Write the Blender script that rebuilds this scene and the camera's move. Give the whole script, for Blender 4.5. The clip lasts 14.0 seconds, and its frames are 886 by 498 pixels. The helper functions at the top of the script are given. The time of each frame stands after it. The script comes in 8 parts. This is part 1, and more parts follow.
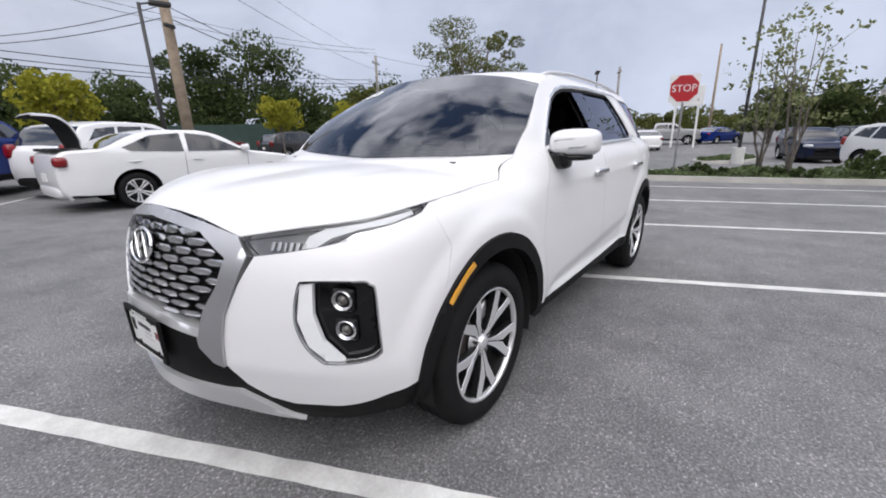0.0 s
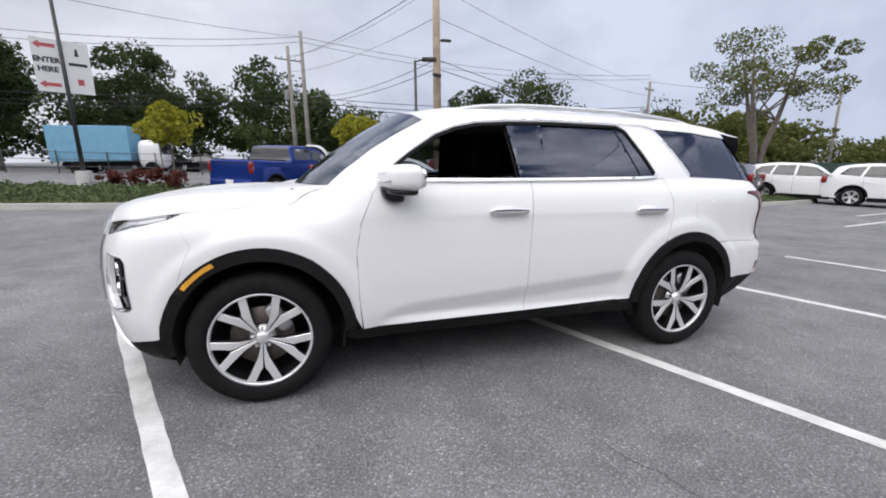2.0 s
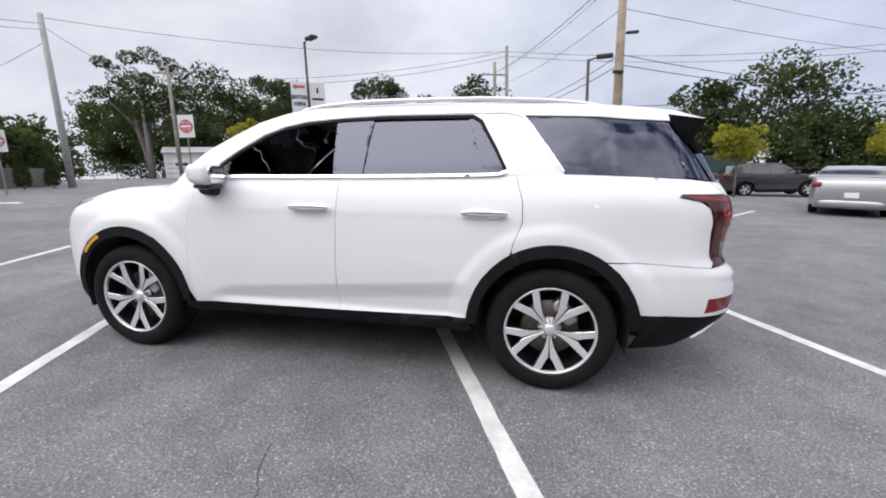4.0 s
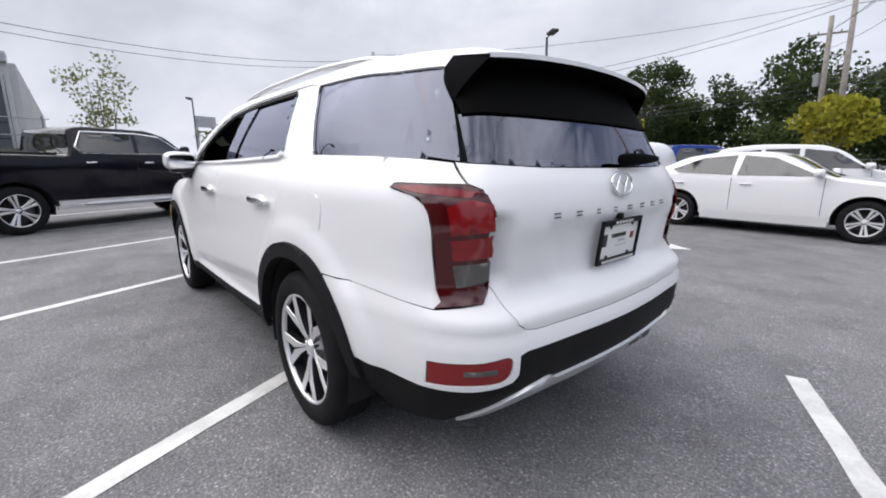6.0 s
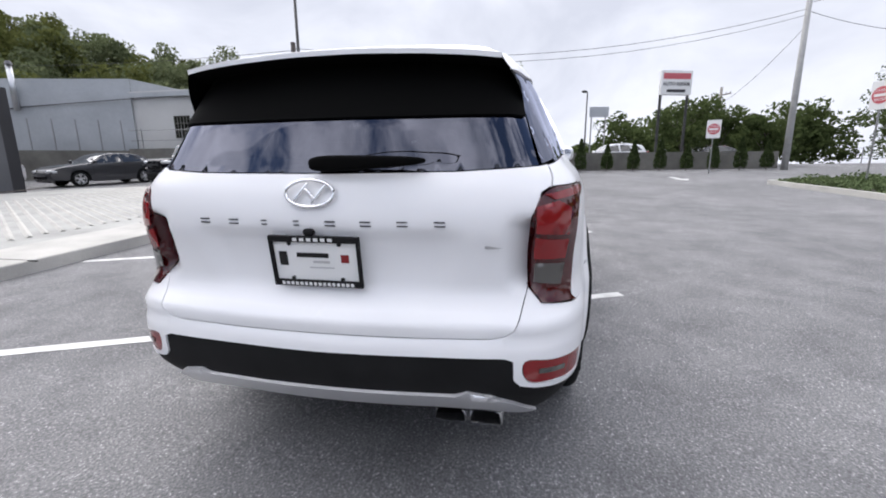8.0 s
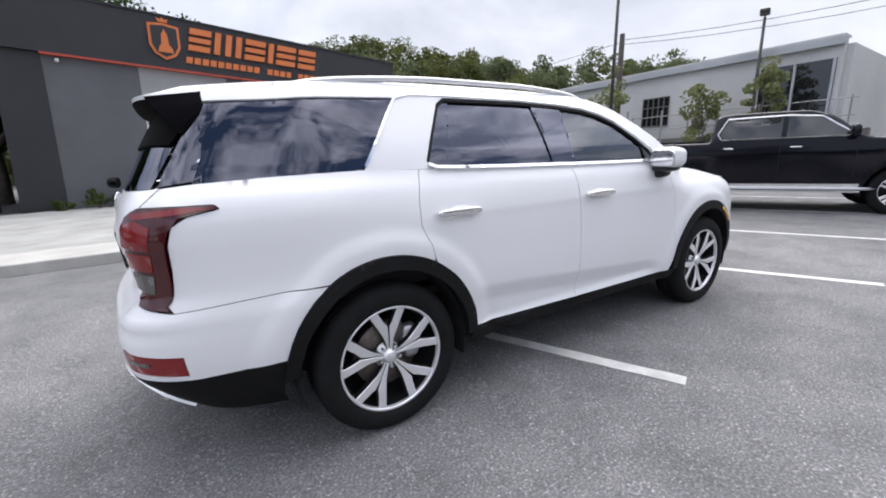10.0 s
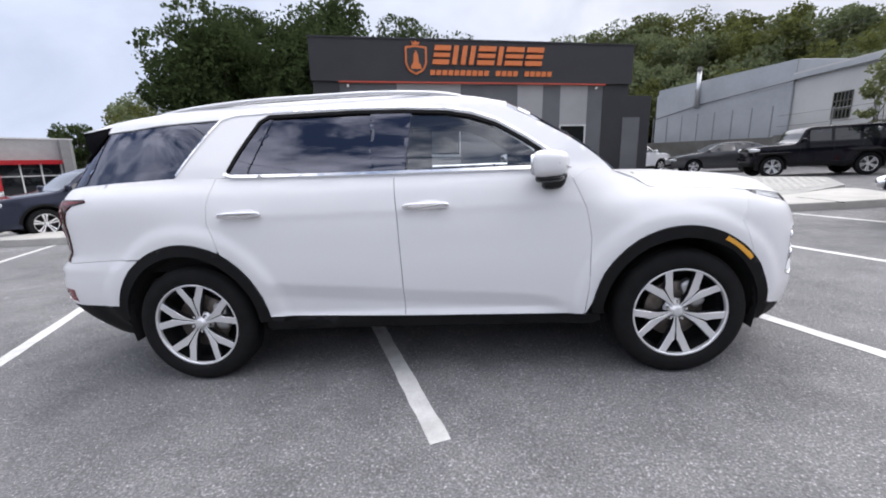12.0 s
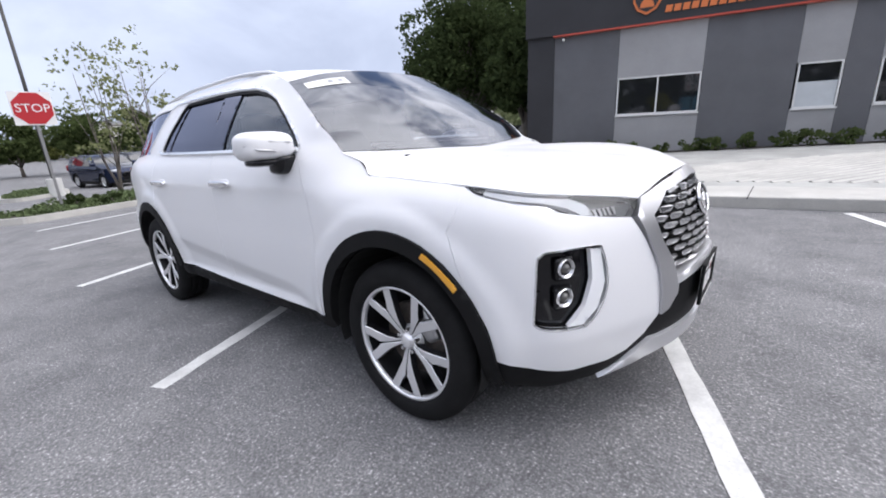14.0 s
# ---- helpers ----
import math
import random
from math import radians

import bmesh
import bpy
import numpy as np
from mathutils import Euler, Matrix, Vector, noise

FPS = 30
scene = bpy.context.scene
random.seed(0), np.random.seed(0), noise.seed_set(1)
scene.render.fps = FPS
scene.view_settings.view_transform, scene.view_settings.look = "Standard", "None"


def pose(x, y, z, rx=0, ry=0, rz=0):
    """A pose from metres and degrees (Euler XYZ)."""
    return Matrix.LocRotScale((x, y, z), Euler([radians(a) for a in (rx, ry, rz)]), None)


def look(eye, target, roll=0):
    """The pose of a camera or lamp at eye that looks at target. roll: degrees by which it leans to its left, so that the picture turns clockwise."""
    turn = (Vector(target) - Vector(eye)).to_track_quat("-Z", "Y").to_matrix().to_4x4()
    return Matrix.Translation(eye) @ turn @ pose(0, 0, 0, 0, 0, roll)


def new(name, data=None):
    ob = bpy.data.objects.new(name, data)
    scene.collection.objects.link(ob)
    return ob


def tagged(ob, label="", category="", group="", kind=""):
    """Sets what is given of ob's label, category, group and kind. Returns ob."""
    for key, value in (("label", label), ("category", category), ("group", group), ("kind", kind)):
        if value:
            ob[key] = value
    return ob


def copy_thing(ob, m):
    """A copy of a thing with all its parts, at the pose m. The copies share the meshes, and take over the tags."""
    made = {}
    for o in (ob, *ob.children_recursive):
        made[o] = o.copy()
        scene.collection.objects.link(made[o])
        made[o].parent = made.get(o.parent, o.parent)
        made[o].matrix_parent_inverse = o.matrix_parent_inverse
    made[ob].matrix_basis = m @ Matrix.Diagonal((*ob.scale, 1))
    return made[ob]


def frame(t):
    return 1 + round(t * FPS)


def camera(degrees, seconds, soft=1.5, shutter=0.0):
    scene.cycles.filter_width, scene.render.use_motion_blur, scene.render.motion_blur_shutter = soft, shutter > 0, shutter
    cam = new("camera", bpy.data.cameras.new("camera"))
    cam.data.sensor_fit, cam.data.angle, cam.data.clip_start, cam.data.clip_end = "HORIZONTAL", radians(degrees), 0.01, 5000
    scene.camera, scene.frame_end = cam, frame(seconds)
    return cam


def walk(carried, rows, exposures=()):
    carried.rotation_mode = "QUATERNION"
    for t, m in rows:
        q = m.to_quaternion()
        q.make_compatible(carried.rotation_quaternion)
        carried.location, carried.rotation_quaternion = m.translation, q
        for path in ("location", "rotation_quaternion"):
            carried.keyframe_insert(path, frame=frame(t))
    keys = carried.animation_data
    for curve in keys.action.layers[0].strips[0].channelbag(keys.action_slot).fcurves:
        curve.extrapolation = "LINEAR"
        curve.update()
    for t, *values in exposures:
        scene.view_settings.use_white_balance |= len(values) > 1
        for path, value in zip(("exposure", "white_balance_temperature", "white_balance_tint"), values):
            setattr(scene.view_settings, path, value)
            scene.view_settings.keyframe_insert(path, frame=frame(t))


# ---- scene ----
cam = camera(94.0, 14.0, 1.9)
PATH = [
    (0, (2.942, 1.8, 1.282), (1.387, 0.656, 0.76), -0.3),
    (0.5, (2.663, 2.274, 1.316), (1.296, 0.897, 0.834), 0.4),
    (1, (2.267, 2.678, 1.328), (1.132, 1.094, 0.879), 0.9),
    (1.5, (1.75, 3.01, 1.324), (0.874, 1.263, 0.899), 1.2),
    (2, (1.173, 3.238, 1.334), (0.568, 1.376, 0.926), 1.3),
    (2.5, (0.575, 3.441, 1.359), (0.236, 1.511, 0.959), 1.1),
    (3, (-0.034, 3.495, 1.344), (-0.119, 1.535, 0.952), 0.8),
    (3.5, (-0.672, 3.468, 1.349), (-0.516, 1.512, 0.959), 0.5),
    (3.7, (-0.93, 3.419, 1.329), (-0.679, 1.473, 0.941), 0.5),
    (5.8, (-3.098, 1.856, 1.25), (-1.725, 0.459, 0.844), -0.0),
    (6, (-3.26, 1.657, 1.235), (-1.782, 0.372, 0.829), 0.1),
    (6.5, (-3.55, 1.12, 1.239), (-1.826, 0.193, 0.825), -0.2),
    (7, (-3.754, 0.557, 1.258), (-1.866, 0.055, 0.834), -0.6),
    (7.5, (-3.784, -0.048, 1.261), (-1.833, -0.108, 0.826), -0.9),
    (8, (-3.716, -0.662, 1.282), (-1.804, -0.293, 0.826), -0.8),
    (8.2, (-3.663, -0.883, 1.291), (-1.786, -0.38, 0.816), -0.2),
    (10.3, (-1.88, -2.848, 1.311), (-1.013, -1.095, 0.892), -2.5),
    (10.5, (-1.652, -2.96, 1.302), (-0.898, -1.154, 0.892), -2.6),
    (11, (-1.032, -3.192, 1.3), (-0.573, -1.287, 0.898), -2.8),
    (11.5, (-0.392, -3.288, 1.309), (-0.229, -1.336, 0.905), -2.8),
    (12, (0.271, -3.275, 1.297), (0.133, -1.324, 0.878), -3.0),
    (12.5, (0.937, -3.099, 1.29), (0.499, -1.198, 0.849), -3.5),
    (13, (1.562, -2.848, 1.245), (0.844, -1.042, 0.775), -4.2),
    (13.5, (2.172, -2.516, 1.239), (1.184, -0.85, 0.739), -4.5),
    (14, (2.671, -2.078, 1.231), (1.424, -0.603, 0.711), -4.3),
]
# The lot slopes: its plane rises towards +x. Rows are in the plane of the lot.
TILT = pose(0, 0, 0, 0, -1.9, 0)
SLOPE = math.tan(radians(1.9))
walk(cam, [(t, TILT @ look(eye, target, roll)) for t, eye, target, roll in PATH],
     exposures=[(0, 0.28, 6400, 13), (3, 0.41, 6400, 13), (6, 0.46, 6400, 13), (8, 0.71, 6350, 13), (11, 0.72, 6350, 13), (13, 0.66, 6300, 14), (14, 0.68, 6250, 14)])

# ---- light ----
SUN_AZ, SUN_EL = 42.0, 57.0   # degrees: compass of the sun from +x, height
world = bpy.data.worlds.new("sky")
scene.world = world
world.use_nodes = True
wn, wl = world.node_tree.nodes, world.node_tree.links
wn.clear()
w_out = wn.new("ShaderNodeOutputWorld")
w_bg = wn.new("ShaderNodeBackground")
w_bg.inputs["Strength"].default_value = 0.125
w_sky = wn.new("ShaderNodeTexSky")
w_sky.sky_type = "NISHITA"
w_sky.sun_disc = False
w_sky.sun_elevation = radians(SUN_EL)
w_sky.sun_rotation = radians(90 - SUN_AZ)
w_sky.dust_density = 2.2
w_co = wn.new("ShaderNodeTexCoord")
w_map = wn.new("ShaderNodeMapping")
w_map.inputs["Scale"].default_value = (1.0, 1.0, 1.7)


def w_noise(scale, detail, rough, distort=0.0):
    n = wn.new("ShaderNodeTexNoise")
    for k, v in (("Scale", scale), ("Detail", detail), ("Roughness", rough), ("Distortion", distort)):
        n.inputs[k].default_value = v
    wl.new(w_map.outputs["Vector"], n.inputs["Vector"])
    return n.outputs["Fac"]


def w_stops(fac, stops):
    r = wn.new("ShaderNodeValToRGB")
    for e, (p, c) in zip(r.color_ramp.elements, stops):
        e.position, e.color = p, (*c, 1)
    wl.new(fac, r.inputs["Fac"])
    return r.outputs["Color"]


def w_range(value, lo, hi):
    r = wn.new("ShaderNodeMapRange")
    r.interpolation_type = "SMOOTHSTEP"
    r.inputs["From Min"].default_value, r.inputs["From Max"].default_value = lo, hi
    wl.new(value, r.inputs["Value"])
    return r.outputs["Result"]


def w_blend(fac, c1, c2):
    x = wn.new("ShaderNodeMixRGB")
    for sock, v in ((x.inputs["Fac"], fac), (x.inputs["Color1"], c1), (x.inputs["Color2"], c2)):
        if isinstance(v, tuple):
            sock.default_value = (*v, 1)
        else:
            wl.new(v, sock)
    return x.outputs["Color"]


w_sep = wn.new("ShaderNodeSeparateXYZ")
wl.new(w_co.outputs["Generated"], w_map.inputs["Vector"])
wl.new(w_co.outputs["Generated"], w_sep.inputs["Vector"])
w_high = w_range(w_sep.outputs["Z"], 0.30, 0.60)      # broken cloud overhead, thin even haze low down
w_east = w_range(w_sep.outputs["X"], -0.75, 0.55)     # whiter towards the veiled sun
w_veil = w_blend(w_east, (3.75, 4.15, 4.95), (4.45, 4.6, 4.95))
w_wisp = w_stops(w_noise(2.6, 7, 0.55, 0.4), ((0.34, (0.80, 0.815, 0.845)), (0.64, (1.12, 1.12, 1.115))))
w_low = wn.new("ShaderNodeMixRGB")
w_low.blend_type = "MULTIPLY"
w_low.inputs["Fac"].default_value = 1.0
wl.new(w_veil, w_low.inputs["Color1"])
wl.new(w_wisp, w_low.inputs["Color2"])
w_cloud = w_stops(w_noise(5.2, 8, 0.6), ((0.34, (6.5, 6.7, 7.2)), (0.62, (13.0, 13.0, 13.3))))
w_lean = wn.new("ShaderNodeMath")
w_lean.operation = "MULTIPLY_ADD"
w_lean.inputs[1].default_value = 0.07
wl.new(w_range(w_sep.outputs["Y"], -0.75, 0.45), w_lean.inputs[0])
wl.new(w_noise(3.1, 9, 0.6, 0.35), w_lean.inputs[2])
w_gap = w_stops(w_lean.outputs["Value"], ((0.43, (0.0, 0.0, 0.0)), (0.56, (1.0, 1.0, 1.0))))
w_dot = wn.new("ShaderNodeVectorMath")
w_dot.operation = "DOT_PRODUCT"
w_dot.inputs[1].default_value = (math.cos(radians(SUN_EL)) * math.cos(radians(SUN_AZ)), math.cos(radians(SUN_EL)) * math.sin(radians(SUN_AZ)), math.sin(radians(SUN_EL)))
wl.new(w_co.outputs["Generated"], w_dot.inputs[0])
w_lit = w_blend(w_range(w_dot.outputs["Value"], 0.68, 1.0), w_cloud, (20.5, 20.3, 20.0))
w_top = w_blend(w_gap, w_sky.outputs["Color"], w_lit)
wl.new(w_blend(w_high, w_low.outputs["Color"], w_top), w_bg.inputs["Color"])
wl.new(w_bg.outputs["Background"], w_out.inputs["Surface"])

sun_data = bpy.data.lights.new("sun", "SUN")
sun_data.energy, sun_data.angle, sun_data.color = 0.8, radians(105), (1.0, 0.955, 0.9)
sun = new("sun", sun_data)
_d = Vector((math.cos(radians(SUN_EL)) * math.cos(radians(SUN_AZ)), math.cos(radians(SUN_EL)) * math.sin(radians(SUN_AZ)), math.sin(radians(SUN_EL))))
sun.matrix_world = look(_d * 60, (0, 0, 0))


# ---- materials ----
def base_mat(name, color, rough=0.5, metal=0.0, coat=0.0, spec=0.5):
    m = bpy.data.materials.new(name)
    m.use_nodes = True
    b = m.node_tree.nodes["Principled BSDF"]
    b.inputs["Base Color"].default_value = (*color, 1)
    b.inputs["Roughness"].default_value = rough
    b.inputs["Metallic"].default_value = metal
    b.inputs["Coat Weight"].default_value = coat
    b.inputs["Coat Roughness"].default_value = 0.03
    b.inputs["Specular IOR Level"].default_value = spec
    return m


def coords(m, scale=(1, 1, 1)):
    n, l = m.node_tree.nodes, m.node_tree.links
    co, mp = n.new("ShaderNodeTexCoord"), n.new("ShaderNodeMapping")
    mp.inputs["Scale"].default_value = scale
    l.new(co.outputs["Object"], mp.inputs["Vector"])
    return mp.outputs["Vector"]


def noise_node(m, vec, scale, detail=6, rough=0.6):
    n = m.node_tree.nodes.new("ShaderNodeTexNoise")
    n.inputs["Scale"].default_value, n.inputs["Detail"].default_value, n.inputs["Roughness"].default_value = scale, detail, rough
    m.node_tree.links.new(vec, n.inputs["Vector"])
    return n.outputs["Fac"]


def ramp(m, fac, stops):
    r = m.node_tree.nodes.new("ShaderNodeValToRGB")
    els = r.color_ramp.elements
    while len(els) < len(stops):
        els.new(0.5)
    for e, (p, c) in zip(els, stops):
        e.position, e.color = p, (*c, 1) if len(c) == 3 else c
    m.node_tree.links.new(fac, r.inputs["Fac"])
    return r.outputs["Color"]


def mix(m, fac, a, b, kind="MIX"):
    x = m.node_tree.nodes.new("ShaderNodeMixRGB")
    x.blend_type = kind
    l = m.node_tree.links
    for sock, v in ((x.inputs["Fac"], fac), (x.inputs["Color1"], a), (x.inputs["Color2"], b)):
        if isinstance(v, (int, float)):
            sock.default_value = v
        elif isinstance(v, tuple):
            sock.default_value = (*v, 1)
        else:
            l.new(v, sock)
    return x.outputs["Color"]


def bump(m, height, strength=0.3, dist=0.01):
    b = m.node_tree.nodes.new("ShaderNodeBump")
    b.inputs["Strength"].default_value, b.inputs["Distance"].default_value = strength, dist
    m.node_tree.links.new(height, b.inputs["Height"])
    m.node_tree.links.new(b.outputs["Normal"], m.node_tree.nodes["Principled BSDF"].inputs["Normal"])


def setcol(m, col, name="Base Color"):
    m.node_tree.links.new(col, m.node_tree.nodes["Principled BSDF"].inputs[name])


def worn(name, color, rough=0.6, spread=0.25, scale=3.0, fine=40.0, bumps=0.15, metal=0.0, dist=0.004):
    """A surface with stains at one scale and grain at another."""
    m = base_mat(name, color, rough, metal)
    v = coords(m)
    a, b = noise_node(m, v, scale), noise_node(m, v, fine, 4)
    lo, hi = tuple(c * (1 - spread) for c in color), tuple(min(1, c * (1 + spread)) for c in color)
    c1 = ramp(m, a, [(0.3, lo), (0.7, hi)])
    c2 = ramp(m, b, [(0.3, (1 - spread * 0.6,) * 3), (0.7, (1, 1, 1))])
    setcol(m, mix(m, 1.0, c1, c2, "MULTIPLY"))
    bump(m, b, bumps, dist)
    return m


def glass_mat(name, tint, gloss=(1, 1, 1), ior=1.5):
    """A thin pane: what lies behind it, tinted, under a mirror-like gloss."""
    m = bpy.data.materials.new(name)
    m.use_nodes = True
    n, l = m.node_tree.nodes, m.node_tree.links
    n.clear()
    o, t, g, x, f = (n.new("ShaderNode" + k) for k in ("OutputMaterial", "BsdfTransparent", "BsdfGlossy", "MixShader", "Fresnel"))
    t.inputs["Color"].default_value = (*tint, 1)
    g.inputs["Color"].default_value = (*gloss, 1)
    g.inputs["Roughness"].default_value = 0.01
    f.inputs["IOR"].default_value = ior
    l.new(f.outputs["Fac"], x.inputs["Fac"])
    l.new(t.outputs["BSDF"], x.inputs[1])
    l.new(g.outputs["BSDF"], x.inputs[2])
    l.new(x.outputs["Shader"], o.inputs["Surface"])
    return m


WHITE = base_mat("pearl_white_paint", (0.775, 0.775, 0.785), 0.36, 0, 0.45, 0.4)
BLACKPL = worn("black_plastic", (0.011, 0.011, 0.0115), 0.62, 0.2, 6, 350, 0.25, dist=0.0006)
GLOSSBK = base_mat("gloss_black", (0.005, 0.005, 0.006), 0.08, 0, 0.15, 0.35)
DARKIN = base_mat("dark_liner", (0.008, 0.008, 0.008), 0.9)
RUBBER = worn("tyre_rubber", (0.013, 0.013, 0.0135), 0.75, 0.25, 9, 120, 0.2, dist=0.001)
for _m in (BLACKPL, RUBBER):
    _m.node_tree.nodes["Principled BSDF"].inputs["Specular IOR Level"].default_value = 0.13
CHROME = base_mat("chrome", (0.86, 0.86, 0.87), 0.16, 1.0)
GRILLEMETAL = base_mat("grille_chrome", (0.62, 0.62, 0.63), 0.22, 1.0)
SATIN = base_mat("satin_silver", (0.52, 0.52, 0.53), 0.36, 0.85)
MACHINED = base_mat("machined_alloy", (0.84, 0.84, 0.85), 0.28, 0.65)
DARKALLOY = base_mat("wheel_pocket_black", (0.022, 0.022, 0.024), 0.3, 0.5)
GUNMETAL = base_mat("dark_alloy", (0.10, 0.10, 0.105), 0.38, 0.8)
BRAKE = worn("brake_iron", (0.20, 0.17, 0.15), 0.5, 0.3, 20, 200, 0.1, 0.7)
TINT = glass_mat("privacy_glass", (0.012, 0.0125, 0.016), (0.78, 0.82, 1.0), ior=1.95)
CLEAR = glass_mat("window_glass", (0.40, 0.44, 0.46), (0.9, 0.94, 1.0), ior=1.85)
SCREEN = glass_mat("windscreen_glass", (0.17, 0.19, 0.205), (0.9, 0.93, 1.0), ior=1.9)
LAMPGLASS = glass_mat("lamp_cover", (0.86, 0.87, 0.88), ior=1.45)
REDLENS = base_mat("red_lens", (0.20, 0.006, 0.008), 0.12, 0, 0.35)
DARKRED = base_mat("dark_red_lens", (0.055, 0.003, 0.004), 0.1, 0, 0.4)
AMBER = base_mat("amber_lens", (0.75, 0.36, 0.03), 0.2, 0, 0.8)
WHITELENS = base_mat("white_light_guide", (0.82, 0.83, 0.84), 0.18, 0, 0.5)
SMOKE = base_mat("smoked_lens", (0.075, 0.072, 0.066), 0.12, 0, 0.8)
SEATCLOTH = worn("dark_seat", (0.035, 0.035, 0.038), 0.75, 0.2, 8, 150, 0.15)
PLATEWHITE = base_mat("plate_white", (0.75, 0.75, 0.74), 0.4)


# ---- building helpers ----
def shade(me, smooth=True):
    me.polygons.foreach_set("use_smooth", [smooth] * len(me.polygons))


def part(name, bm, mat, parent=None, label="", smooth=False, sharp=None):
    me = bpy.data.meshes.new(name)
    if sharp is not None:
        lim = radians(sharp)
        for e in bm.edges:
            if len(e.link_faces) == 2 and e.calc_face_angle(0.0) > lim:
                e.smooth = False
    bm.to_mesh(me)
    bm.free()
    shade(me, smooth or sharp is not None)
    for k in mat if isinstance(mat, (list, tuple)) else [mat]:
        me.materials.append(k)
    ob = new(name, me)
    if parent is not None:
        ob.parent = parent
    return tagged(ob, label)


def raw(name, verts, faces, mat, parent=None, label="", smooth=False, mats=None):
    me = bpy.data.meshes.new(name)
    me.from_pydata([tuple(v) for v in verts], [], [tuple(int(i) for i in f) for f in faces])
    shade(me, smooth)
    for k in mat if isinstance(mat, (list, tuple)) else [mat]:
        me.materials.append(k)
    if mats is not None:
        me.polygons.foreach_set("material_index", mats)
    me.update()
    ob = new(name, me)
    if parent is not None:
        ob.parent = parent
    return tagged(ob, label)


def empty(name, label, category, at=(0, 0, 0), rz=0, group="", kind=""):
    ob = new(name)
    ob.matrix_world = pose(*at, 0, 0, rz)
    return tagged(ob, label, category, group, kind)


def box_bm(bm, c, s, bevel=0.0, rz=0.0, seg=2):
    """A box with centre c and sizes s, its edges rounded, added to bm."""
    made = bmesh.ops.create_cube(bm, size=1.0, matrix=pose(*c, 0, 0, rz) @ Matrix.Diagonal((*s, 1)))
    vs = made["verts"]
    if bevel > 0:
        es = list({e for v in vs for e in v.link_edges})
        bmesh.ops.bevel(bm, geom=es, offset=bevel, segments=seg, affect="EDGES", profile=0.5)
    return bm


def cyl_bm(bm, a, b, r1, r2=None, n=16, caps=True):
    a, b = Vector(a), Vector(b)
    d = b - a
    m = Matrix.Translation((a + b) / 2) @ d.to_track_quat("Z", "Y").to_matrix().to_4x4()
    bmesh.ops.create_cone(bm, cap_ends=caps, segments=n, radius1=r1, radius2=r1 if r2 is None else r2, depth=d.length, matrix=m)
    return bm


def tube(points, r, n=8, closed=False, bm=None):
    """A round bar along points."""
    bm = bm or bmesh.new()
    P = [Vector(p) for p in points]
    rings = []
    for i, p in enumerate(P):
        d = (P[min(i + 1, len(P) - 1)] - P[max(i - 1, 0)]).normalized() if not closed else (P[(i + 1) % len(P)] - P[i - 1]).normalized()
        q = d.to_track_quat("Z", "Y").to_matrix()
        rr = r[i] if isinstance(r, (list, tuple)) else r
        rings.append([bm.verts.new(p + q @ Vector((math.cos(a) * rr, math.sin(a) * rr, 0))) for a in (2 * math.pi * k / n for k in range(n))])
    pairs = list(zip(rings, rings[1:])) + ([(rings[-1], rings[0])] if closed else [])
    for u, v in pairs:
        for k in range(n):
            bm.faces.new((u[k], u[(k + 1) % n], v[(k + 1) % n], v[k]))
    if not closed:
        bm.faces.new(rings[0][::-1])
        bm.faces.new(rings[-1])
    return bm


def superbox(c, s, p=4.0, nu=24, nv=14, warp=None):
    """A soft-edged block: a superellipsoid with centre c and half sizes s."""
    bm = bmesh.new()
    ex = 2.0 / p

    def pw(v):
        return math.copysign(abs(v) ** ex, v)
    rows = []
    for j in range(1, nv):
        th = -math.pi / 2 + math.pi * j / nv
        row = []
        for i in range(nu):
            ph = 2 * math.pi * i / nu
            v = Vector((pw(math.cos(th)) * pw(math.cos(ph)) * s[0], pw(math.cos(th)) * pw(math.sin(ph)) * s[1], pw(math.sin(th)) * s[2]))
            row.append(bm.verts.new(Vector(c) + (warp(v) if warp else v)))
        rows.append(row)
    for a, b in zip(rows, rows[1:]):
        for i in range(nu):
            bm.faces.new((a[i], a[(i + 1) % nu], b[(i + 1) % nu], b[i]))
    bm.faces.new(rows[0][::-1])
    bm.faces.new(rows[-1])
    return bm


def lathe(profile, n=48, axis="y", bm=None):
    """Turns (radius, along) points about an axis."""
    bm = bm or bmesh.new()
    rings = []
    for r, h in profile:
        ring = []
        for k in range(n):
            a = 2 * math.pi * k / n
            ring.append(bm.verts.new((r * math.cos(a), h, r * math.sin(a)) if axis == "y" else (r * math.cos(a), r * math.sin(a), h)))
        rings.append(ring)
    for a, b in zip(rings, rings[1:]):
        for k in range(n):
            bm.faces.new((a[k], b[k], b[(k + 1) % n], a[(k + 1) % n]) if axis == "y" else (a[k], a[(k + 1) % n], b[(k + 1) % n], b[k]))
    return bm


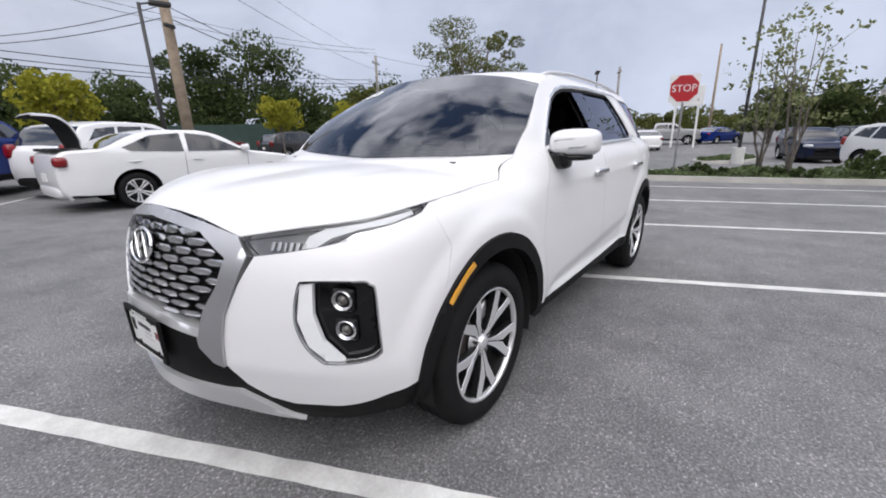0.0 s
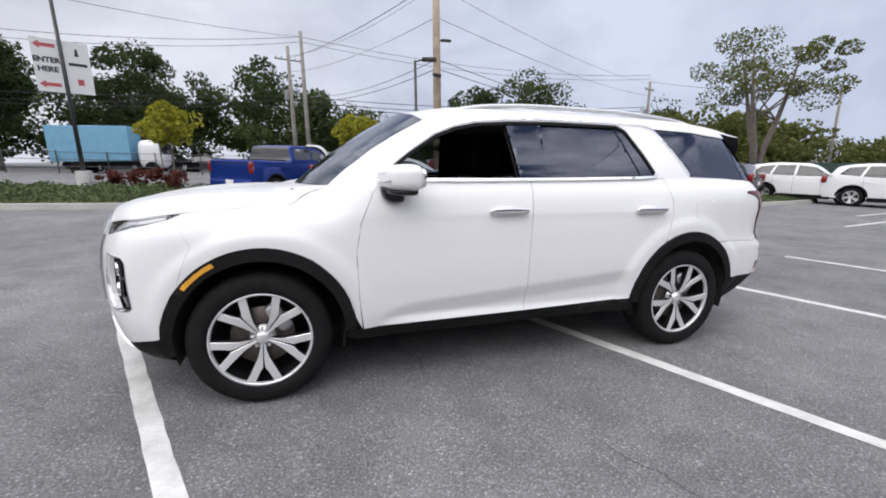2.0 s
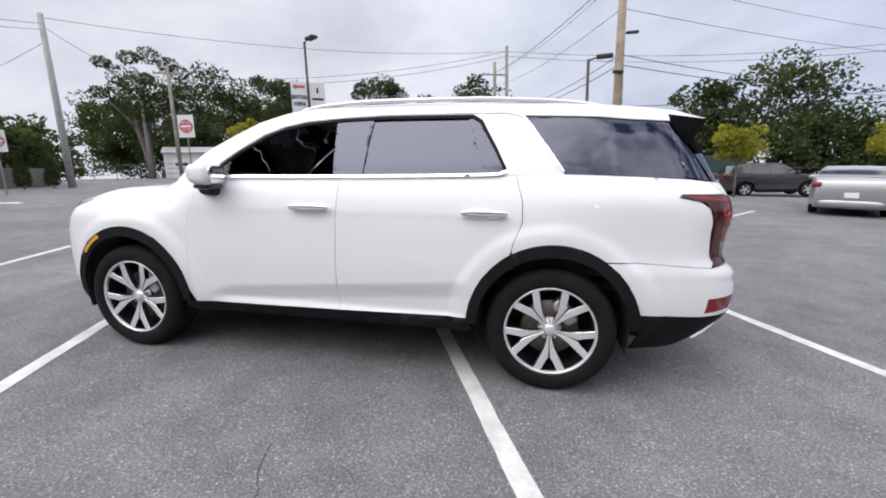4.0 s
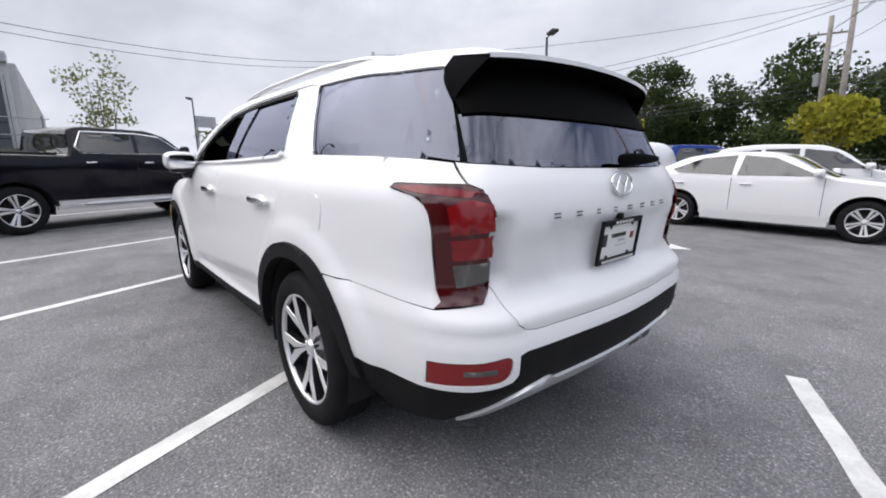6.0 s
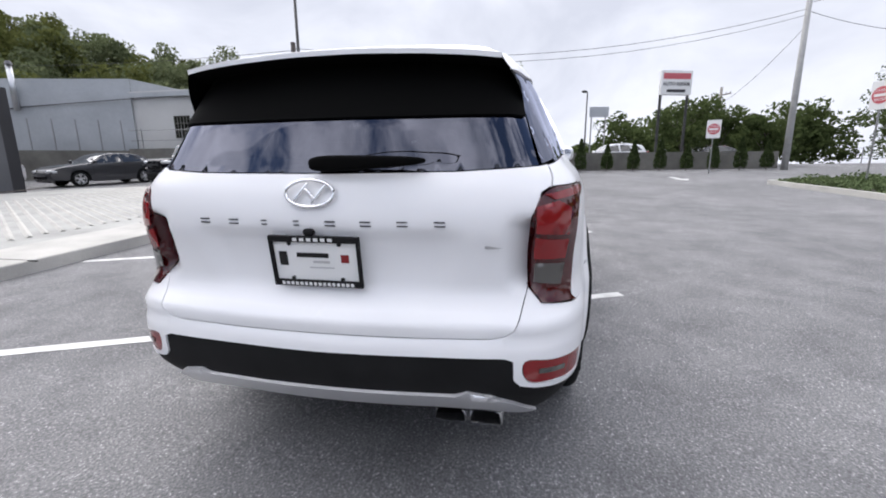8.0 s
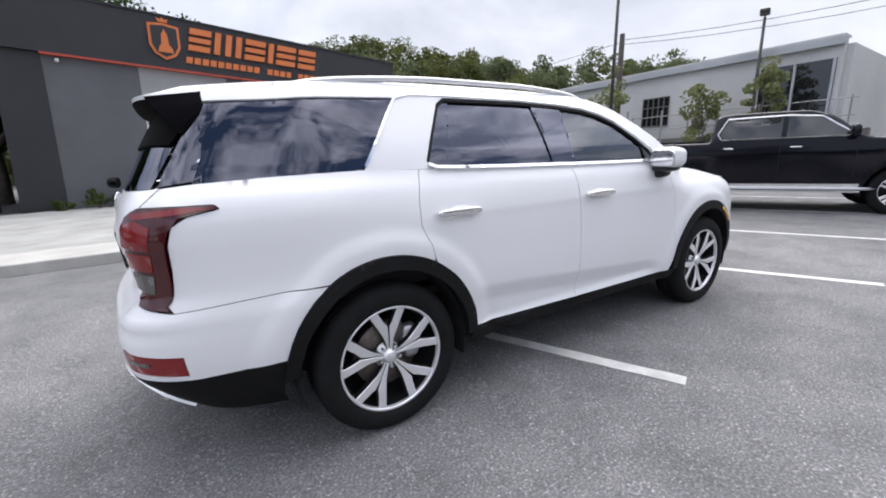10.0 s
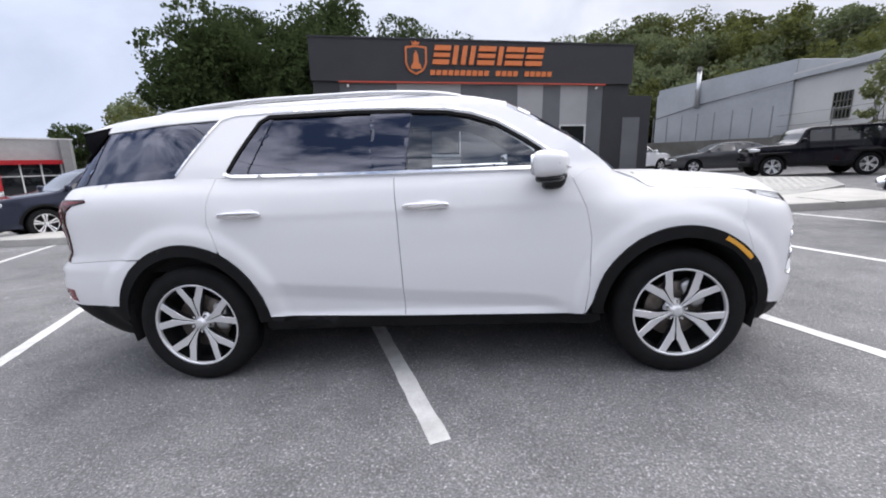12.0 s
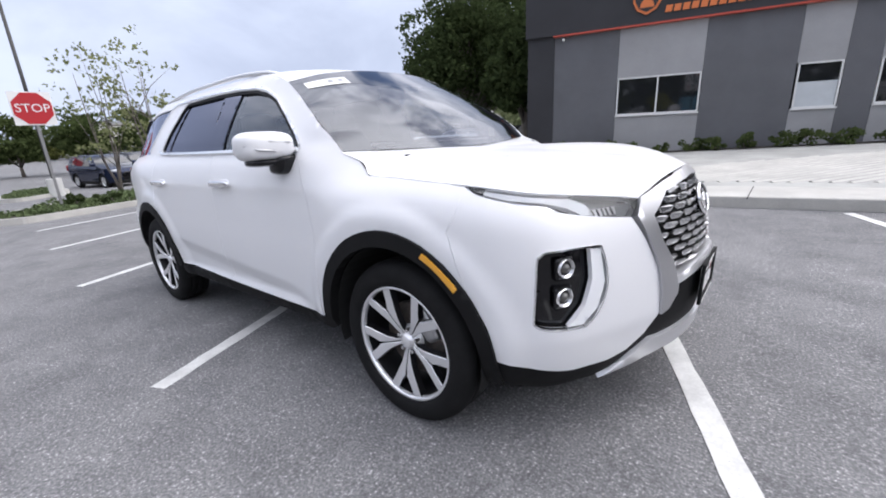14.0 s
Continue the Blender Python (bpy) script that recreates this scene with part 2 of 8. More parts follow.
class Curve:
    """A smooth curve through points, with no overshoot."""

    def __init__(self, pts):
        p = np.array(sorted(pts), float)
        self.x, self.y = p[:, 0], p[:, 1]
        h, d = np.diff(self.x), np.diff(self.y) / np.diff(self.x)
        m = np.zeros(len(self.x))
        m[0], m[-1] = d[0], d[-1]
        for i in range(1, len(d)):
            m[i] = 0 if d[i - 1] * d[i] <= 0 else 3 * (h[i] + h[i - 1]) / ((2 * h[i] + h[i - 1]) / d[i - 1] + (h[i] + 2 * h[i - 1]) / d[i])
        self.m = m

    def __call__(self, v):
        v = np.clip(np.asarray(v, float), self.x[0], self.x[-1])
        i = np.clip(np.searchsorted(self.x, v) - 1, 0, len(self.x) - 2)
        h = self.x[i + 1] - self.x[i]
        t = (v - self.x[i]) / h
        return ((2 * t**3 - 3 * t**2 + 1) * self.y[i] + (t**3 - 2 * t**2 + t) * h * self.m[i]
                + (-2 * t**3 + 3 * t**2) * self.y[i + 1] + (t**3 - t**2) * h * self.m[i + 1])


def sstep(a, b, v):
    t = np.clip((np.asarray(v, float) - a) / (b - a), 0, 1)
    return t * t * (3 - 2 * t)


from mathutils import geometry as geo2


def inside(P, poly):
    """Which of the points P lie in the closed outline poly."""
    x, y = P[:, 0], P[:, 1]
    res = np.zeros(len(P), bool)
    n = len(poly)
    for i in range(n):
        x1, y1 = poly[i]
        x2, y2 = poly[(i + 1) % n]
        if y1 == y2:
            continue
        c = ((y1 > y) != (y2 > y)) & (x < (x2 - x1) * (y - y1) / (y2 - y1) + x1)
        res ^= c
    return res


def resample(poly, res):
    out = []
    n = len(poly)
    for i in range(n):
        a, b = np.array(poly[i]), np.array(poly[(i + 1) % n])
        k = max(1, int(math.ceil(np.linalg.norm(b - a) / res)))
        out += [a + (b - a) * j / k for j in range(k)]
    return np.array(out)


def area2(P):
    x, y = P[:, 0], P[:, 1]
    return 0.5 * float(np.sum(x * np.roll(y, -1) - np.roll(x, -1) * y))


def shrink(P, d):
    """Moves an outline inwards by d."""
    if d == 0:
        return P
    sgn = 1 if area2(P) > 0 else -1
    e = np.roll(P, -1, 0) - P
    e /= np.maximum(np.linalg.norm(e, axis=1, keepdims=True), 1e-9)
    nrm = np.stack([-e[:, 1], e[:, 0]], 1) * sgn
    v = nrm + np.roll(nrm, 1, 0)
    v /= np.maximum(np.linalg.norm(v, axis=1, keepdims=True), 0.5)
    return P + v * d


def smooth_loop(pts, k=6, sharp=()):
    """A closed outline rounded through pts (Catmull-Rom); corners whose index is in sharp stay."""
    P = np.array(pts, float)
    n = len(P)
    out = []
    for i in range(n):
        p0, p1, p2, p3 = P[i - 1], P[i], P[(i + 1) % n], P[(i + 2) % n]
        m1 = (p2 - p0) / 2 if i not in sharp else (p2 - p1)
        m2 = (p3 - p1) / 2 if (i + 1) % n not in sharp else (p2 - p1)
        for j in range(k):
            t = j / k
            out.append((2 * t**3 - 3 * t**2 + 1) * p1 + (t**3 - 2 * t**2 + t) * m1 + (-2 * t**3 + 3 * t**2) * p2 + (t**3 - t**2) * m2)
    return [tuple(v) for v in out]


def fill(poly, holes=(), res=0.03):
    """Triangles that fill an outline: points, faces, and the loops of its rims."""
    loops = [resample(poly, res)] + [resample(h, res) for h in holes]
    for i, L in enumerate(loops):
        if (area2(L) > 0) != (i == 0):
            loops[i] = L[::-1]
    out = loops[0]
    lo, hi = out.min(0), out.max(0)
    gx, gy = np.meshgrid(np.arange(lo[0] + res / 2, hi[0], res), np.arange(lo[1] + res / 2, hi[1], res))
    G = np.stack([gx.ravel(), gy.ravel()], 1)
    G = G + res * 0.08 * np.sin(np.stack([G[:, 1] * 91.7 + G[:, 0] * 37.3, G[:, 0] * 83.1 - G[:, 1] * 29.9], 1) * 7)
    if len(G):
        keep = inside(G, out)
        for h in loops[1:]:
            keep &= ~inside(G, h)
        G = G[keep]
        B = np.concatenate(loops)
        if len(G):
            near = np.ones(len(G), bool)
            for i in range(0, len(G), 2000):
                d = ((G[i:i + 2000, None, :] - B[None]) ** 2).sum(2).min(1)
                near[i:i + 2000] = d > (0.55 * res) ** 2
            G = G[near]
    pts, edges, ids = [], [], []
    for L in loops:
        o = len(pts)
        pts += [Vector(p) for p in L]
        edges += [(o + i, o + (i + 1) % len(L)) for i in range(len(L))]
    pts += [Vector(p) for p in G]
    v, _, fc, ov, _, _ = geo2.delaunay_2d_cdt(pts, edges, [], 0, 1e-7, True)
    V = np.array([(p.x, p.y) for p in v])
    F = np.array([(q[0], q[i], q[i + 1]) for q in fc for i in range(1, len(q) - 1)])
    C = V[F].mean(1)
    keep = inside(C, loops[0])
    for h in loops[1:]:
        keep &= ~inside(C, h)
    F = F[keep]
    a, b, c = V[F[:, 0]], V[F[:, 1]], V[F[:, 2]]
    cr = (b[:, 0] - a[:, 0]) * (c[:, 1] - a[:, 1]) - (b[:, 1] - a[:, 1]) * (c[:, 0] - a[:, 0])
    F[cr < 0] = F[cr < 0][:, ::-1]
    return V, F


def rim_faces(F):
    """The open edges of triangles F, in order of their faces."""
    seen = {}
    for t in F:
        for i in range(3):
            seen[(t[i], t[(i + 1) % 3])] = 1
    return [e for e in seen if (e[1], e[0]) not in seen]


def outward(P, F):
    """Triangles F over places P, turned to face away from the car's middle."""
    n = np.cross(P[F[:, 1]] - P[F[:, 0]], P[F[:, 2]] - P[F[:, 0]])
    c = P[F].mean(1) - (0, 0, 0.8)
    return F if (n * c).sum() > 0 else F[:, ::-1]


def skin(name, poly, surf, mat, parent, holes=(), res=0.03, gap=0.0, lift=0.0, depth=0.012, flip=False, mirror=False, label="", both=False):
    """A panel: an outline in a surface's two coordinates, laid on the surface and given an inward rim. surf(P, lift) gives places."""
    L = shrink(resample(poly, res), gap) if gap else np.array(poly, float)
    H = [shrink(resample(h, res), -gap) if gap else h for h in holes]
    V, F = fill(L, H, res)
    A = surf(V, lift)
    obs = []
    for m in ([False, True] if both else [mirror]):
        T = A.copy()
        f = F.copy()
        if not flip:
            f = f[:, ::-1]
        if m:
            T[:, 1] *= -1
            f = f[:, ::-1]
        if surf is body:
            f = outward(T, f)
        faces = [tuple(q) for q in f]
        verts = T
        smooth = [True] * len(faces)
        if depth:
            Bk = surf(V, lift - depth)
            if m:
                Bk[:, 1] *= -1
            rim = rim_faces(f)
            ids = sorted({i for e in rim for i in e})
            base = len(T)
            top = {i: base + k for k, i in enumerate(ids)}
            low = {i: base + len(ids) + k for k, i in enumerate(ids)}
            verts = np.concatenate([T, T[ids], Bk[ids]])
            faces += [(top[a], low[a], low[b], top[b]) for a, b in rim]
            smooth += [False] * len(rim)
        ob = raw(name, verts, faces, mat, parent, label)
        ob.data.polygons.foreach_set("use_smooth", smooth)
        obs.append(ob)
    return obs[0]

# ---- the white car ----
# x ahead, y to its left, z up; the middle of the wheelbase stands on the origin.
plan_pts = [(2.432, 0), (2.41, 0.2), (2.352, 0.38), (2.28, 0.55), (2.212, 0.69), (2.118, 0.84), (1.985, 0.922), (1.82, 0.957), (1.6, 0.972),
            (1.3, 0.982), (0.8, 0.986), (0.2, 0.987), (-0.5, 0.987), (-1.1, 0.985), (-1.5, 0.98), (-1.8, 0.962), (-2.05, 0.925),
            (-2.23, 0.893), (-2.345, 0.838), (-2.42, 0.75), (-2.458, 0.61), (-2.48, 0.4), (-2.495, 0.2), (-2.5, 0)]


def dense(pts, k=24):
    P = np.array(pts, float)
    E = np.concatenate([[2 * P[0] - P[1]], P, [2 * P[-1] - P[-2]]])
    E[0], E[-1] = P[1] * (1, -1), P[-2] * (1, -1)
    out = []
    for i in range(1, len(E) - 2):
        p0, p1, p2, p3 = E[i - 1:i + 3]
        for j in range(k):
            t = j / k
            out.append(0.5 * (2 * p1 + (p2 - p0) * t + (2 * p0 - 5 * p1 + 4 * p2 - p3) * t * t + (3 * p1 - p0 - 3 * p2 + p3) * t**3))
    out.append(P[-1])
    return np.array(out)


_pl = dense(plan_pts)
_len = np.concatenate([[0], np.cumsum(np.linalg.norm(np.diff(_pl, axis=0), axis=1))])
_zero = np.interp(0.0, -_pl[:, 0], _len)
S_ALL = (_zero - _len)[::-1]
PX, PY = _pl[::-1, 0], _pl[::-1, 1]
S_MIN, S_MAX = S_ALL[0], S_ALL[-1]

k_mid = Curve([(0.18, 0.86), (0.26, 0.915), (0.34, 0.945), (0.42, 0.968), (0.55, 0.979), (0.7, 0.986), (0.86, 0.988), (1.0, 0.981), (1.08, 0.968),
               (1.16, 0.945), (1.21, 0.918), (1.245, 0.895), (1.32, 0.865), (1.42, 0.815), (1.52, 0.757), (1.6, 0.708), (1.65, 0.672), (1.69, 0.62), (1.72, 0.54)])
k_front = Curve([(0.18, 0.80), (0.26, 0.88), (0.34, 0.94), (0.42, 0.966), (0.55, 0.976), (0.8, 0.985), (0.92, 0.982), (1.0, 0.962), (1.05, 0.93),
                 (1.09, 0.895), (1.14, 0.857), (1.18, 0.828), (1.25, 0.80), (1.4, 0.75), (1.7, 0.6)])
k_rear = Curve([(0.18, 0.82), (0.3, 0.90), (0.42, 0.95), (0.55, 0.975), (0.7, 0.98), (0.86, 0.966), (1.0, 0.960), (1.1, 0.954), (1.16, 0.938),
                (1.21, 0.908), (1.24, 0.875), (1.32, 0.835), (1.42, 0.79), (1.52, 0.745), (1.6, 0.70), (1.65, 0.66), (1.72, 0.54)])
f_front = Curve([(0.18, -0.20), (0.24, -0.09), (0.30, -0.045), (0.36, -0.03), (0.44, -0.015), (0.52, 0.0), (0.64, 0.0), (0.8, -0.012), (0.88, -0.03), (0.95, -0.06),
                 (1.0, -0.095), (1.05, -0.14), (1.1, -0.19), (1.3, -0.35)])
f_rear = Curve([(0.18, 0.28), (0.28, 0.16), (0.36, 0.08), (0.44, 0.01), (0.5, -0.03), (0.6, -0.04), (0.672, -0.035), (0.692, -0.024), (0.735, -0.029), (0.775, 0.012), (0.84, 0.050), (0.95, 0.04), (1.04, 0.022),
                (1.08, 0.025), (1.16, 0.045), (1.24, 0.085), (1.32, 0.125), (1.42, 0.175), (1.52, 0.235), (1.6, 0.285), (1.72, 0.36)])


def body0(s, z):
    X, Y = np.interp(s, S_ALL, PX), np.interp(s, S_ALL, PY)
    wf, wr = sstep(1.0, 2.15, X), sstep(-1.5, -2.25, X)
    kf, kr = sstep(0.85, 1.25, X), sstep(-1.2, -1.9, X)
    k = k_mid(z) * (1 - kf) * (1 - kr) + k_front(z) * kf + k_rear(z) * kr
    x = X + f_front(z) * wf + f_rear(z) * wr
    y = Y / 0.987 * k
    # swage under the doors, and the swellings over the wheels
    line = 0.565 - 0.077 * X
    y = y - 0.027 * np.clip((line - z) / 0.09, 0, 1) * sstep(0.395, 0.445, z) * sstep(-1.02, -0.86, X) * (1 - sstep(0.66 - 0.9 * (z - 0.42), 0.86 - 0.9 * (z - 0.42), X))
    side = 1 - sstep(0.12, 0.5, np.abs(np.abs(X) - 1.44) - 0.3)
    for cx, cz in ((1.43, 0.38), (-1.45, 0.38)):
        r = np.hypot(X - cx, (z - cz) * 0.98)
        y = y + 0.017 * (1 - sstep(0.545, 0.625, r)) * (z > 0.2)
    y = y - 0.004 * sstep(1.04, 1.0, z) * sstep(0.72, 0.85, z) * (1 - sstep(0.8, 1.1, np.abs(X)))
    y = np.maximum(y, 0)
    # hollow beside each tail lamp
    x = x + 0.070 * (X < -2) * np.clip((y - 0.612) / 0.08, 0, 1) * (y < 0.6965) * sstep(0.83, 0.88, z) * (1 - sstep(1.045, 1.085, z))
    # shallow recess round the rear number plate
    x = x + 0.018 * (X < -2) * (1 - sstep(1.022, 1.04, z)) * sstep(0.76, 0.93, z) * (1 - sstep(0.40, 0.52, y + 0.35 * (1.03 - z)))
    return x, y


def body(P, lift=0.0):
    """Places on the car's side, nose and tail for (way round the plan, height)."""
    s, z = P[:, 0], P[:, 1]
    x, y = body0(s, z)
    A = np.stack([x, y, z], 1)
    if lift:
        e = 0.004
        sa, sb = np.clip(s - e, S_MIN, S_MAX), np.clip(s + e, S_MIN, S_MAX)
        xa, ya = body0(sa, z)
        xb, yb = body0(sb, z)
        xc, yc = body0(s, z - e)
        xd, yd = body0(s, z + e)
        u = np.stack([xb - xa, yb - ya, 0 * xa], 1)
        v = np.stack([xd - xc, yd - yc, 0 * xa + 2 * e], 1)
        n = np.cross(v, u)
        n[(s <= S_MIN + 1e-6) | (s >= S_MAX - 1e-6), 1] = 0
        n /= np.maximum(np.linalg.norm(n, axis=1, keepdims=True), 1e-9)
        n[n[:, 1] < -0.2] *= -1
        A = A + n * lift
        A[:, 1] = np.where((s <= S_MIN + 1e-6) | (s >= S_MAX - 1e-6), 0, A[:, 1])
    return A


def at(kind, v, z):
    """The way round the plan at which the body has that x on its side ('x'), or that y on its nose ('f') or tail ('r')."""
    s = np.linspace(S_MIN, S_MAX, 1600)
    x, y = body0(s, np.full_like(s, z))
    if kind == "x":
        return (float(s[np.argmin(np.abs(x - v))]), z)
    pick = s > 1.3 if kind == "f" else s < -1.5
    return (float(s[pick][np.argmin(np.abs(y[pick] - v))]), z)


def outline(text):
    """An outline from words like x1.2,0.5 f0.4,0.9 r0.3,0.7."""
    return [at(w[0], *(float(q) for q in w[1:].split(","))) for w in text.split()]


def arch(cx, cz, rx, rz, a0, a1, n=20):
    return [(cx + rx * math.cos(radians(a0 + (a1 - a0) * i / n)), cz + rz * math.sin(radians(a0 + (a1 - a0) * i / n))) for i in range(n + 1)]


def arch_s(*a):
    return [at("x", x, z) for x, z in arch(*a)]


RAILSILVER = base_mat("rail_silver", (0.72, 0.72, 0.73), 0.3, 0.6)
car = empty("suv", "pearl white three-row SUV parked across the stall lines, driver's window open", "car")
car.matrix_world = TILT

FA, RA = (1.435, 0.385, 0.49, 0.503), (-1.45, 0.385, 0.49, 0.503)
# front wing
wing = outline("x0.909,0.388") + arch_s(*FA, 178, 38)[1:]
wing += outline("x1.745,0.90 x1.787,1.056 x1.70,1.066 x1.45,1.085 x1.27,1.096 x1.19,1.15 x1.065,1.20 x0.93,1.215 x0.84,1.165 x0.91,1.0 x0.938,0.84 x0.925,0.55")
skin("front_wing", wing, body, WHITE, car, res=0.022, gap=0.001, both=True)
# doors
door_f = outline("x0.906,0.388 x0.925,0.55 x0.938,0.84 x0.91,1.0 x0.84,1.165 x0.80,1.215 x0.5,1.224 x0.2,1.228 x-0.158,1.232 x-0.145,1.0 x-0.135,0.7 x-0.135,0.403")
skin("front_door", door_f, body, WHITE, car, res=0.016, gap=0.002, both=True)
door_r = outline("x-0.135,0.403 x-0.135,0.7 x-0.145,1.0 x-0.158,1.232 x-0.5,1.24 x-0.9,1.252 x-1.22,1.262 x-1.262,1.12 x-1.265,1.0 x-1.225,0.90 x-1.21,0.845") + arch_s(*RA, 60, 4)
skin("rear_door", door_r, body, WHITE, car, res=0.016, gap=0.002, both=True)
# rear quarter with its bumper corner
quarter = outline("x-1.21,0.845 x-1.225,0.90 x-1.265,1.0 x-1.262,1.12 x-1.22,1.262 x-1.5,1.272 x-1.9,1.262 x-2.15,1.25 r0.744,1.238 r0.758,1.172 x-2.1,1.172 x-2.085,1.155 x-2.19,1.135 x-2.25,1.10 x-2.27,0.95 x-2.305,0.80 x-2.29,0.775 x-2.05,0.79 x-1.88,0.80")
quarter += arch_s(*RA, 124, 62)
skin("rear_quarter", quarter, body, WHITE, car, res=0.022, gap=0.0018, both=True)
# upper sides: pillars and roof edge, with openings for the glass
upper_top = "x1.08,1.195 x0.985,1.285 x0.83,1.40 x0.665,1.50 x0.50,1.588 x0.30,1.652 x0.1,1.682 x-0.2,1.70 x-0.6,1.708 x-1.0,1.706 x-1.4,1.692 x-1.8,1.665 x-2.05,1.64 x-2.1,1.60"
upper = outline("x-2.07,1.578 x-1.7,1.598 x-1.235,1.612 x-1.375,1.43 x-1.485,1.268 x-1.22,1.262 x-0.9,1.252 x-0.5,1.24 x-0.158,1.232 x0.2,1.228 x0.5,1.224 x0.80,1.215 x0.84,1.165 x0.93,1.215") + outline(upper_top)
dlo = outline("x0.80,1.225 x0.73,1.305 x0.60,1.402 x0.44,1.503 x0.30,1.556 x0.15,1.588 x-0.1,1.610 x-0.4,1.622 x-0.94,1.624 x-1.0,1.59 x-1.10,1.42 x-1.165,1.30 x-1.15,1.272 x-1.08,1.262 x-0.6,1.25 x-0.2,1.242 x0.3,1.236")
skin("pillar_and_roof_edge", upper, body, WHITE, car, holes=[dlo], res=0.022, both=True)
skin("pillar_backing", outline("x-0.09,1.20 x-0.05,1.62 x-0.32,1.63 x-0.30,1.20"), body, DARKIN, car, res=0.05, lift=-0.045, depth=0.0, both=True)
skin("pillar_backing", outline("x-2.0,1.24 x-1.98,1.58 x-2.08,1.58 r0.655,1.44 r0.72,1.24"), body, DARKIN, car, res=0.05, lift=-0.03, depth=0.0, both=True)
skin("pillar_lining", upper, body, DARKIN, car, holes=[dlo], res=0.05, lift=-0.02, depth=0.0, both=True)


def strip(name, pts, width, mat, lift, parent, closed=False, depth=0.006):
    """A thin bead along an outline on the body."""
    P = np.array(pts)
    e = np.gradient(P, axis=0)
    e /= np.maximum(np.linalg.norm(e, axis=1, keepdims=True), 1e-9)
    n = np.stack([-e[:, 1], e[:, 0]], 1) * width / 2
    loop = [tuple(v) for v in P + n] + [tuple(v) for v in (P - n)[::-1]]
    return skin(name, loop, body, mat, parent, res=0.02, lift=lift, depth=depth + lift, both=True)


belt = outline("x0.81,1.221 x0.5,1.229 x0.2,1.232 x-0.2,1.238 x-0.6,1.246 x-1.0,1.257 x-1.12,1.263 x-1.165,1.28")
strip("belt_moulding", belt, 0.016, CHROME, 0.019, car)
brow = outline("x0.815,1.228 x0.735,1.318 x0.605,1.414 x0.445,1.514 x0.305,1.568 x0.15,1.60 x-0.1,1.621 x-0.4,1.633 x-0.9,1.636 x-1.15,1.632 x-1.235,1.61 x-1.30,1.53 x-1.395,1.40 x-1.480,1.285")
strip("window_surround", brow, 0.011, CHROME, 0.007, car)

# side glass
def wider(pts, d):
    return [tuple(p) for p in shrink(resample(pts, 0.03), -d)]


bp_f, bp_r = -0.10, -0.285
glass_f = outline("x0.77,1.236 x0.70,1.305 x0.575,1.396 x0.43,1.486 x0.29,1.543 x0.15,1.576 x-0.06,1.595 x-0.10,1.24 x0.3,1.237")
glass_r = outline("x-0.285,1.243 x-0.305,1.608 x-0.6,1.613 x-0.90,1.612 x-1.035,1.268 x-0.7,1.254")
tri_r = outline("x-1.05,1.27 x-0.915,1.612 x-0.94,1.612 x-1.0,1.575 x-1.10,1.40 x-1.152,1.30 x-1.14,1.276")
skin("rear_door_glass", wider(glass_r, 0.014), body, TINT, car, res=0.022, lift=-0.019, depth=0.004, both=True, label="dark privacy glass")
skin("rear_glass_corner", wider(tri_r, 0.006), body, TINT, car, res=0.022, lift=-0.013, depth=0.01, both=True)
skin("front_door_glass", wider(glass_f, 0.014), body, CLEAR, car, res=0.022, lift=-0.019, depth=0.004, mirror=True, label="lightly tinted closed pane")
pillar_b = outline("x-0.10,1.236 x-0.062,1.60 x-0.3,1.615 x-0.28,1.24")
skin("door_pillar", wider(pillar_b, 0.006), body, TINT, car, res=0.022, lift=-0.011, depth=0.02, both=True, label="gloss black")
sail = outline("x0.795,1.228 x0.70,1.312 x0.645,1.348 x0.65,1.236")
skin("mirror_sail", sail, body, GLOSSBK, car, res=0.022, lift=-0.011, depth=0.02, both=True)
seal = outline("x0.80,1.225 x0.73,1.305 x0.60,1.402 x0.44,1.503 x0.30,1.556 x0.15,1.588 x-0.1,1.610 x-0.4,1.622 x-0.94,1.624 x-1.0,1.59 x-1.10,1.42 x-1.165,1.30")
strip("window_seal", seal, 0.034, BLACKPL, -0.005, car, depth=0.02)
quarter_glass = outline("x-1.25,1.606 x-1.385,1.435 x-1.495,1.283 x-1.9,1.277 x-2.146,1.262 x-2.106,1.36 x-2.046,1.568 x-1.7,1.590")
skin("quarter_glass", wider(quarter_glass, 0.012), body, TINT, car, res=0.022, lift=-0.009, depth=0.008, both=True, label="dark privacy glass")
tail_pillar = outline("x-2.15,1.262 x-2.11,1.36 x-2.05,1.568 x-2.072,1.573 r0.641,1.52 r0.662,1.44 r0.728,1.246")
skin("tail_pillar", tail_pillar, body, TINT, car, res=0.022, lift=-0.006, depth=0.01, both=True, label="gloss black")

# tail: rear glass, hatch, bumper
R0 = S_MIN


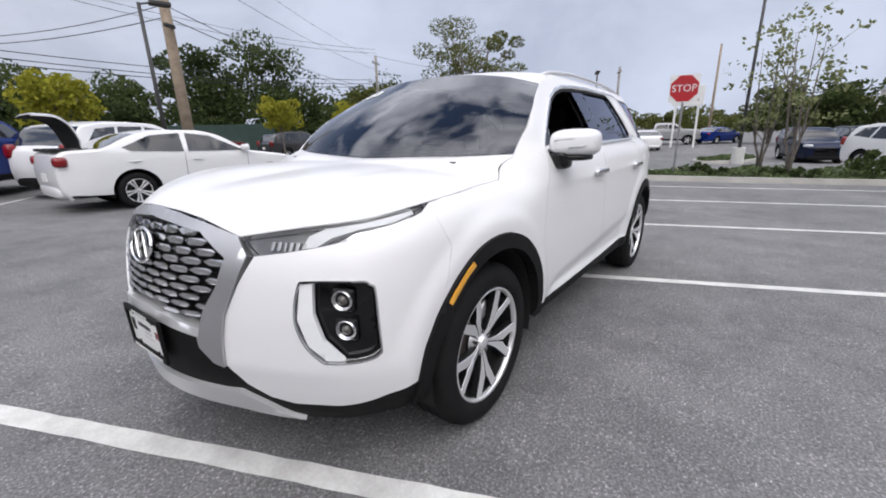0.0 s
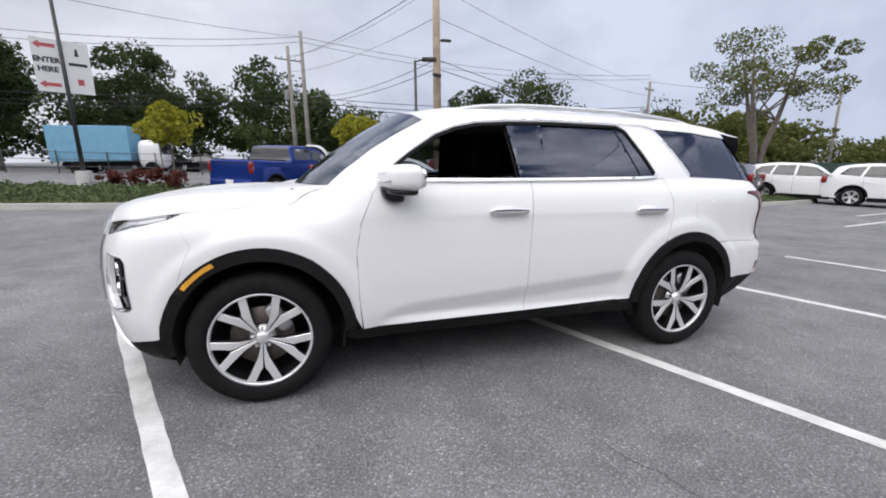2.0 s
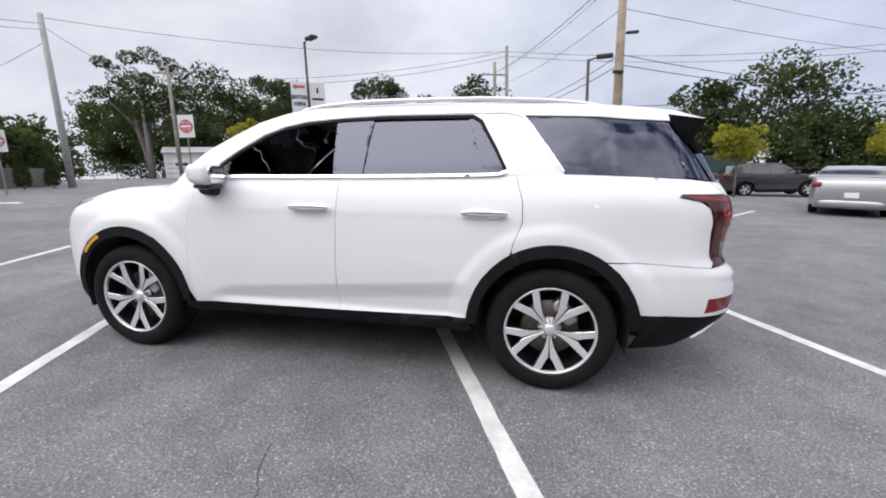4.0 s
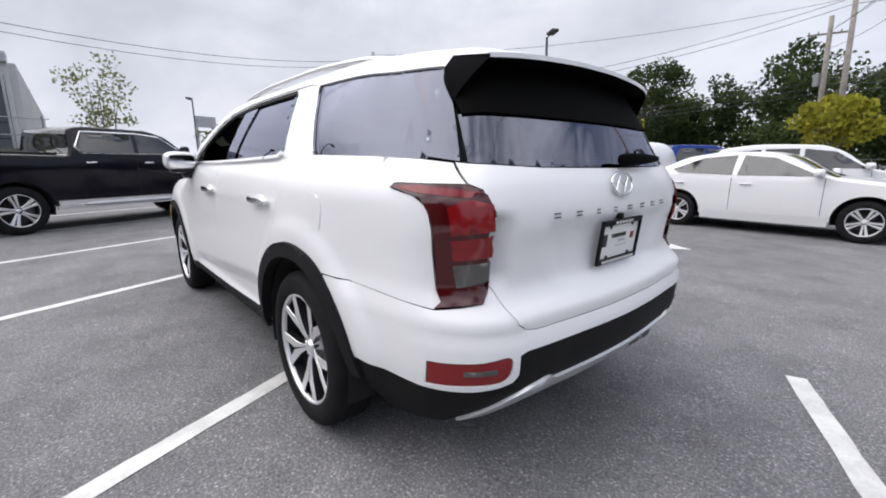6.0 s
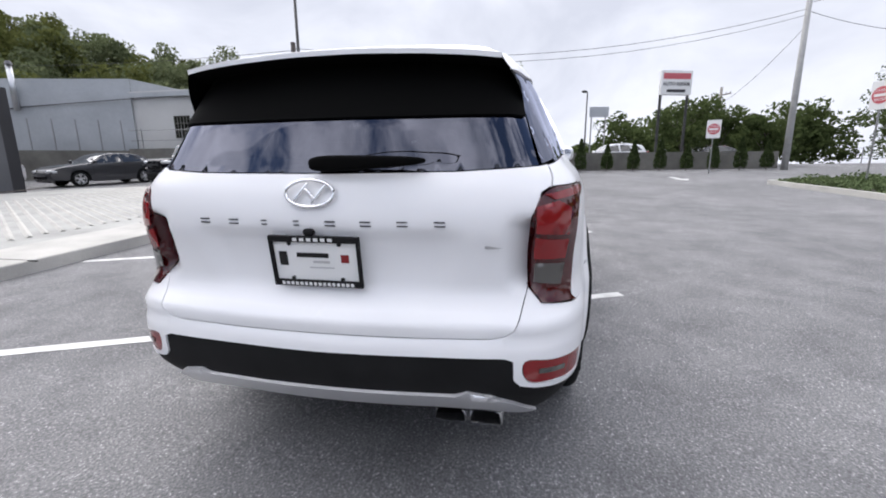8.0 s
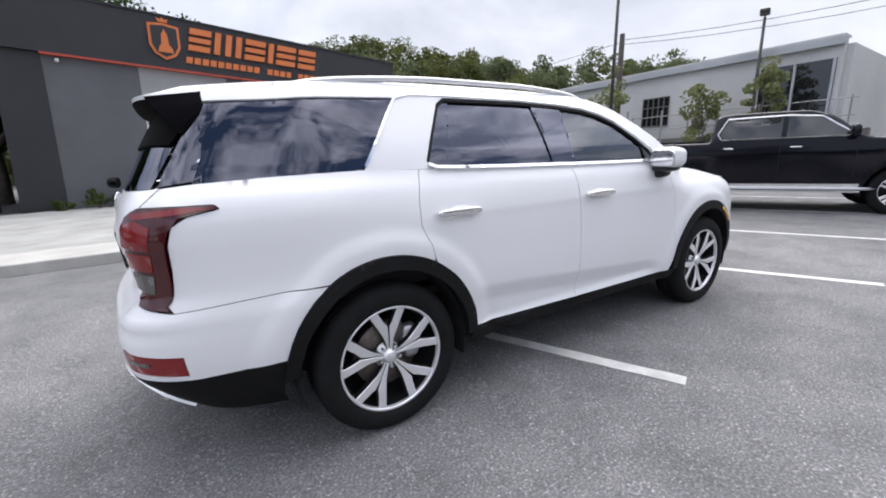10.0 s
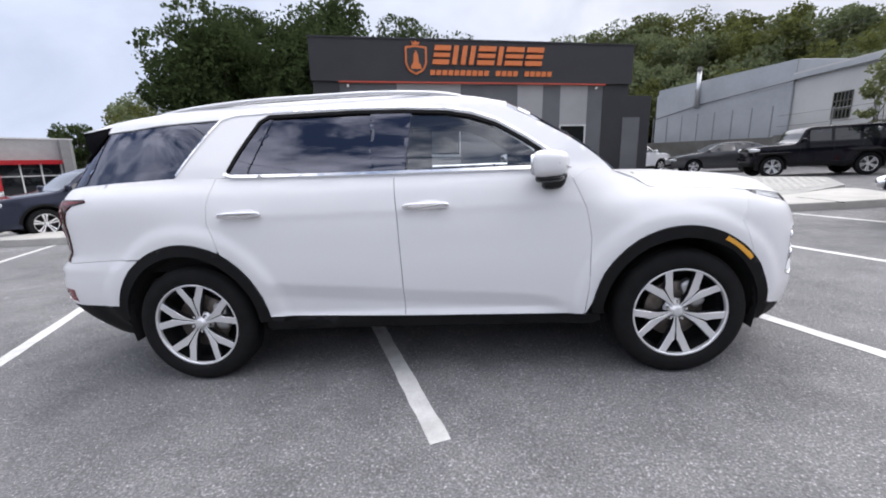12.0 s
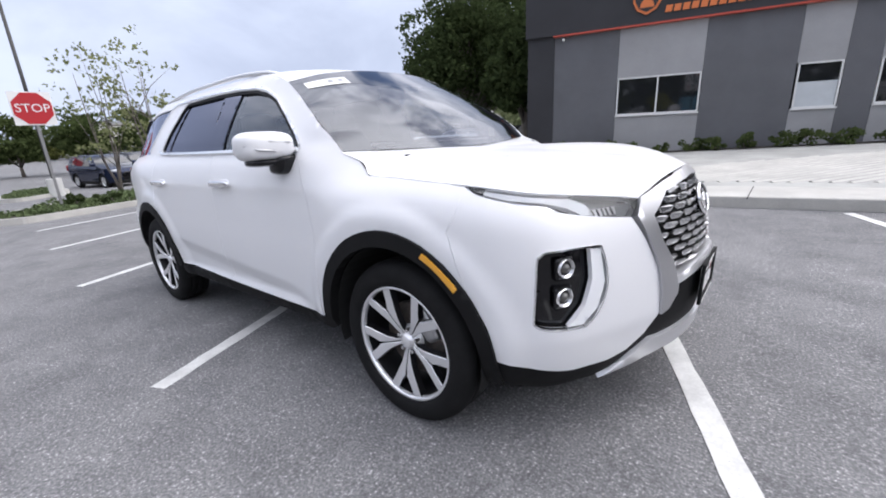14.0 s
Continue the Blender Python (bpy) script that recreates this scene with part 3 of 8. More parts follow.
def mirrored(name, half, mat, lift=0.0, res=0.03, gap=0.0, depth=0.012, label="", holes=(), parent=None):
    """A panel that runs over the middle of nose or tail: its outline is given for one half and closed on the middle."""
    V, F = fill(shrink(resample(half, res), gap) if gap else half, [shrink(resample(h, res), -gap) for h in holes] if gap else holes, res)
    A, Bk = body(V, lift), body(V, lift - depth)
    mid = (np.abs(V[:, 0] - S_MIN) < 0.004) | (np.abs(V[:, 0] - S_MAX) < 0.004)
    A[mid, 1] = 0
    Bk[mid, 1] = 0
    n = len(A)
    flipd = A * (1, -1, 1)
    other = {i: (i if mid[i] else n + i) for i in range(n)}
    F = outward(A, F)
    faces = [tuple(q) for q in F] + [tuple(other[i] for i in q[::-1]) for q in F]
    rim = [e for e in rim_faces(F) if not (mid[e[0]] and mid[e[1]])]
    verts = np.concatenate([A, flipd])
    ids = sorted({i for e in rim for i in e})
    o = len(verts)
    verts = np.concatenate([verts, A[ids], Bk[ids], flipd[ids], Bk[ids] * (1, -1, 1)])
    m = len(ids)
    ix = {i: k for k, i in enumerate(ids)}
    smooth = [True] * len(faces)
    faces += [(o + ix[a], o + m + ix[a], o + m + ix[b], o + ix[b]) for a, b in rim]
    faces += [(o + 2 * m + ix[b], o + 3 * m + ix[b], o + 3 * m + ix[a], o + 2 * m + ix[a]) for a, b in rim]
    smooth += [False] * (2 * len(rim))
    ob = raw(name, verts, faces, mat, parent or car, label)
    ob.data.polygons.foreach_set("use_smooth", smooth)
    return ob


def mid_r(z):
    return [(S_MIN, z)]


def mid_f(z):
    return [(S_MAX, z)]


def half(text, z0, z1, end):
    """Closes a half outline on the middle: from height z0 round to z1."""
    return end(z0) + outline(text) + end(z1)


mirrored("rear_window", half("r0.45,1.226 r0.715,1.240 r0.668,1.398 r0.64,1.406 r0.4,1.404", 1.223, 1.404, mid_r), TINT, -0.004, 0.02, depth=0.006, label="dark privacy glass")
SIDEBK = base_mat("spoiler_side_black", (0.004, 0.004, 0.005), 0.85, 0, 0, 0.03)
SPBLACK = base_mat("matt_black", (0.0025, 0.0025, 0.0025), 0.8, 0, 0, 0.05)
mirrored("spoiler_underside", half("r0.4,1.399 r0.62,1.400 r0.662,1.396 r0.640,1.52 r0.60,1.580 r0.4,1.606", 1.399, 1.61, mid_r), SPBLACK, 0.006, 0.02, label="black")
hatch = half("r0.3,0.692 r0.57,0.694 r0.62,0.703 r0.65,0.724 r0.668,0.76 r0.69,0.845 r0.688,0.95 r0.692,1.08 r0.722,1.155 r0.755,1.172 r0.741,1.24 r0.715,1.236 r0.45,1.222", 0.692, 1.219, mid_r)
mirrored("tailgate", hatch, WHITE, 0.0, 0.022, gap=0.002)
bump_w = mid_r(0.630) + outline("r0.3,0.632 r0.62,0.632 r0.648,0.622 r0.652,0.555 r0.672,0.532 r0.72,0.522 r0.8,0.512 x-2.25,0.500 x-2.1,0.500 x-1.925,0.507")
bump_w += [at("x", -1.45 - 0.49 * math.cos(radians(a)), 0.385 + 0.503 * math.sin(radians(a))) for a in (22, 30, 38, 46, 55)]
bump_w += outline("x-1.88,0.80 x-2.05,0.79 x-2.29,0.775 r0.735,0.795 r0.69,0.843 r0.668,0.76 r0.65,0.724 r0.62,0.703 r0.57,0.694 r0.3,0.692") + mid_r(0.692)
refl = smooth_loop(outline("r0.688,0.622 r0.78,0.618 x-2.285,0.604 x-2.275,0.520 r0.80,0.536 r0.700,0.548"), 4, (2, 3))
mirrored("rear_bumper", bump_w, WHITE, 0.0, 0.022, gap=0.0015, holes=[refl])
skin("rear_reflector", shrink(resample(refl, 0.03), 0.002), body, REDLENS, car, res=0.03, lift=-0.003, both=True, label="red reflector")
slot = outline("r0.735,0.592 r0.82,0.586 r0.82,0.570 r0.735,0.576")
skin("reverse_lamp", slot, body, SMOKE, car, res=0.03, lift=0.001, depth=0.004, both=True, label="small clear lens")
black_r = mid_r(0.49) + outline("r0.46,0.49 r0.50,0.505 r0.58,0.49 r0.66,0.44 r0.72,0.37 r0.735,0.31 x-2.2,0.27 x-1.92,0.24 x-1.94,0.40 x-1.925,0.507 x-2.1,0.500 x-2.25,0.500 r0.8,0.512 r0.72,0.522 r0.672,0.532 r0.652,0.555 r0.648,0.622 r0.62,0.632 r0.3,0.632") + mid_r(0.630)
mirrored("rear_valance", black_r, BLACKPL, -0.006, 0.03, label="black plastic")
skid_r = mid_r(0.41) + outline("r0.40,0.412 r0.56,0.40 r0.70,0.345 r0.738,0.325 r0.722,0.372 r0.66,0.442 r0.58,0.492 r0.50,0.507 r0.46,0.49") + mid_r(0.49)
mirrored("rear_skid_plate", skid_r, RAILSILVER, 0.006, 0.03, depth=0.03, label="silver")
under_r = mid_r(0.33) + outline("r0.4,0.32 r0.7,0.29 r0.738,0.325 r0.70,0.345 r0.56,0.40 r0.40,0.412") + mid_r(0.41)
mirrored("rear_diffuser", under_r, BLACKPL, -0.02, 0.05, label="black plastic")
# tail lamps
lamp = outline("x-2.085,1.155 x-2.1,1.172 r0.765,1.17 r0.74,1.162 r0.715,1.14 r0.692,1.08 r0.688,0.95 r0.69,0.845 r0.735,0.792 x-2.292,0.778 x-2.302,0.80 x-2.275,0.95 x-2.26,1.08 x-2.22,1.125 x-2.15,1.142")
skin("tail_lamp", lamp, body, DARKRED, car, res=0.025, gap=0.003, lift=0.008, depth=0.02, both=True, label="dark red lens")
for nm, tx, mt in (("lamp_cell", "r0.705,1.11 r0.705,1.03 r0.81,1.015 r0.815,1.10 r0.77,1.125", REDLENS), ("lamp_cell", "r0.70,1.015 r0.70,0.945 r0.80,0.935 r0.81,1.0", REDLENS),
                   ("reverse_cell", "r0.705,0.93 r0.705,0.865 r0.79,0.845 r0.80,0.92", SMOKE), ("lamp_brow", "x-2.11,1.157 x-2.2,1.164 r0.79,1.155 r0.73,1.145 r0.76,1.128 x-2.2,1.142", REDLENS)):
    skin(nm, outline(tx), body, mt, car, res=0.025, lift=0.0105, depth=0.004, both=True, label="inner lens of the tail lamp")

# arches, sills and lower cladding
for cx, cz, rx, rz in (FA, RA):
    lo_a, hi_a = (-8, 178) if cx > 0 else (2, 176)
    ring = [at("x", x, z) for x, z in arch(cx, cz, rx, rz, lo_a, hi_a, 36)]
    ring_in = [at("x", x, z) for x, z in arch(cx, cz - 0.005, rx - 0.058, rz - 0.062, lo_a, hi_a, 36)]
    skin("arch_moulding", ring + ring_in[::-1], body, BLACKPL, car, res=0.03, lift=0.014, depth=0.05, both=True, label="black plastic")
sill = outline("x0.99,0.388 x0.5,0.393 x0.0,0.400 x-0.5,0.408 x-0.97,0.413 x-0.99,0.36 x-0.97,0.335 x0.95,0.325 x1.0,0.35")
skin("sill_cladding", sill, body, BLACKPL, car, res=0.04, lift=0.004, depth=0.03, both=True, label="black plastic")
mk = arch(FA[0], FA[1], FA[2] - 0.014, FA[3] - 0.014, 40, 63, 8) + arch(FA[0], FA[1], FA[2] - 0.036, FA[3] - 0.036, 63, 40, 8)
skin("side_marker", [at("x", *p) for p in mk], body, AMBER, car, res=0.02, lift=0.019, depth=0.01, both=True, label="amber marker lens")

# nose: bumper skin, lamps, grille
lamp_lo = "f0.52,0.905 f0.60,0.918 f0.70,0.938 f0.80,0.965 x1.95,1.0 x1.84,1.03 x1.785,1.055"
white_f = outline("x1.745,0.90") + outline(lamp_lo)[::-1] + outline("f0.47,0.80 f0.425,0.70 f0.405,0.60 f0.40,0.50 f0.45,0.425 f0.52,0.375 f0.60,0.355 f0.75,0.36 x2.05,0.385 x1.925,0.42")
white_f += [at("x", 1.435 + 0.49 * math.cos(radians(a)), 0.385 + 0.503 * math.sin(radians(a))) for a in (4, 12, 20, 29, 38)]
fog = smooth_loop(outline("f0.672,0.815 f0.66,0.70 f0.69,0.605 f0.735,0.553 f0.765,0.548 f0.855,0.556 f0.88,0.572 f0.885,0.605 f0.878,0.795 f0.868,0.826 f0.84,0.838 f0.70,0.834"), 5)
skin("front_bumper", white_f, body, WHITE, car, holes=[fog], res=0.022, gap=0.001, depth=0.03, both=True)
fog_ring = shrink(resample(fog, 0.02), -0.002)
skin("fog_surround", [tuple(p) for p in fog_ring], body, CHROME, car, holes=[[tuple(p) for p in shrink(resample(fog, 0.02), 0.004)]], res=0.02, lift=0.002, depth=0.02, both=True, label="thin chrome rim")
skin("fog_recess", [tuple(p) for p in shrink(resample(fog, 0.02), 0.004)], body, GLOSSBK, car, res=0.04, lift=-0.035, depth=0.0, both=True, label="gloss black recess")
drl = outline("f0.674,0.822 f0.668,0.70 f0.695,0.605 f0.748,0.555 f0.80,0.558 f0.745,0.625 f0.715,0.72 f0.713,0.828")
skin("daytime_lamp", drl, body, WHITELENS, car, res=0.025, lift=-0.006, depth=0.02, both=True, label="white light guide")
fogc = body(np.array([at("f", 0.80, 0.77), at("f", 0.81, 0.665)]), -0.022)
for c in fogc:
    for sy in (1, -1):
        bm = lathe([(0.030, 0.002), (0.032, 0.008), (0.034, 0.007), (0.036, 0.0), (0.036, -0.02)], 24)
        ob = part("projector_lamp", bm, CHROME, car, "round clear projector", smooth=True)
        ob.matrix_basis = pose(c[0], sy * c[1], c[2]) @ Euler((0, 0, radians(-68 * sy if sy > 0 else 248))).to_matrix().to_4x4()
        part("lens", lathe([(0.001, 0.010), (0.013, 0.007), (0.017, 0.000), (0.019, -0.004)], 20), SMOKE, ob, "smoked lens", smooth=True)
        part("bowl", lathe([(0.012, -0.014), (0.022, -0.006), (0.031, 0.003)], 24), GRILLEMETAL, ob, "bright reflector bowl", smooth=True)
        part("housing", box_bm(bmesh.new(), (0, -0.012, 0), (0.088, 0.02, 0.085), 0.014), GLOSSBK, ob)
hl = outline("f0.52,0.903 f0.60,0.916 f0.70,0.936 f0.80,0.963 x1.95,1.0 x1.84,1.03 x1.785,1.052 x1.79,1.059 x1.83,1.053 x1.90,1.043 f0.80,1.024 f0.72,1.010 f0.65,0.999 f0.52,0.976 f0.445,0.962 f0.475,0.935")
LAMPGREY = base_mat("lamp_housing_grey", (0.17, 0.17, 0.175), 0.35, 0.5)
skin("headlamp_housing", hl, body, LAMPGREY, car, res=0.025, gap=0.004, lift=-0.035, depth=0.0, both=True)
skin("headlamp_cover", hl, body, LAMPGLASS, car, res=0.025, gap=0.003, lift=0.0, depth=0.03, both=True, label="clear lamp cover")
skin("light_guide", outline("f0.66,0.936 f0.70,0.940 f0.735,0.972 f0.80,0.998 x1.95,1.012 x1.86,1.034 x1.86,1.044 x1.94,1.031 f0.80,1.016 f0.70,0.998 f0.665,0.975"), body, WHITELENS, car, res=0.02, lift=-0.010, depth=0.02, both=True, label="white light guide")
skin("lamp_reflector", outline("f0.76,0.962 f0.80,0.972 x1.98,0.998 x1.87,1.018 x1.88,1.026 x1.96,1.006 f0.79,0.988"), body, CHROME, car, res=0.02, lift=-0.018, depth=0.012, both=True, label="chrome reflector")
for i in range(5):
    y0 = 0.555 + i * 0.020
    skin("lamp_fin", outline(f"f{y0},0.928 f{y0 + 0.009},0.930 f{y0 + 0.006},0.958 f{y0 - 0.003},0.957"), body, SATIN, car, res=0.02, lift=-0.022, depth=0.01, both=True)
silver = mid_f(1.03) + outline("f0.15,1.018 f0.285,0.998 f0.36,0.981 f0.445,0.962 f0.50,0.904 f0.465,0.80 f0.425,0.70 f0.405,0.60 f0.40,0.50 f0.36,0.512 f0.31,0.565 f0.305,0.60 f0.35,0.71 f0.405,0.80 f0.425,0.894 f0.30,0.966 f0.15,0.985") + mid_f(0.997)
mirrored("grille_frame", silver, SATIN, 0.012, 0.025, depth=0.05, label="satin silver")
bar = mid_f(0.687) + outline("f0.15,0.675 f0.325,0.640 f0.315,0.606 f0.15,0.632") + mid_f(0.643)
mirrored("grille_lower_bar", bar, RAILSILVER, 0.014, 0.03, depth=0.05, label="satin silver")
gr = mid_f(1.0) + outline("f0.15,0.988 f0.30,0.97 f0.43,0.896 f0.41,0.80 f0.355,0.71 f0.325,0.64 f0.15,0.66") + mid_f(0.67)
mirrored("grille_backing", gr, DARKIN, -0.035, 0.04, depth=0.0)
low_f = mid_f(0.65) + outline("f0.15,0.635 f0.315,0.606 f0.31,0.56 f0.36,0.51 f0.40,0.50 f0.45,0.425 f0.52,0.375 f0.60,0.355 f0.75,0.36 x2.05,0.385 x1.925,0.42 x1.915,0.30 x1.90,0.225 x2.0,0.22 f0.72,0.235 f0.60,0.245 f0.50,0.24 f0.40,0.24 f0.2,0.24") + mid_f(0.24)
mirrored("front_valance", low_f, BLACKPL, -0.004, 0.03, depth=0.02, label="black plastic")
skid = mid_f(0.40) + outline("f0.2,0.398 f0.36,0.392 f0.42,0.398 f0.50,0.35 f0.575,0.284 f0.59,0.268 f0.50,0.285 f0.40,0.308 f0.2,0.322") + mid_f(0.325)
mirrored("front_skid_plate", skid, RAILSILVER, 0.014, 0.03, depth=0.02, label="silver")
# grille cells: chrome scales over dark gaps
for j in range(11):
    zc = 0.968 - j * 0.0312
    ymax = float(np.interp(zc, [0.62, 0.71, 0.80, 0.895, 0.968, 0.985], [0.315, 0.355, 0.41, 0.43, 0.30, 0.15]))
    yy = 0.0 if j % 2 else 0.048
    while yy < ymax - 0.012:
        w = min(0.0465, ymax - yy)
        if zc < 0.705 - 0.18 * yy:
            yy += 0.096
            continue
        # front hexagon, then the sloping upper face behind it
        cell = [(-w, 0.0025, 0.004), (-w * 0.62, 0.0115, 0.002), (w * 0.62, 0.0115, 0.002), (w, 0.0025, 0.004), (w * 0.60, -0.0110, -0.004), (-w * 0.60, -0.0110, -0.004),
                (-w * 0.5, 0.014, -0.022), (w * 0.5, 0.014, -0.022), (w * 0.9, 0.004, -0.03), (-w * 0.9, 0.004, -0.03), (-w * 0.5, -0.004, -0.03), (w * 0.5, -0.004, -0.03)]
        rows = []
        for dy, dz, up in cell:
            y = yy + dy
            q = body(np.array([at("f", abs(y), zc + dz)]), up)[0]
            rows.append((q[0], math.copysign(q[1], y), q[2]))
        q = np.array(rows)
        fc = [(0, 1, 2, 3, 4, 5), (1, 6, 7, 2), (0, 9, 6, 1), (3, 2, 7, 8), (0, 5, 10, 9), (4, 3, 8, 11), (5, 4, 11, 10)]
        for sy in (1, -1):
            if yy or sy > 0:
                raw("grille_cell", q * (1, sy, 1), fc if sy > 0 else [f[::-1] for f in fc], GRILLEMETAL, car)
        yy += 0.096


def emblem(at_, rot, w, h, parent, back=None):
    """A plain oval ring with slanting bars."""
    ring = [(0.0, w * math.cos(a), h * math.sin(a)) for a in (2 * math.pi * i / 32 for i in range(32))]
    ob = part("emblem", tube(ring, 0.0062, 8, True), CHROME, parent, "chrome oval badge", smooth=True)
    ob.matrix_basis = pose(*at_) @ Euler([radians(a) for a in rot]).to_matrix().to_4x4()
    for off in (-0.40, 0.40):
        bar = superbox((0, 0, 0), (0.006, w * 0.075, h * 0.80), 2.6, warp=lambda v, off=off: Vector((v.x, v.y - 0.75 * v.z + off * w, v.z)))
        part("badge_bar", bar, CHROME, ob, smooth=True)
    part("badge_bar", tube([(0.0, w * (-0.42 + 0.84 * i / 8), h * 0.34 * math.sin(math.pi * (i / 4 - 1))) for i in range(9)], 0.005, 6), CHROME, ob, smooth=True)
    if back:
        part("badge_field", superbox((-0.006, 0, 0), (0.006, w, h), 2.0), back, ob, "dark badge field", smooth=True)
    return ob


emblem((2.404, 0, 0.90), (0, -14, 0), 0.092, 0.064, car, GLOSSBK)
emblem((-2.468, 0.02, 1.157), (0, 12, 0), 0.085, 0.044, car)
# a row of eight small chrome marks over the number plate
for i in range(8):
    y0 = 0.434 - i * 0.1205
    p = body(np.array([at("r", abs(y0), 1.062)]), 0.0)[0]
    bm, w = bmesh.new(), 0.036 if i not in (2, 3) else 0.020
    for dz in (-0.0065, 0.0065):
        box_bm(bm, (p[0] - 0.002, y0 + 0.1 * dz, 1.060 + dz), (0.004, w, 0.0048), 0.001)
    part("badge_mark", bm, GUNMETAL, car, "dark chrome mark")
part("badge_mark", box_bm(bmesh.new(), (-2.425, -0.58, 0.985), (0.006, 0.062, 0.012), 0.002, 12), SATIN, car)


def number_plate(at_, rot, parent, words):
    """A dealer plate: white sheet in a black frame, its print as plain bars."""
    pl = part("number_plate", box_bm(bmesh.new(), (0, 0, 0), (0.006, 0.305, 0.152), 0.003), PLATEWHITE, parent, "white dealer plate")
    pl.matrix_basis = pose(*at_) @ Euler([radians(a) for a in rot]).to_matrix().to_4x4()
    bm = bmesh.new()
    for c, s in (((0.006, 0, 0.079), (0.014, 0.325, 0.022)), ((0.006, 0, -0.079), (0.014, 0.325, 0.022)), ((0.006, 0.156, 0), (0.014, 0.013, 0.14)), ((0.006, -0.156, 0), (0.014, 0.013, 0.14))):
        box_bm(bm, c, s, 0.003)
    part("plate_frame", bm, BLACKPL, pl, "black plate frame")
    for c, s, m in ((((0.004, -0.01, 0.022), (0.002, 0.115, 0.016), GLOSSBK), ((0.004, 0.02, -0.002), (0.002, 0.06, 0.008), SATIN), ((0.004, 0.02, -0.022), (0.002, 0.09, 0.004), SATIN),
                    ((0.004, 0.105, 0.012), (0.002, 0.028, 0.028), REDLENS), ((0.004, -0.118, 0.008), (0.002, 0.03, 0.05), GLOSSBK))
                    + tuple(((0.0135, -0.126 + 0.0168 * i, -0.079), (0.002, 0.0105, 0.011), PLATEWHITE) for i in range(16))
                    + tuple(((0.0135, -0.062 + 0.025 * i, 0.079), (0.002, 0.015, 0.011), PLATEWHITE) for i in range(6))):
        part("print_bar", box_bm(bmesh.new(), c, s), m, pl)
    for yy in (0.09, -0.09):
        for zz in (0.062, -0.062):
            part("screw", cyl_bm(bmesh.new(), (0.0, yy, zz), (0.008, yy, zz), 0.007, n=10), GLOSSBK, pl)
    return pl


number_plate((-2.470, 0.014, 0.93), (0, 6, 180), car, 0)
number_plate((2.440, 0.0, 0.557), (0, 3, 0), car, 0)


# bonnet
def catmull(pts, n):
    P = [np.array(p, float) for p in pts]
    d = np.concatenate([[0], np.cumsum([np.linalg.norm(b - a) for a, b in zip(P, P[1:])])])
    t = np.linspace(0, d[-1], n)
    return np.stack([Curve(list(zip(d, [p[k] for p in P])))(t) for k in range(3)], 1)


def coons(c_v0, c_v1, c_u0, c_u1, bulge=None):
    """A patch between four border curves; rows run along u."""
    nv, nu = len(c_u0), len(c_v0)
    u, v = np.linspace(0, 1, nu)[None, :, None], np.linspace(0, 1, nv)[:, None, None]
    A = (1 - v) * c_v0[None] + v * c_v1[None] + (1 - u) * c_u0[:, None] + u * c_u1[:, None]
    A = A - ((1 - u) * (1 - v) * c_v0[0] + u * (1 - v) * c_v0[-1] + (1 - u) * v * c_v1[0] + u * v * c_v1[-1])
    if bulge:
        A = A + bulge(u, v)
    return A


def sheet(name, A, mat, parent, label="", flip=False, mirror=True, depth=0.012, drop=(0, 0, -1)):
    """A grid as a mesh, mirrored over the middle (its u = 0 side), with its rim turned down."""
    nv, nu, _ = A.shape
    if mirror:
        A = np.concatenate([A[:, :0:-1] * (1, -1, 1), A], 1)
        nu = A.shape[1]
    verts = A.reshape(-1, 3)
    ix = np.arange(nv * nu).reshape(nv, nu)
    faces = [(ix[j, i], ix[j + 1, i], ix[j + 1, i + 1], ix[j, i + 1]) for j in range(nv - 1) for i in range(nu - 1)]
    smooth = [True] * len(faces)
    if depth:
        rim = list(ix[0, :]) + list(ix[1:, -1]) + list(ix[-1, -2::-1]) + list(ix[-2:0:-1, 0])
        o = len(verts)
        verts = np.concatenate([verts, verts[rim], verts[rim] + np.array(drop) * depth])
        n = len(rim)
        faces += [(o + i, o + (i + 1) % n, o + n + (i + 1) % n, o + n + i) for i in range(n)]
        smooth += [False] * n
    if flip:
        faces = [f[::-1] for f in faces]
    ob = raw(name, verts, faces, mat, parent, label)
    ob.data.polygons.foreach_set("use_smooth", smooth)
    return ob


nose = body(np.array([(S_MAX, 1.034)] + outline("f0.15,1.022 f0.285,1.002 f0.36,0.985 f0.445,0.966")), 0.0)
flank = body(np.array(outline("f0.445,0.966 f0.55,0.985 f0.65,1.002 f0.72,1.013 f0.80,1.027 x1.90,1.046 x1.83,1.056 x1.76,1.064 x1.70,1.069 x1.45,1.088 x1.28,1.099 x1.20,1.152 x1.07,1.200")), 0.0)
hood_f = catmull(nose, 40)
hood_s = catmull(flank, 60)
hood_c = catmull([hood_f[0], (2.20, 0, 1.072), (2.05, 0, 1.098), (1.75, 0, 1.128), (1.45, 0, 1.155), (1.24, 0, 1.172)], 60)
hood_r = catmull([hood_c[-1], (1.239, 0.08, 1.1722), (1.22, 0.3, 1.177), (1.16, 0.6, 1.186), tuple(hood_s[-1])], 40)


def hood_bulge(u, v):
    z = 0.034 * np.sin(math.pi * u) ** 1.1 * np.sin(math.pi * np.clip(v * 0.85 + 0.1, 0, 1)) + 0.010 * sstep(0.50, 0.66, u) * (1 - sstep(0.72, 0.98, u)) * np.sin(math.pi * v)
    return np.concatenate([0 * z, 0 * z, z], 2)


sheet("bonnet", coons(hood_f, hood_r, hood_c, hood_s, hood_bulge), WHITE, car, flip=True, depth=0.005)
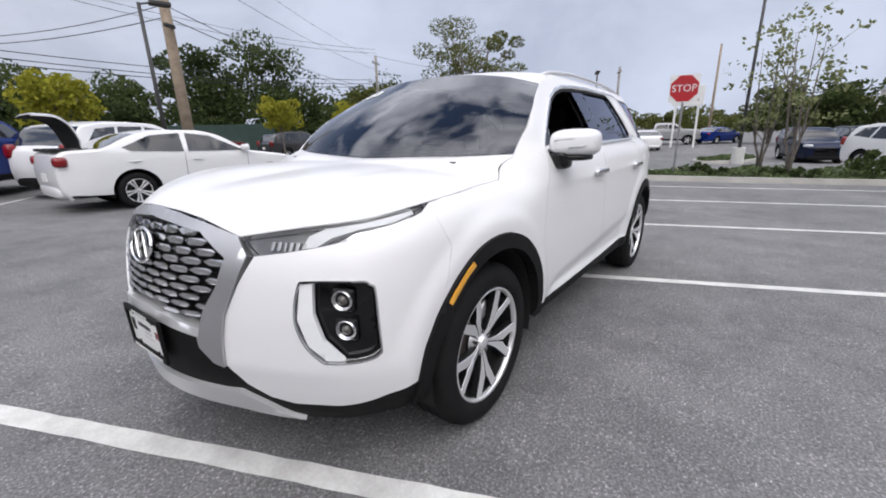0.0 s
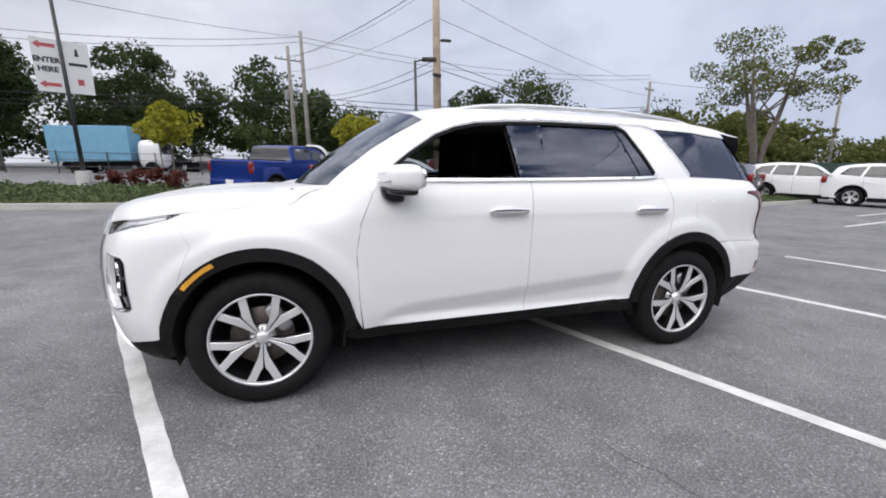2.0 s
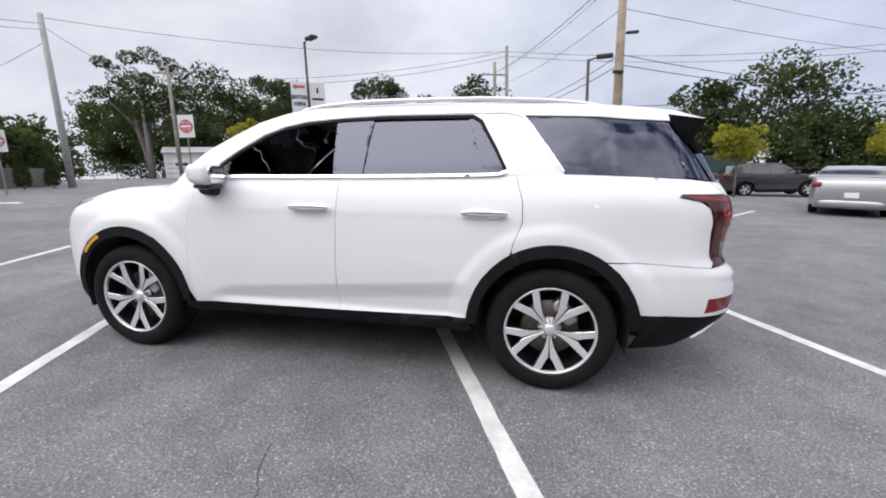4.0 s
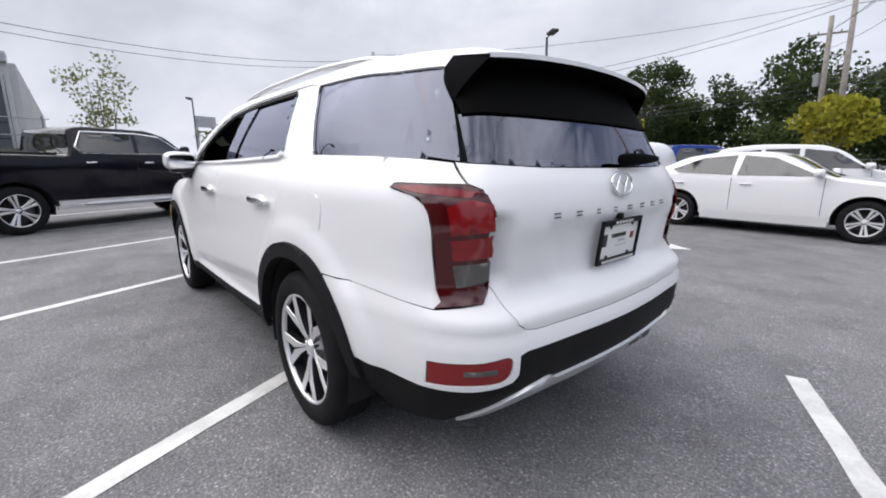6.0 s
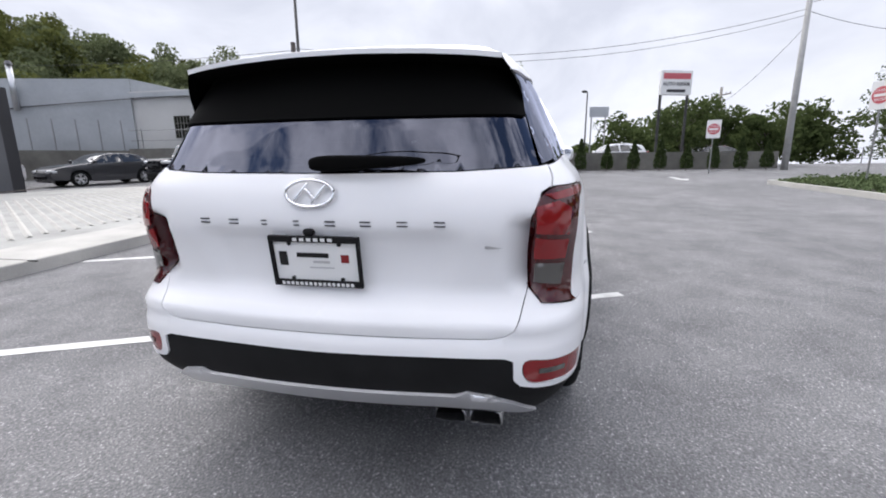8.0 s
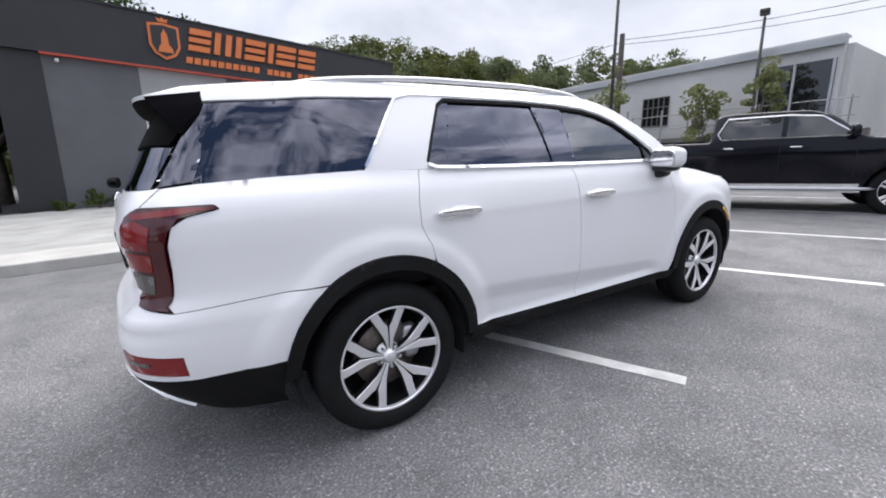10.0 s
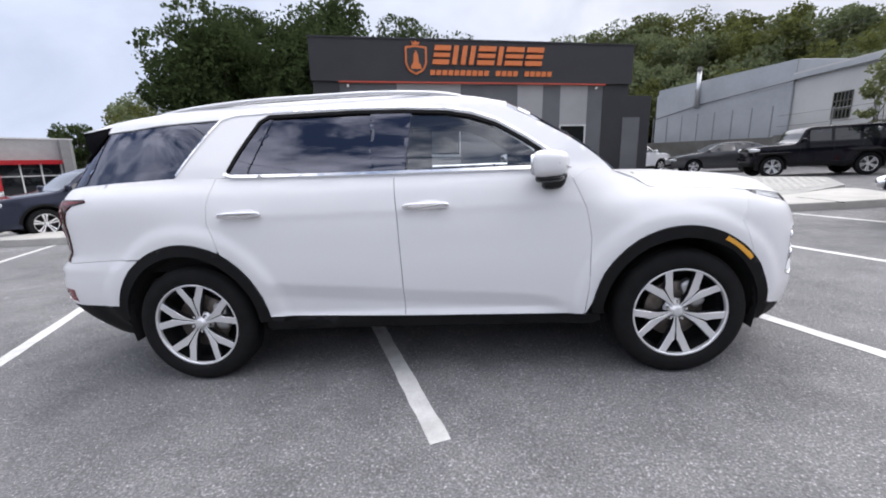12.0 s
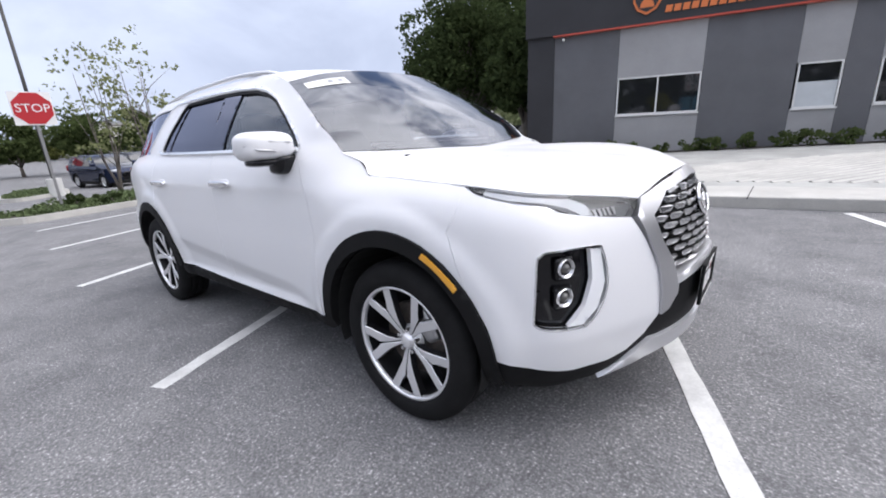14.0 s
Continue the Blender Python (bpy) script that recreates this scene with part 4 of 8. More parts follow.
# windscreen and roof
ws_lo = catmull([(1.27, 0, 1.175), (1.2692, 0.08, 1.1754), (1.245, 0.3, 1.181), (1.175, 0.6, 1.193), tuple(body(np.array([at("x", 1.065, 1.203)]), -0.002)[0])], 24)
ws_side = catmull(body(np.array(outline("x1.065,1.203 x0.985,1.285 x0.83,1.40 x0.665,1.50 x0.50,1.588")), -0.002), 20)
ws_hi = catmull([(0.56, 0, 1.672), (0.5594, 0.08, 1.6715), (0.55, 0.25, 1.666), (0.525, 0.5, 1.638), tuple(ws_side[-1])], 24)
ws_mid = catmull([ws_lo[0], (1.05, 0, 1.362), (0.80, 0, 1.533), ws_hi[0]], 20)
sheet("windscreen", coons(ws_lo, ws_hi, ws_mid, ws_side), SCREEN, car, "clear windscreen", flip=True, depth=0.0)
ws_grid = coons(ws_lo, ws_hi, ws_mid, ws_side)
sticker = ws_grid[15:18, 21:12:-1] * (1, -1, 1) + np.array((0.55, 0, 0.83)) * 0.003
sheet("windscreen_sticker", sticker, base_mat("sticker_film", (0.78, 0.78, 0.77), 0.55), car, "white windscreen sticker", flip=True, mirror=False, depth=0.0)
for c0, c1 in ((4, 5), (6, 7)):
    sheet("sticker_bar", sticker[1:2, c0:c1 + 1].repeat(2, 0) + np.array([[[-0.012, 0, 0.0085]], [[0.014, 0, -0.0067]]]) + np.array((0.55, 0, 0.83)) * 0.004, base_mat("sticker_ink", (0.35, 0.36, 0.38), 0.55), car, "grey sticker bar", flip=False, mirror=False, depth=0.0)
roof_side = catmull(body(np.array(outline("x0.50,1.588 x0.30,1.652 x0.1,1.682 x-0.2,1.70 x-0.6,1.708 x-1.0,1.706 x-1.4,1.692 x-1.8,1.665 x-2.06,1.64")), 0.0), 40)
roof_mid = catmull([ws_hi[0], (0.25, 0, 1.708), (-0.2, 0, 1.732), (-0.8, 0, 1.738), (-1.4, 0, 1.718), (-1.9, 0, 1.682), (-2.18, 0, 1.655)], 40)
roof_end = catmull([roof_mid[-1], (-2.1795, 0.08, 1.655), (-2.17, 0.3, 1.652), (-2.12, 0.52, 1.645), tuple(roof_side[-1])], 24)
sheet("roof", coons(ws_hi, roof_end, roof_mid, roof_side), WHITE, car, flip=True, depth=0.02)
# spoiler over the rear window
sp_a = roof_end
tip = np.array((-2.262, 0.585, 1.594))
sp_b = catmull([(-2.325, 0, 1.618), (-2.3245, 0.08, 1.6177), (-2.315, 0.3, 1.611), (-2.29, 0.48, 1.602), tuple(tip)], 24)
top_sp = coons(sp_a, sp_b, np.linspace(sp_a[0], sp_b[0], 6), np.linspace(sp_a[-1], sp_b[-1], 6))
sheet("spoiler", top_sp, WHITE, car, flip=True, depth=0.016)
und = coons(sp_b - (0, 0, 0.016), catmull([(-2.22, 0, 1.595), (-2.21, 0.3, 1.59), (-2.15, 0.48, 1.575), (-2.082, 0.625, 1.558)], 24),
            np.linspace(sp_b[0] - (0, 0, 0.016), (-2.22, 0, 1.595), 4), np.linspace(sp_b[-1] - (0, 0, 0.016), (-2.082, 0.625, 1.558), 4))
sheet("spoiler_lip", und, SPBLACK, car, "black underside", flip=True, depth=0.0)
pillar_edge = catmull(body(np.array(outline("x-2.066,1.575 r0.641,1.52 r0.662,1.44")), 0.0), 10)
under_edge = np.linspace(pillar_edge[0], tip - (0, 0, 0.014), 10)
upper_edge = np.linspace(sp_a[-1], tip, 10)
seam = upper_edge + (under_edge - upper_edge) * 0.3
side = np.stack([pillar_edge + (under_edge - pillar_edge) * k + np.array((0, 0.012, 0)) * math.sin(math.pi * k) * np.linspace(0, 1, 10)[:, None] for k in np.linspace(0, 1, 6)])
for sy in (1, -1):
    sheet("spoiler_fascia", np.stack([upper_edge, seam]) * (1, sy, 1), WHITE, car, flip=sy < 0, mirror=False, depth=0.0)
    sheet("spoiler_cheek", np.stack([seam, under_edge]) * (1, sy, 1), SIDEBK, car, "black side", flip=sy < 0, mirror=False, depth=0.0)
    sheet("spoiler_side", side * (1, sy, 1), SIDEBK, car, "black side", flip=sy > 0, mirror=False, depth=0.0)
for sy in (1, -1):
    # roof rail, door handles, mirror
    rail = [(0.29, 0.605, 1.645), (0.20, 0.615, 1.680), (0.0, 0.617, 1.706), (-0.4, 0.617, 1.724), (-0.9, 0.615, 1.724), (-1.35, 0.609, 1.706), (-1.6, 0.60, 1.682), (-1.76, 0.592, 1.648)]
    part("roof_rail", tube([(x, sy * y, z) for x, y, z in catmull(rail, 30)], 0.0145, 8), RAILSILVER, car, "silver rail", smooth=True)
    for hx, hz in ((0.024, 1.057), (-1.055, 1.05)):
        hy = body(np.array([at("x", hx, hz)]), 0.0)[0][1]
        ob = part("door_handle", superbox((hx, sy * (hy + 0.028), hz), (0.132, 0.012, 0.020), 3.2), CHROME, car, "chrome handle", smooth=True)
        part("handle_cup", superbox((hx + 0.02, sy * (hy - 0.004), hz - 0.006), (0.075, 0.010, 0.034), 2.6), WHITE, ob, smooth=True)
        for dx in (-0.1, 0.1):
            part("handle_foot", superbox((hx + dx, sy * (hy + 0.012), hz), (0.022, 0.018, 0.013), 3), CHROME, ob, smooth=True)
    mc = (0.705, sy * 1.028, 1.252)

    def mirror_warp(v, sy=sy):
        f = (v.x / 0.098 + 1) / 2
        return Vector((v.x - 0.25 * sy * v.y, v.y * (1.0 - 0.12 * f), v.z * (1.0 - 0.22 * f) + 0.04 * sy * v.y * 0.3))
    shell = part("mirror_shell", superbox(mc, (0.094, 0.124, 0.078), 3.4, 32, 20, mirror_warp), WHITE, car, smooth=True)
    part("mirror_base", superbox((mc[0] - 0.002, sy * 1.012, mc[2] - 0.076), (0.078, 0.106, 0.024), 3.0, warp=mirror_warp), GLOSSBK, shell, "gloss black underside", smooth=True)
    part("mirror_glass", superbox((mc[0] - 0.088, sy * 1.030, mc[2] - 0.002), (0.012, 0.106, 0.062), 4.0, warp=mirror_warp), CHROME, shell, "mirror glass", smooth=True)
    part("mirror_lamp", tube([(0.812, sy * 0.955, 1.262), (0.792, sy * 1.04, 1.272), (0.762, sy * 1.095, 1.272), (0.722, sy * 1.135, 1.256), (0.776, sy * 1.095, 1.234), (0.808, sy * 1.03, 1.228)], 0.0055, 6), SATIN, shell, "satin strip lamp", smooth=True)
    part("mirror_arm", superbox((0.735, sy * 0.955, 1.160), (0.062, 0.068, 0.050), 3.0, warp=lambda v: Vector((v.x + 0.35 * v.z, v.y, v.z))), GLOSSBK, shell, "gloss black arm", smooth=True)
# rear wiper, plate lamp, exhausts
part("rear_wiper", superbox((-2.456, -0.17, 1.254), (0.018, 0.195, 0.022), 3.4, warp=lambda v: Vector((v.x + 0.16 * v.y * v.y + 0.06 * max(0, -v.y), v.y, v.z * (1.0 + 2.0 * v.y) - 0.02 * v.y))), SPBLACK, car, "black wiper", smooth=True)
part("camera_pod", superbox((-2.474, 0.03, 1.03), (0.014, 0.02, 0.012), 3), BLACKPL, car, smooth=True)


def tip_ring(w, h, x):
    """A rounded four-cornered outline, wider below, across the car at x."""
    pts = []
    for i in range(20):
        a = 2 * math.pi * i / 20
        c, n = math.copysign(abs(math.cos(a)) ** 0.45, math.cos(a)), math.copysign(abs(math.sin(a)) ** 0.45, math.sin(a))
        pts.append((x, w * c * (1 - 0.12 * n), h * n))
    return pts


for ey in (-0.425, -0.555):
    bm = bmesh.new()
    rings = [[bm.verts.new(p) for p in tip_ring(*q)] for q in ((0.050, 0.024, 0.0), (0.052, 0.026, -0.16), (0.054, 0.029, -0.168), (0.060, 0.035, -0.160), (0.060, 0.035, 0.0))]
    for u, v in zip(rings, rings[1:]):
        for k in range(20):
            bm.faces.new((u[k], u[(k + 1) % 20], v[(k + 1) % 20], v[k]))
    bmesh.ops.recalc_face_normals(bm, faces=bm.faces[:])
    ob = part("exhaust_tip", bm, GRILLEMETAL, car, "chrome four-cornered tip", sharp=40)
    ob.matrix_basis = pose(-2.225, ey, 0.343)
    bm = bmesh.new()
    bm.faces.new([bm.verts.new(p) for p in tip_ring(0.051, 0.025, -0.06)])
    part("exhaust_bore", bm, DARKIN, ob)
# fuel flap: a shallow line on the left flank
ff = smooth_loop(outline("x-1.50,1.105 x-1.68,1.10 x-1.685,0.985 x-1.66,0.965 x-1.51,0.97 x-1.495,0.99"), 4)
skin("fuel_flap", ff, body, WHITE, car, res=0.02, lift=0.0025, depth=0.003)

# underbody, wheel wells and cabin
bm = bmesh.new()
box_bm(bm, (0.0, 0, 0.34), (4.3, 1.1, 0.24), 0.03)
box_bm(bm, (-0.0, 0, 0.335), (1.92, 1.6, 0.15), 0.02)
box_bm(bm, (-2.15, 0, 0.42), (0.35, 1.3, 0.2), 0.03)
part("underbody", bm, DARKIN, car, "black underbody")
for cx in (1.435, -1.45):
    for sy in (1, -1):
        bm = bmesh.new()
        ring_o = arch(cx, 0.385, 0.43, 0.435, -15, 195, 24)
        for (x1, z1), (x2, z2) in zip(ring_o, ring_o[1:]):
            bm.faces.new([bm.verts.new(p) for p in ((x1, sy * 0.955, z1), (x2, sy * 0.955, z2), (x2, sy * 0.5, z2), (x1, sy * 0.5, z1))])
        bm.faces.new([bm.verts.new((x, sy * 0.52, z)) for x, z in ring_o])
        part("wheel_well", bm, DARKIN, car)
bm = bmesh.new()
box_bm(bm, (-0.75, 0, 0.62), (3.1, 1.62, 0.04))
box_bm(bm, (-2.0, 0, 0.9), (0.04, 1.4, 0.6))
for sy in (1, -1):
    box_bm(bm, (-0.5, sy * 0.84, 0.95), (2.5, 0.05, 0.5))
part("cabin_trim", bm, DARKIN, car, "dark cabin lining")
part("headlining", box_bm(bmesh.new(), (-0.85, 0, 1.615), (2.3, 1.16, 0.03), 0.01), worn("grey_headlining", (0.25, 0.25, 0.25), 0.9), car)
part("dashboard", superbox((0.78, 0, 1.06), (0.24, 0.80, 0.125), 4), SEATCLOTH, car, "black dashboard", smooth=True)
part("dash_screen", box_bm(bmesh.new(), (0.58, 0.12, 1.17), (0.02, 0.62, 0.10), 0.005), GLOSSBK, car)
wheel_st = part("steering_wheel", tube([(0.03 * 0, 0.185 * math.cos(a), 0.185 * math.sin(a)) for a in (2 * math.pi * i / 28 for i in range(28))], 0.017, 8, True), SEATCLOTH, car, "black steering wheel", smooth=True)
wheel_st.matrix_basis = pose(0.42, 0.40, 1.06, 0, 24, 0)
part("wheel_hub", superbox((0, 0, 0), (0.03, 0.09, 0.06), 3), SEATCLOTH, wheel_st, smooth=True)
for y in (0.02, -0.02):
    part("wheel_spoke", tube([(0, 0, -0.02), (0, 0.18 * (1 if y > 0 else -1), 0.01)], 0.014, 6), SEATCLOTH, wheel_st, smooth=True)
for sx, ys in ((-0.22, (0.40, -0.40)), (-1.12, (0.42, -0.42))):
    for y in ys:
        st = part("car_seat", superbox((sx + 0.12, y, 0.78), (0.27, 0.25, 0.10), 3.5), SEATCLOTH, car, "black leather seat", smooth=True)
        part("seat_back", superbox((sx - 0.18, y, 1.05), (0.075, 0.24, 0.32), 3.5, warp=lambda v: Vector((v.x - 0.2 * v.z, v.y * (1 - 0.25 * max(0, v.z)), v.z))), SEATCLOTH, st, smooth=True)
        part("headrest", superbox((sx - 0.27, y, 1.42), (0.05, 0.13, 0.09), 3), SEATCLOTH, st, smooth=True)
part("inside_mirror", superbox((0.57, 0, 1.54), (0.02, 0.11, 0.035), 4), BLACKPL, car, smooth=True)
part("window_sticker", box_bm(bmesh.new(), (0.985, 0.56, 1.245), (0.004, 0.075, 0.06), 0, 0), base_mat("cream_paper", (0.75, 0.72, 0.52), 0.7), car, "small cream sticker")
for sy in (1, -1):
    part("wiper_blade", tube([(1.19, sy * 0.1 - 0.02, 1.193), (1.17, sy * 0.4, 1.200), (1.12, sy * 0.62, 1.206)], 0.009, 6), BLACKPL, car, smooth=True)
part("cowl", box_bm(bmesh.new(), (1.23, 0, 1.152), (0.1, 1.3, 0.03), 0.01), BLACKPL, car)


# wheels
def wheel_parts(parent, r_tyre, r_rim, width, face, pocket, style, brakes=True, lug=True, n=64):
    """A tyre and a spoked rim under parent; +y is its outer side."""
    w = width / 2
    prof = [(r_rim - 0.004, w - 0.02), (r_rim + 0.014, w - 0.004), (r_rim + 0.035, w), (r_rim + 0.065, w - 0.002), (r_tyre - 0.022, w - 0.012), (r_tyre - 0.007, w - 0.030), (r_tyre, w - 0.055)]
    for g in (0.045, 0.0, -0.045):
        prof += [(r_tyre, g + 0.008), (r_tyre - 0.007, g + 0.006), (r_tyre - 0.007, g - 0.006), (r_tyre, g - 0.008)]
    prof += [(r_tyre, -w + 0.055), (r_tyre - 0.012, -w + 0.02), (r_rim + 0.03, -w), (r_rim, -w + 0.02)]
    tyre = part("tyre", lathe(prof, n), RUBBER, parent, "black rubber tyre", smooth=True)
    rim = part("rim", lathe([(r_rim - 0.012, w - 0.034), (r_rim - 0.010, w - 0.018), (r_rim - 0.006, w - 0.013), (r_rim + 0.003, w - 0.012), (r_rim + 0.005, w - 0.02)], n), face, parent, "alloy rim", smooth=True)
    part("rim_barrel", lathe([(r_rim - 0.012, w - 0.034), (r_rim - 0.022, w - 0.08), (r_rim - 0.024, -w + 0.05), (0.08, -w + 0.06)], n), pocket, rim, smooth=True)
    k = r_rim / 0.262
    spokes = []
    for i in range(5):
        for d in (-1, 1):
            if style == "main":
                pts = [(0.030, d * 0.0022), (0.030, d * 0.0125), (0.062, d * 0.0165), (0.110, d * 0.030), (0.160, d * 0.053), (0.236, d * 0.091), (0.2465, d * 0.050), (0.186, d * 0.019), (0.168, d * 0.0055), (0.120, d * 0.0026)]
            else:
                pts = [(0.045, d * 0.002), (0.045, d * 0.03), (0.12, d * 0.038), (0.252, d * 0.066), (0.255, d * 0.016), (0.12, d * 0.006)]
            a0 = radians(90 + 72 * i)
            bm = bmesh.new()
            top, low = [], []
            for r, t in pts:
                y_out = w - 0.020 - 0.034 * (1 - r / 0.26) ** 1.5 - (0.006 if r < 0.05 else 0)
                x, z = (r * math.cos(a0) - t * math.sin(a0)) * k, (r * math.sin(a0) + t * math.cos(a0)) * k
                top.append(bm.verts.new((x, y_out, z)))
                cx, cz = (r * math.cos(a0) - t * 1.06 * math.sin(a0)) * k, (r * math.sin(a0) + t * 1.06 * math.cos(a0)) * k
                low.append(bm.verts.new((cx, y_out - 0.035, cz)))
            f = bm.faces.new(top if d < 0 else top[::-1])
            m = len(pts)
            sides = []
            for j in range(m):
                q = (top[j], low[j], low[(j + 1) % m], top[(j + 1) % m])
                sides.append(bm.faces.new(q if d < 0 else q[::-1]))
            bm.normal_update()
            if f.normal.y < 0:
                bmesh.ops.reverse_faces(bm, faces=bm.faces[:])
            for q in sides:
                q.material_index = 1
            f.material_index = 0
            bmesh.ops.bevel(bm, geom=[e for e in f.edges], offset=0.0022, segments=1, affect="EDGES")
            part("spoke", bm, [face, pocket], rim, sharp=30)
    hub = part("hub_cap", lathe([(0.001, w - 0.036), (0.024, w - 0.037), (0.030, w - 0.041), (0.033, w - 0.052), (0.058 * k, w - 0.066), (0.070 * k, w - 0.085)], 32), [face], rim, "centre cap", smooth=True)
    if lug:
        for i in range(5):
            a = radians(54 + 72 * i)
            part("wheel_nut", cyl_bm(bmesh.new(), (0.052 * k * math.cos(a), w - 0.08, 0.052 * k * math.sin(a)), (0.052 * k * math.cos(a), w - 0.046, 0.052 * k * math.sin(a)), 0.009, n=8), CHROME, rim)
    if brakes:
        part("brake_disc", lathe([(0.07, 0.02), (0.165, 0.02), (0.168, 0.015), (0.168, -0.005), (0.07, -0.005)], 40), BRAKE, parent, "brake disc", smooth=True)
        part("brake_caliper", superbox((-0.13, 0.02, 0.03), (0.045, 0.035, 0.09), 4), SATIN, parent, "grey caliper", smooth=True)
    return rim


first = None
for wx, wy in ((1.45, 1), (-1.45, 1), (1.45, -1), (-1.45, -1)):
    if first is None:
        wh = new("wheel")
        wh.parent = car
        wheel_parts(wh, 0.374, 0.262, 0.235, MACHINED, DARKALLOY, "main")
        first = wh
        made = wh
        made.matrix_basis = pose(wx, 0.858, 0.372, 0, 36, 0)
    else:
        made = copy_thing(first, pose(wx, wy * 0.858, 0.372, 0, 38 if wy > 0 else 33 if wx > 0 else 3, 0 if wy > 0 else 180))

# ---- the ground: the lot rises gently towards +x ----
def ground_z(x, y=0.0):
    return SLOPE * float(np.clip(x, -26, 34))


asphalt = base_mat("asphalt", (0.075, 0.075, 0.078), 0.86, 0, 0, 0.35)
_v = coords(asphalt)
_pat = noise_node(asphalt, _v, 0.35, 5, 0.6)
_mid = noise_node(asphalt, _v, 2.2, 6, 0.65)
_agg = noise_node(asphalt, _v, 85, 3, 0.7)
_c1 = ramp(asphalt, _pat, [(0.30, (0.135, 0.135, 0.138)), (0.52, (0.170, 0.170, 0.173)), (0.72, (0.205, 0.204, 0.206))])
_c2 = ramp(asphalt, _mid, [(0.30, (0.72, 0.72, 0.73)), (0.55, (1.0, 1.0, 1.0)), (0.75, (1.14, 1.14, 1.13))])
_c3 = ramp(asphalt, _agg, [(0.32, (0.55, 0.55, 0.56)), (0.52, (1.0, 1.0, 1.0)), (0.62, (1.45, 1.44, 1.42)), (0.72, (3.6, 3.5, 3.4))])
_vor = asphalt.node_tree.nodes.new("ShaderNodeTexVoronoi")
_vor.inputs["Scale"].default_value = 26
asphalt.node_tree.links.new(_v, _vor.inputs["Vector"])
_peb = ramp(asphalt, _vor.outputs["Distance"], [(0.0, (1, 1, 1)), (0.085, (1, 1, 1)), (0.11, (0, 0, 0))])
_sel = ramp(asphalt, noise_node(asphalt, _v, 9, 2), [(0.55, (0, 0, 0)), (0.62, (1, 1, 1))])
_a = mix(asphalt, 1.0, mix(asphalt, 1.0, _c1, _c2, "MULTIPLY"), _c3, "MULTIPLY")
setcol(asphalt, mix(asphalt, mix(asphalt, 1.0, _peb, _sel, "MULTIPLY"), _a, (0.26, 0.25, 0.235)))
bump(asphalt, _agg, 0.55, 0.006)

gx = [-900, -400, -150, -60, -40] + [-26 + 2 * i for i in range(31)] + [45, 70, 150, 400, 900]
gy = [-900, -400, -150, -60, -30, -20, -10, 0, 10, 20, 30, 60, 150, 400, 900]
_vs = [(x, y, ground_z(x)) for y in gy for x in gx]
_nx = len(gx)
_fs = [(j * _nx + i, j * _nx + i + 1, (j + 1) * _nx + i + 1, (j + 1) * _nx + i) for j in range(len(gy) - 1) for i in range(_nx - 1)]
tagged(raw("ground", _vs, _fs, asphalt), "worn grey asphalt car park with pale aggregate", "ground", kind="structure")

PAINT = worn("road_paint", (0.62, 0.62, 0.60), 0.7, 0.22, 5, 70, 0.25)
_v = coords(PAINT)
_wear = ramp(PAINT, noise_node(PAINT, _v, 55, 6, 0.75), [(0.24, (0.28, 0.28, 0.28)), (0.36, (1, 1, 1))])
_b = PAINT.node_tree.nodes["Principled BSDF"].inputs["Base Color"].links[0].from_socket
setcol(PAINT, mix(PAINT, 1.0, _b, _wear, "MULTIPLY"))


def lot(bm, name, mat, label, category, kind="structure", group=""):
    """Links a mesh that was laid out on the level, tipped onto the slope of the lot."""
    ob = part(name, bm, mat)
    ob.matrix_world = TILT
    return tagged(ob, label, category, group, kind)


def quad_bar(x0, y0, x1, y1, w, z=0.004, ragged=0.004):
    """A painted line from one point to another, with slightly uneven edges."""
    a, b = Vector((x0, y0)), Vector((x1, y1))
    d = (b - a)
    n = Vector((-d.y, d.x)).normalized() * w / 2
    k = max(2, int(d.length / 0.12))
    bm = bmesh.new()
    rows_ = []
    for i in range(k + 1):
        p = a + d * i / k
        l, r = p + n * (1 + random.uniform(-1, 1) * ragged / w * 2), p - n * (1 + random.uniform(-1, 1) * ragged / w * 2)
        rows_.append((bm.verts.new((l.x, l.y, z)), bm.verts.new((r.x, r.y, z))))
    for p, q in zip(rows_, rows_[1:]):
        bm.faces.new((p[0], p[1], q[1], q[0]))
    bmesh.ops.recalc_face_normals(bm, faces=bm.faces[:])
    if bm.faces[:][0].normal.z < 0:
        bmesh.ops.reverse_faces(bm, faces=bm.faces[:])
    return bm


for x0, sl in ((2.42, -0.426), (-0.58, -0.428), (-3.52, -0.42), (-6.46, -0.40), (5.2, -0.40), (8.15, -0.40), (11.1, -0.40), (-9.3, -0.40)):
    ye = -1.56 - 0.065 * x0 - 0.05
    lot(quad_bar(x0 + sl * ye, ye, x0 + sl * 4.75, 4.75, 0.105), "stall_line", PAINT, "worn white painted stall line on the asphalt", "road marking", group="stall lines")
for a in ((2.87, -8.66, 0.5, -11.9), (2.92, -8.55, 2.4, -10.5), (-3.1, -8.6, -5.4, -11.8), (-6.0, -8.6, -8.4, -11.8), (-16, -4.2, -11.5, -3.4), (-21, -6, -15, -5)):
    lot(quad_bar(*a, 0.10), "stall_line", PAINT, "worn white painted stall line on the asphalt", "road marking", group="stall lines")
bm = bmesh.new()
for pts in (((0.33, -4.92), (-0.47, -4.90), (-0.47, -5.06), (0.33, -5.10)), ((-0.40, -4.56), (-1.18, -4.97), (-0.46, -5.44))):
    bm.faces.new([bm.verts.new((x, y, 0.004)) for x, y in pts])
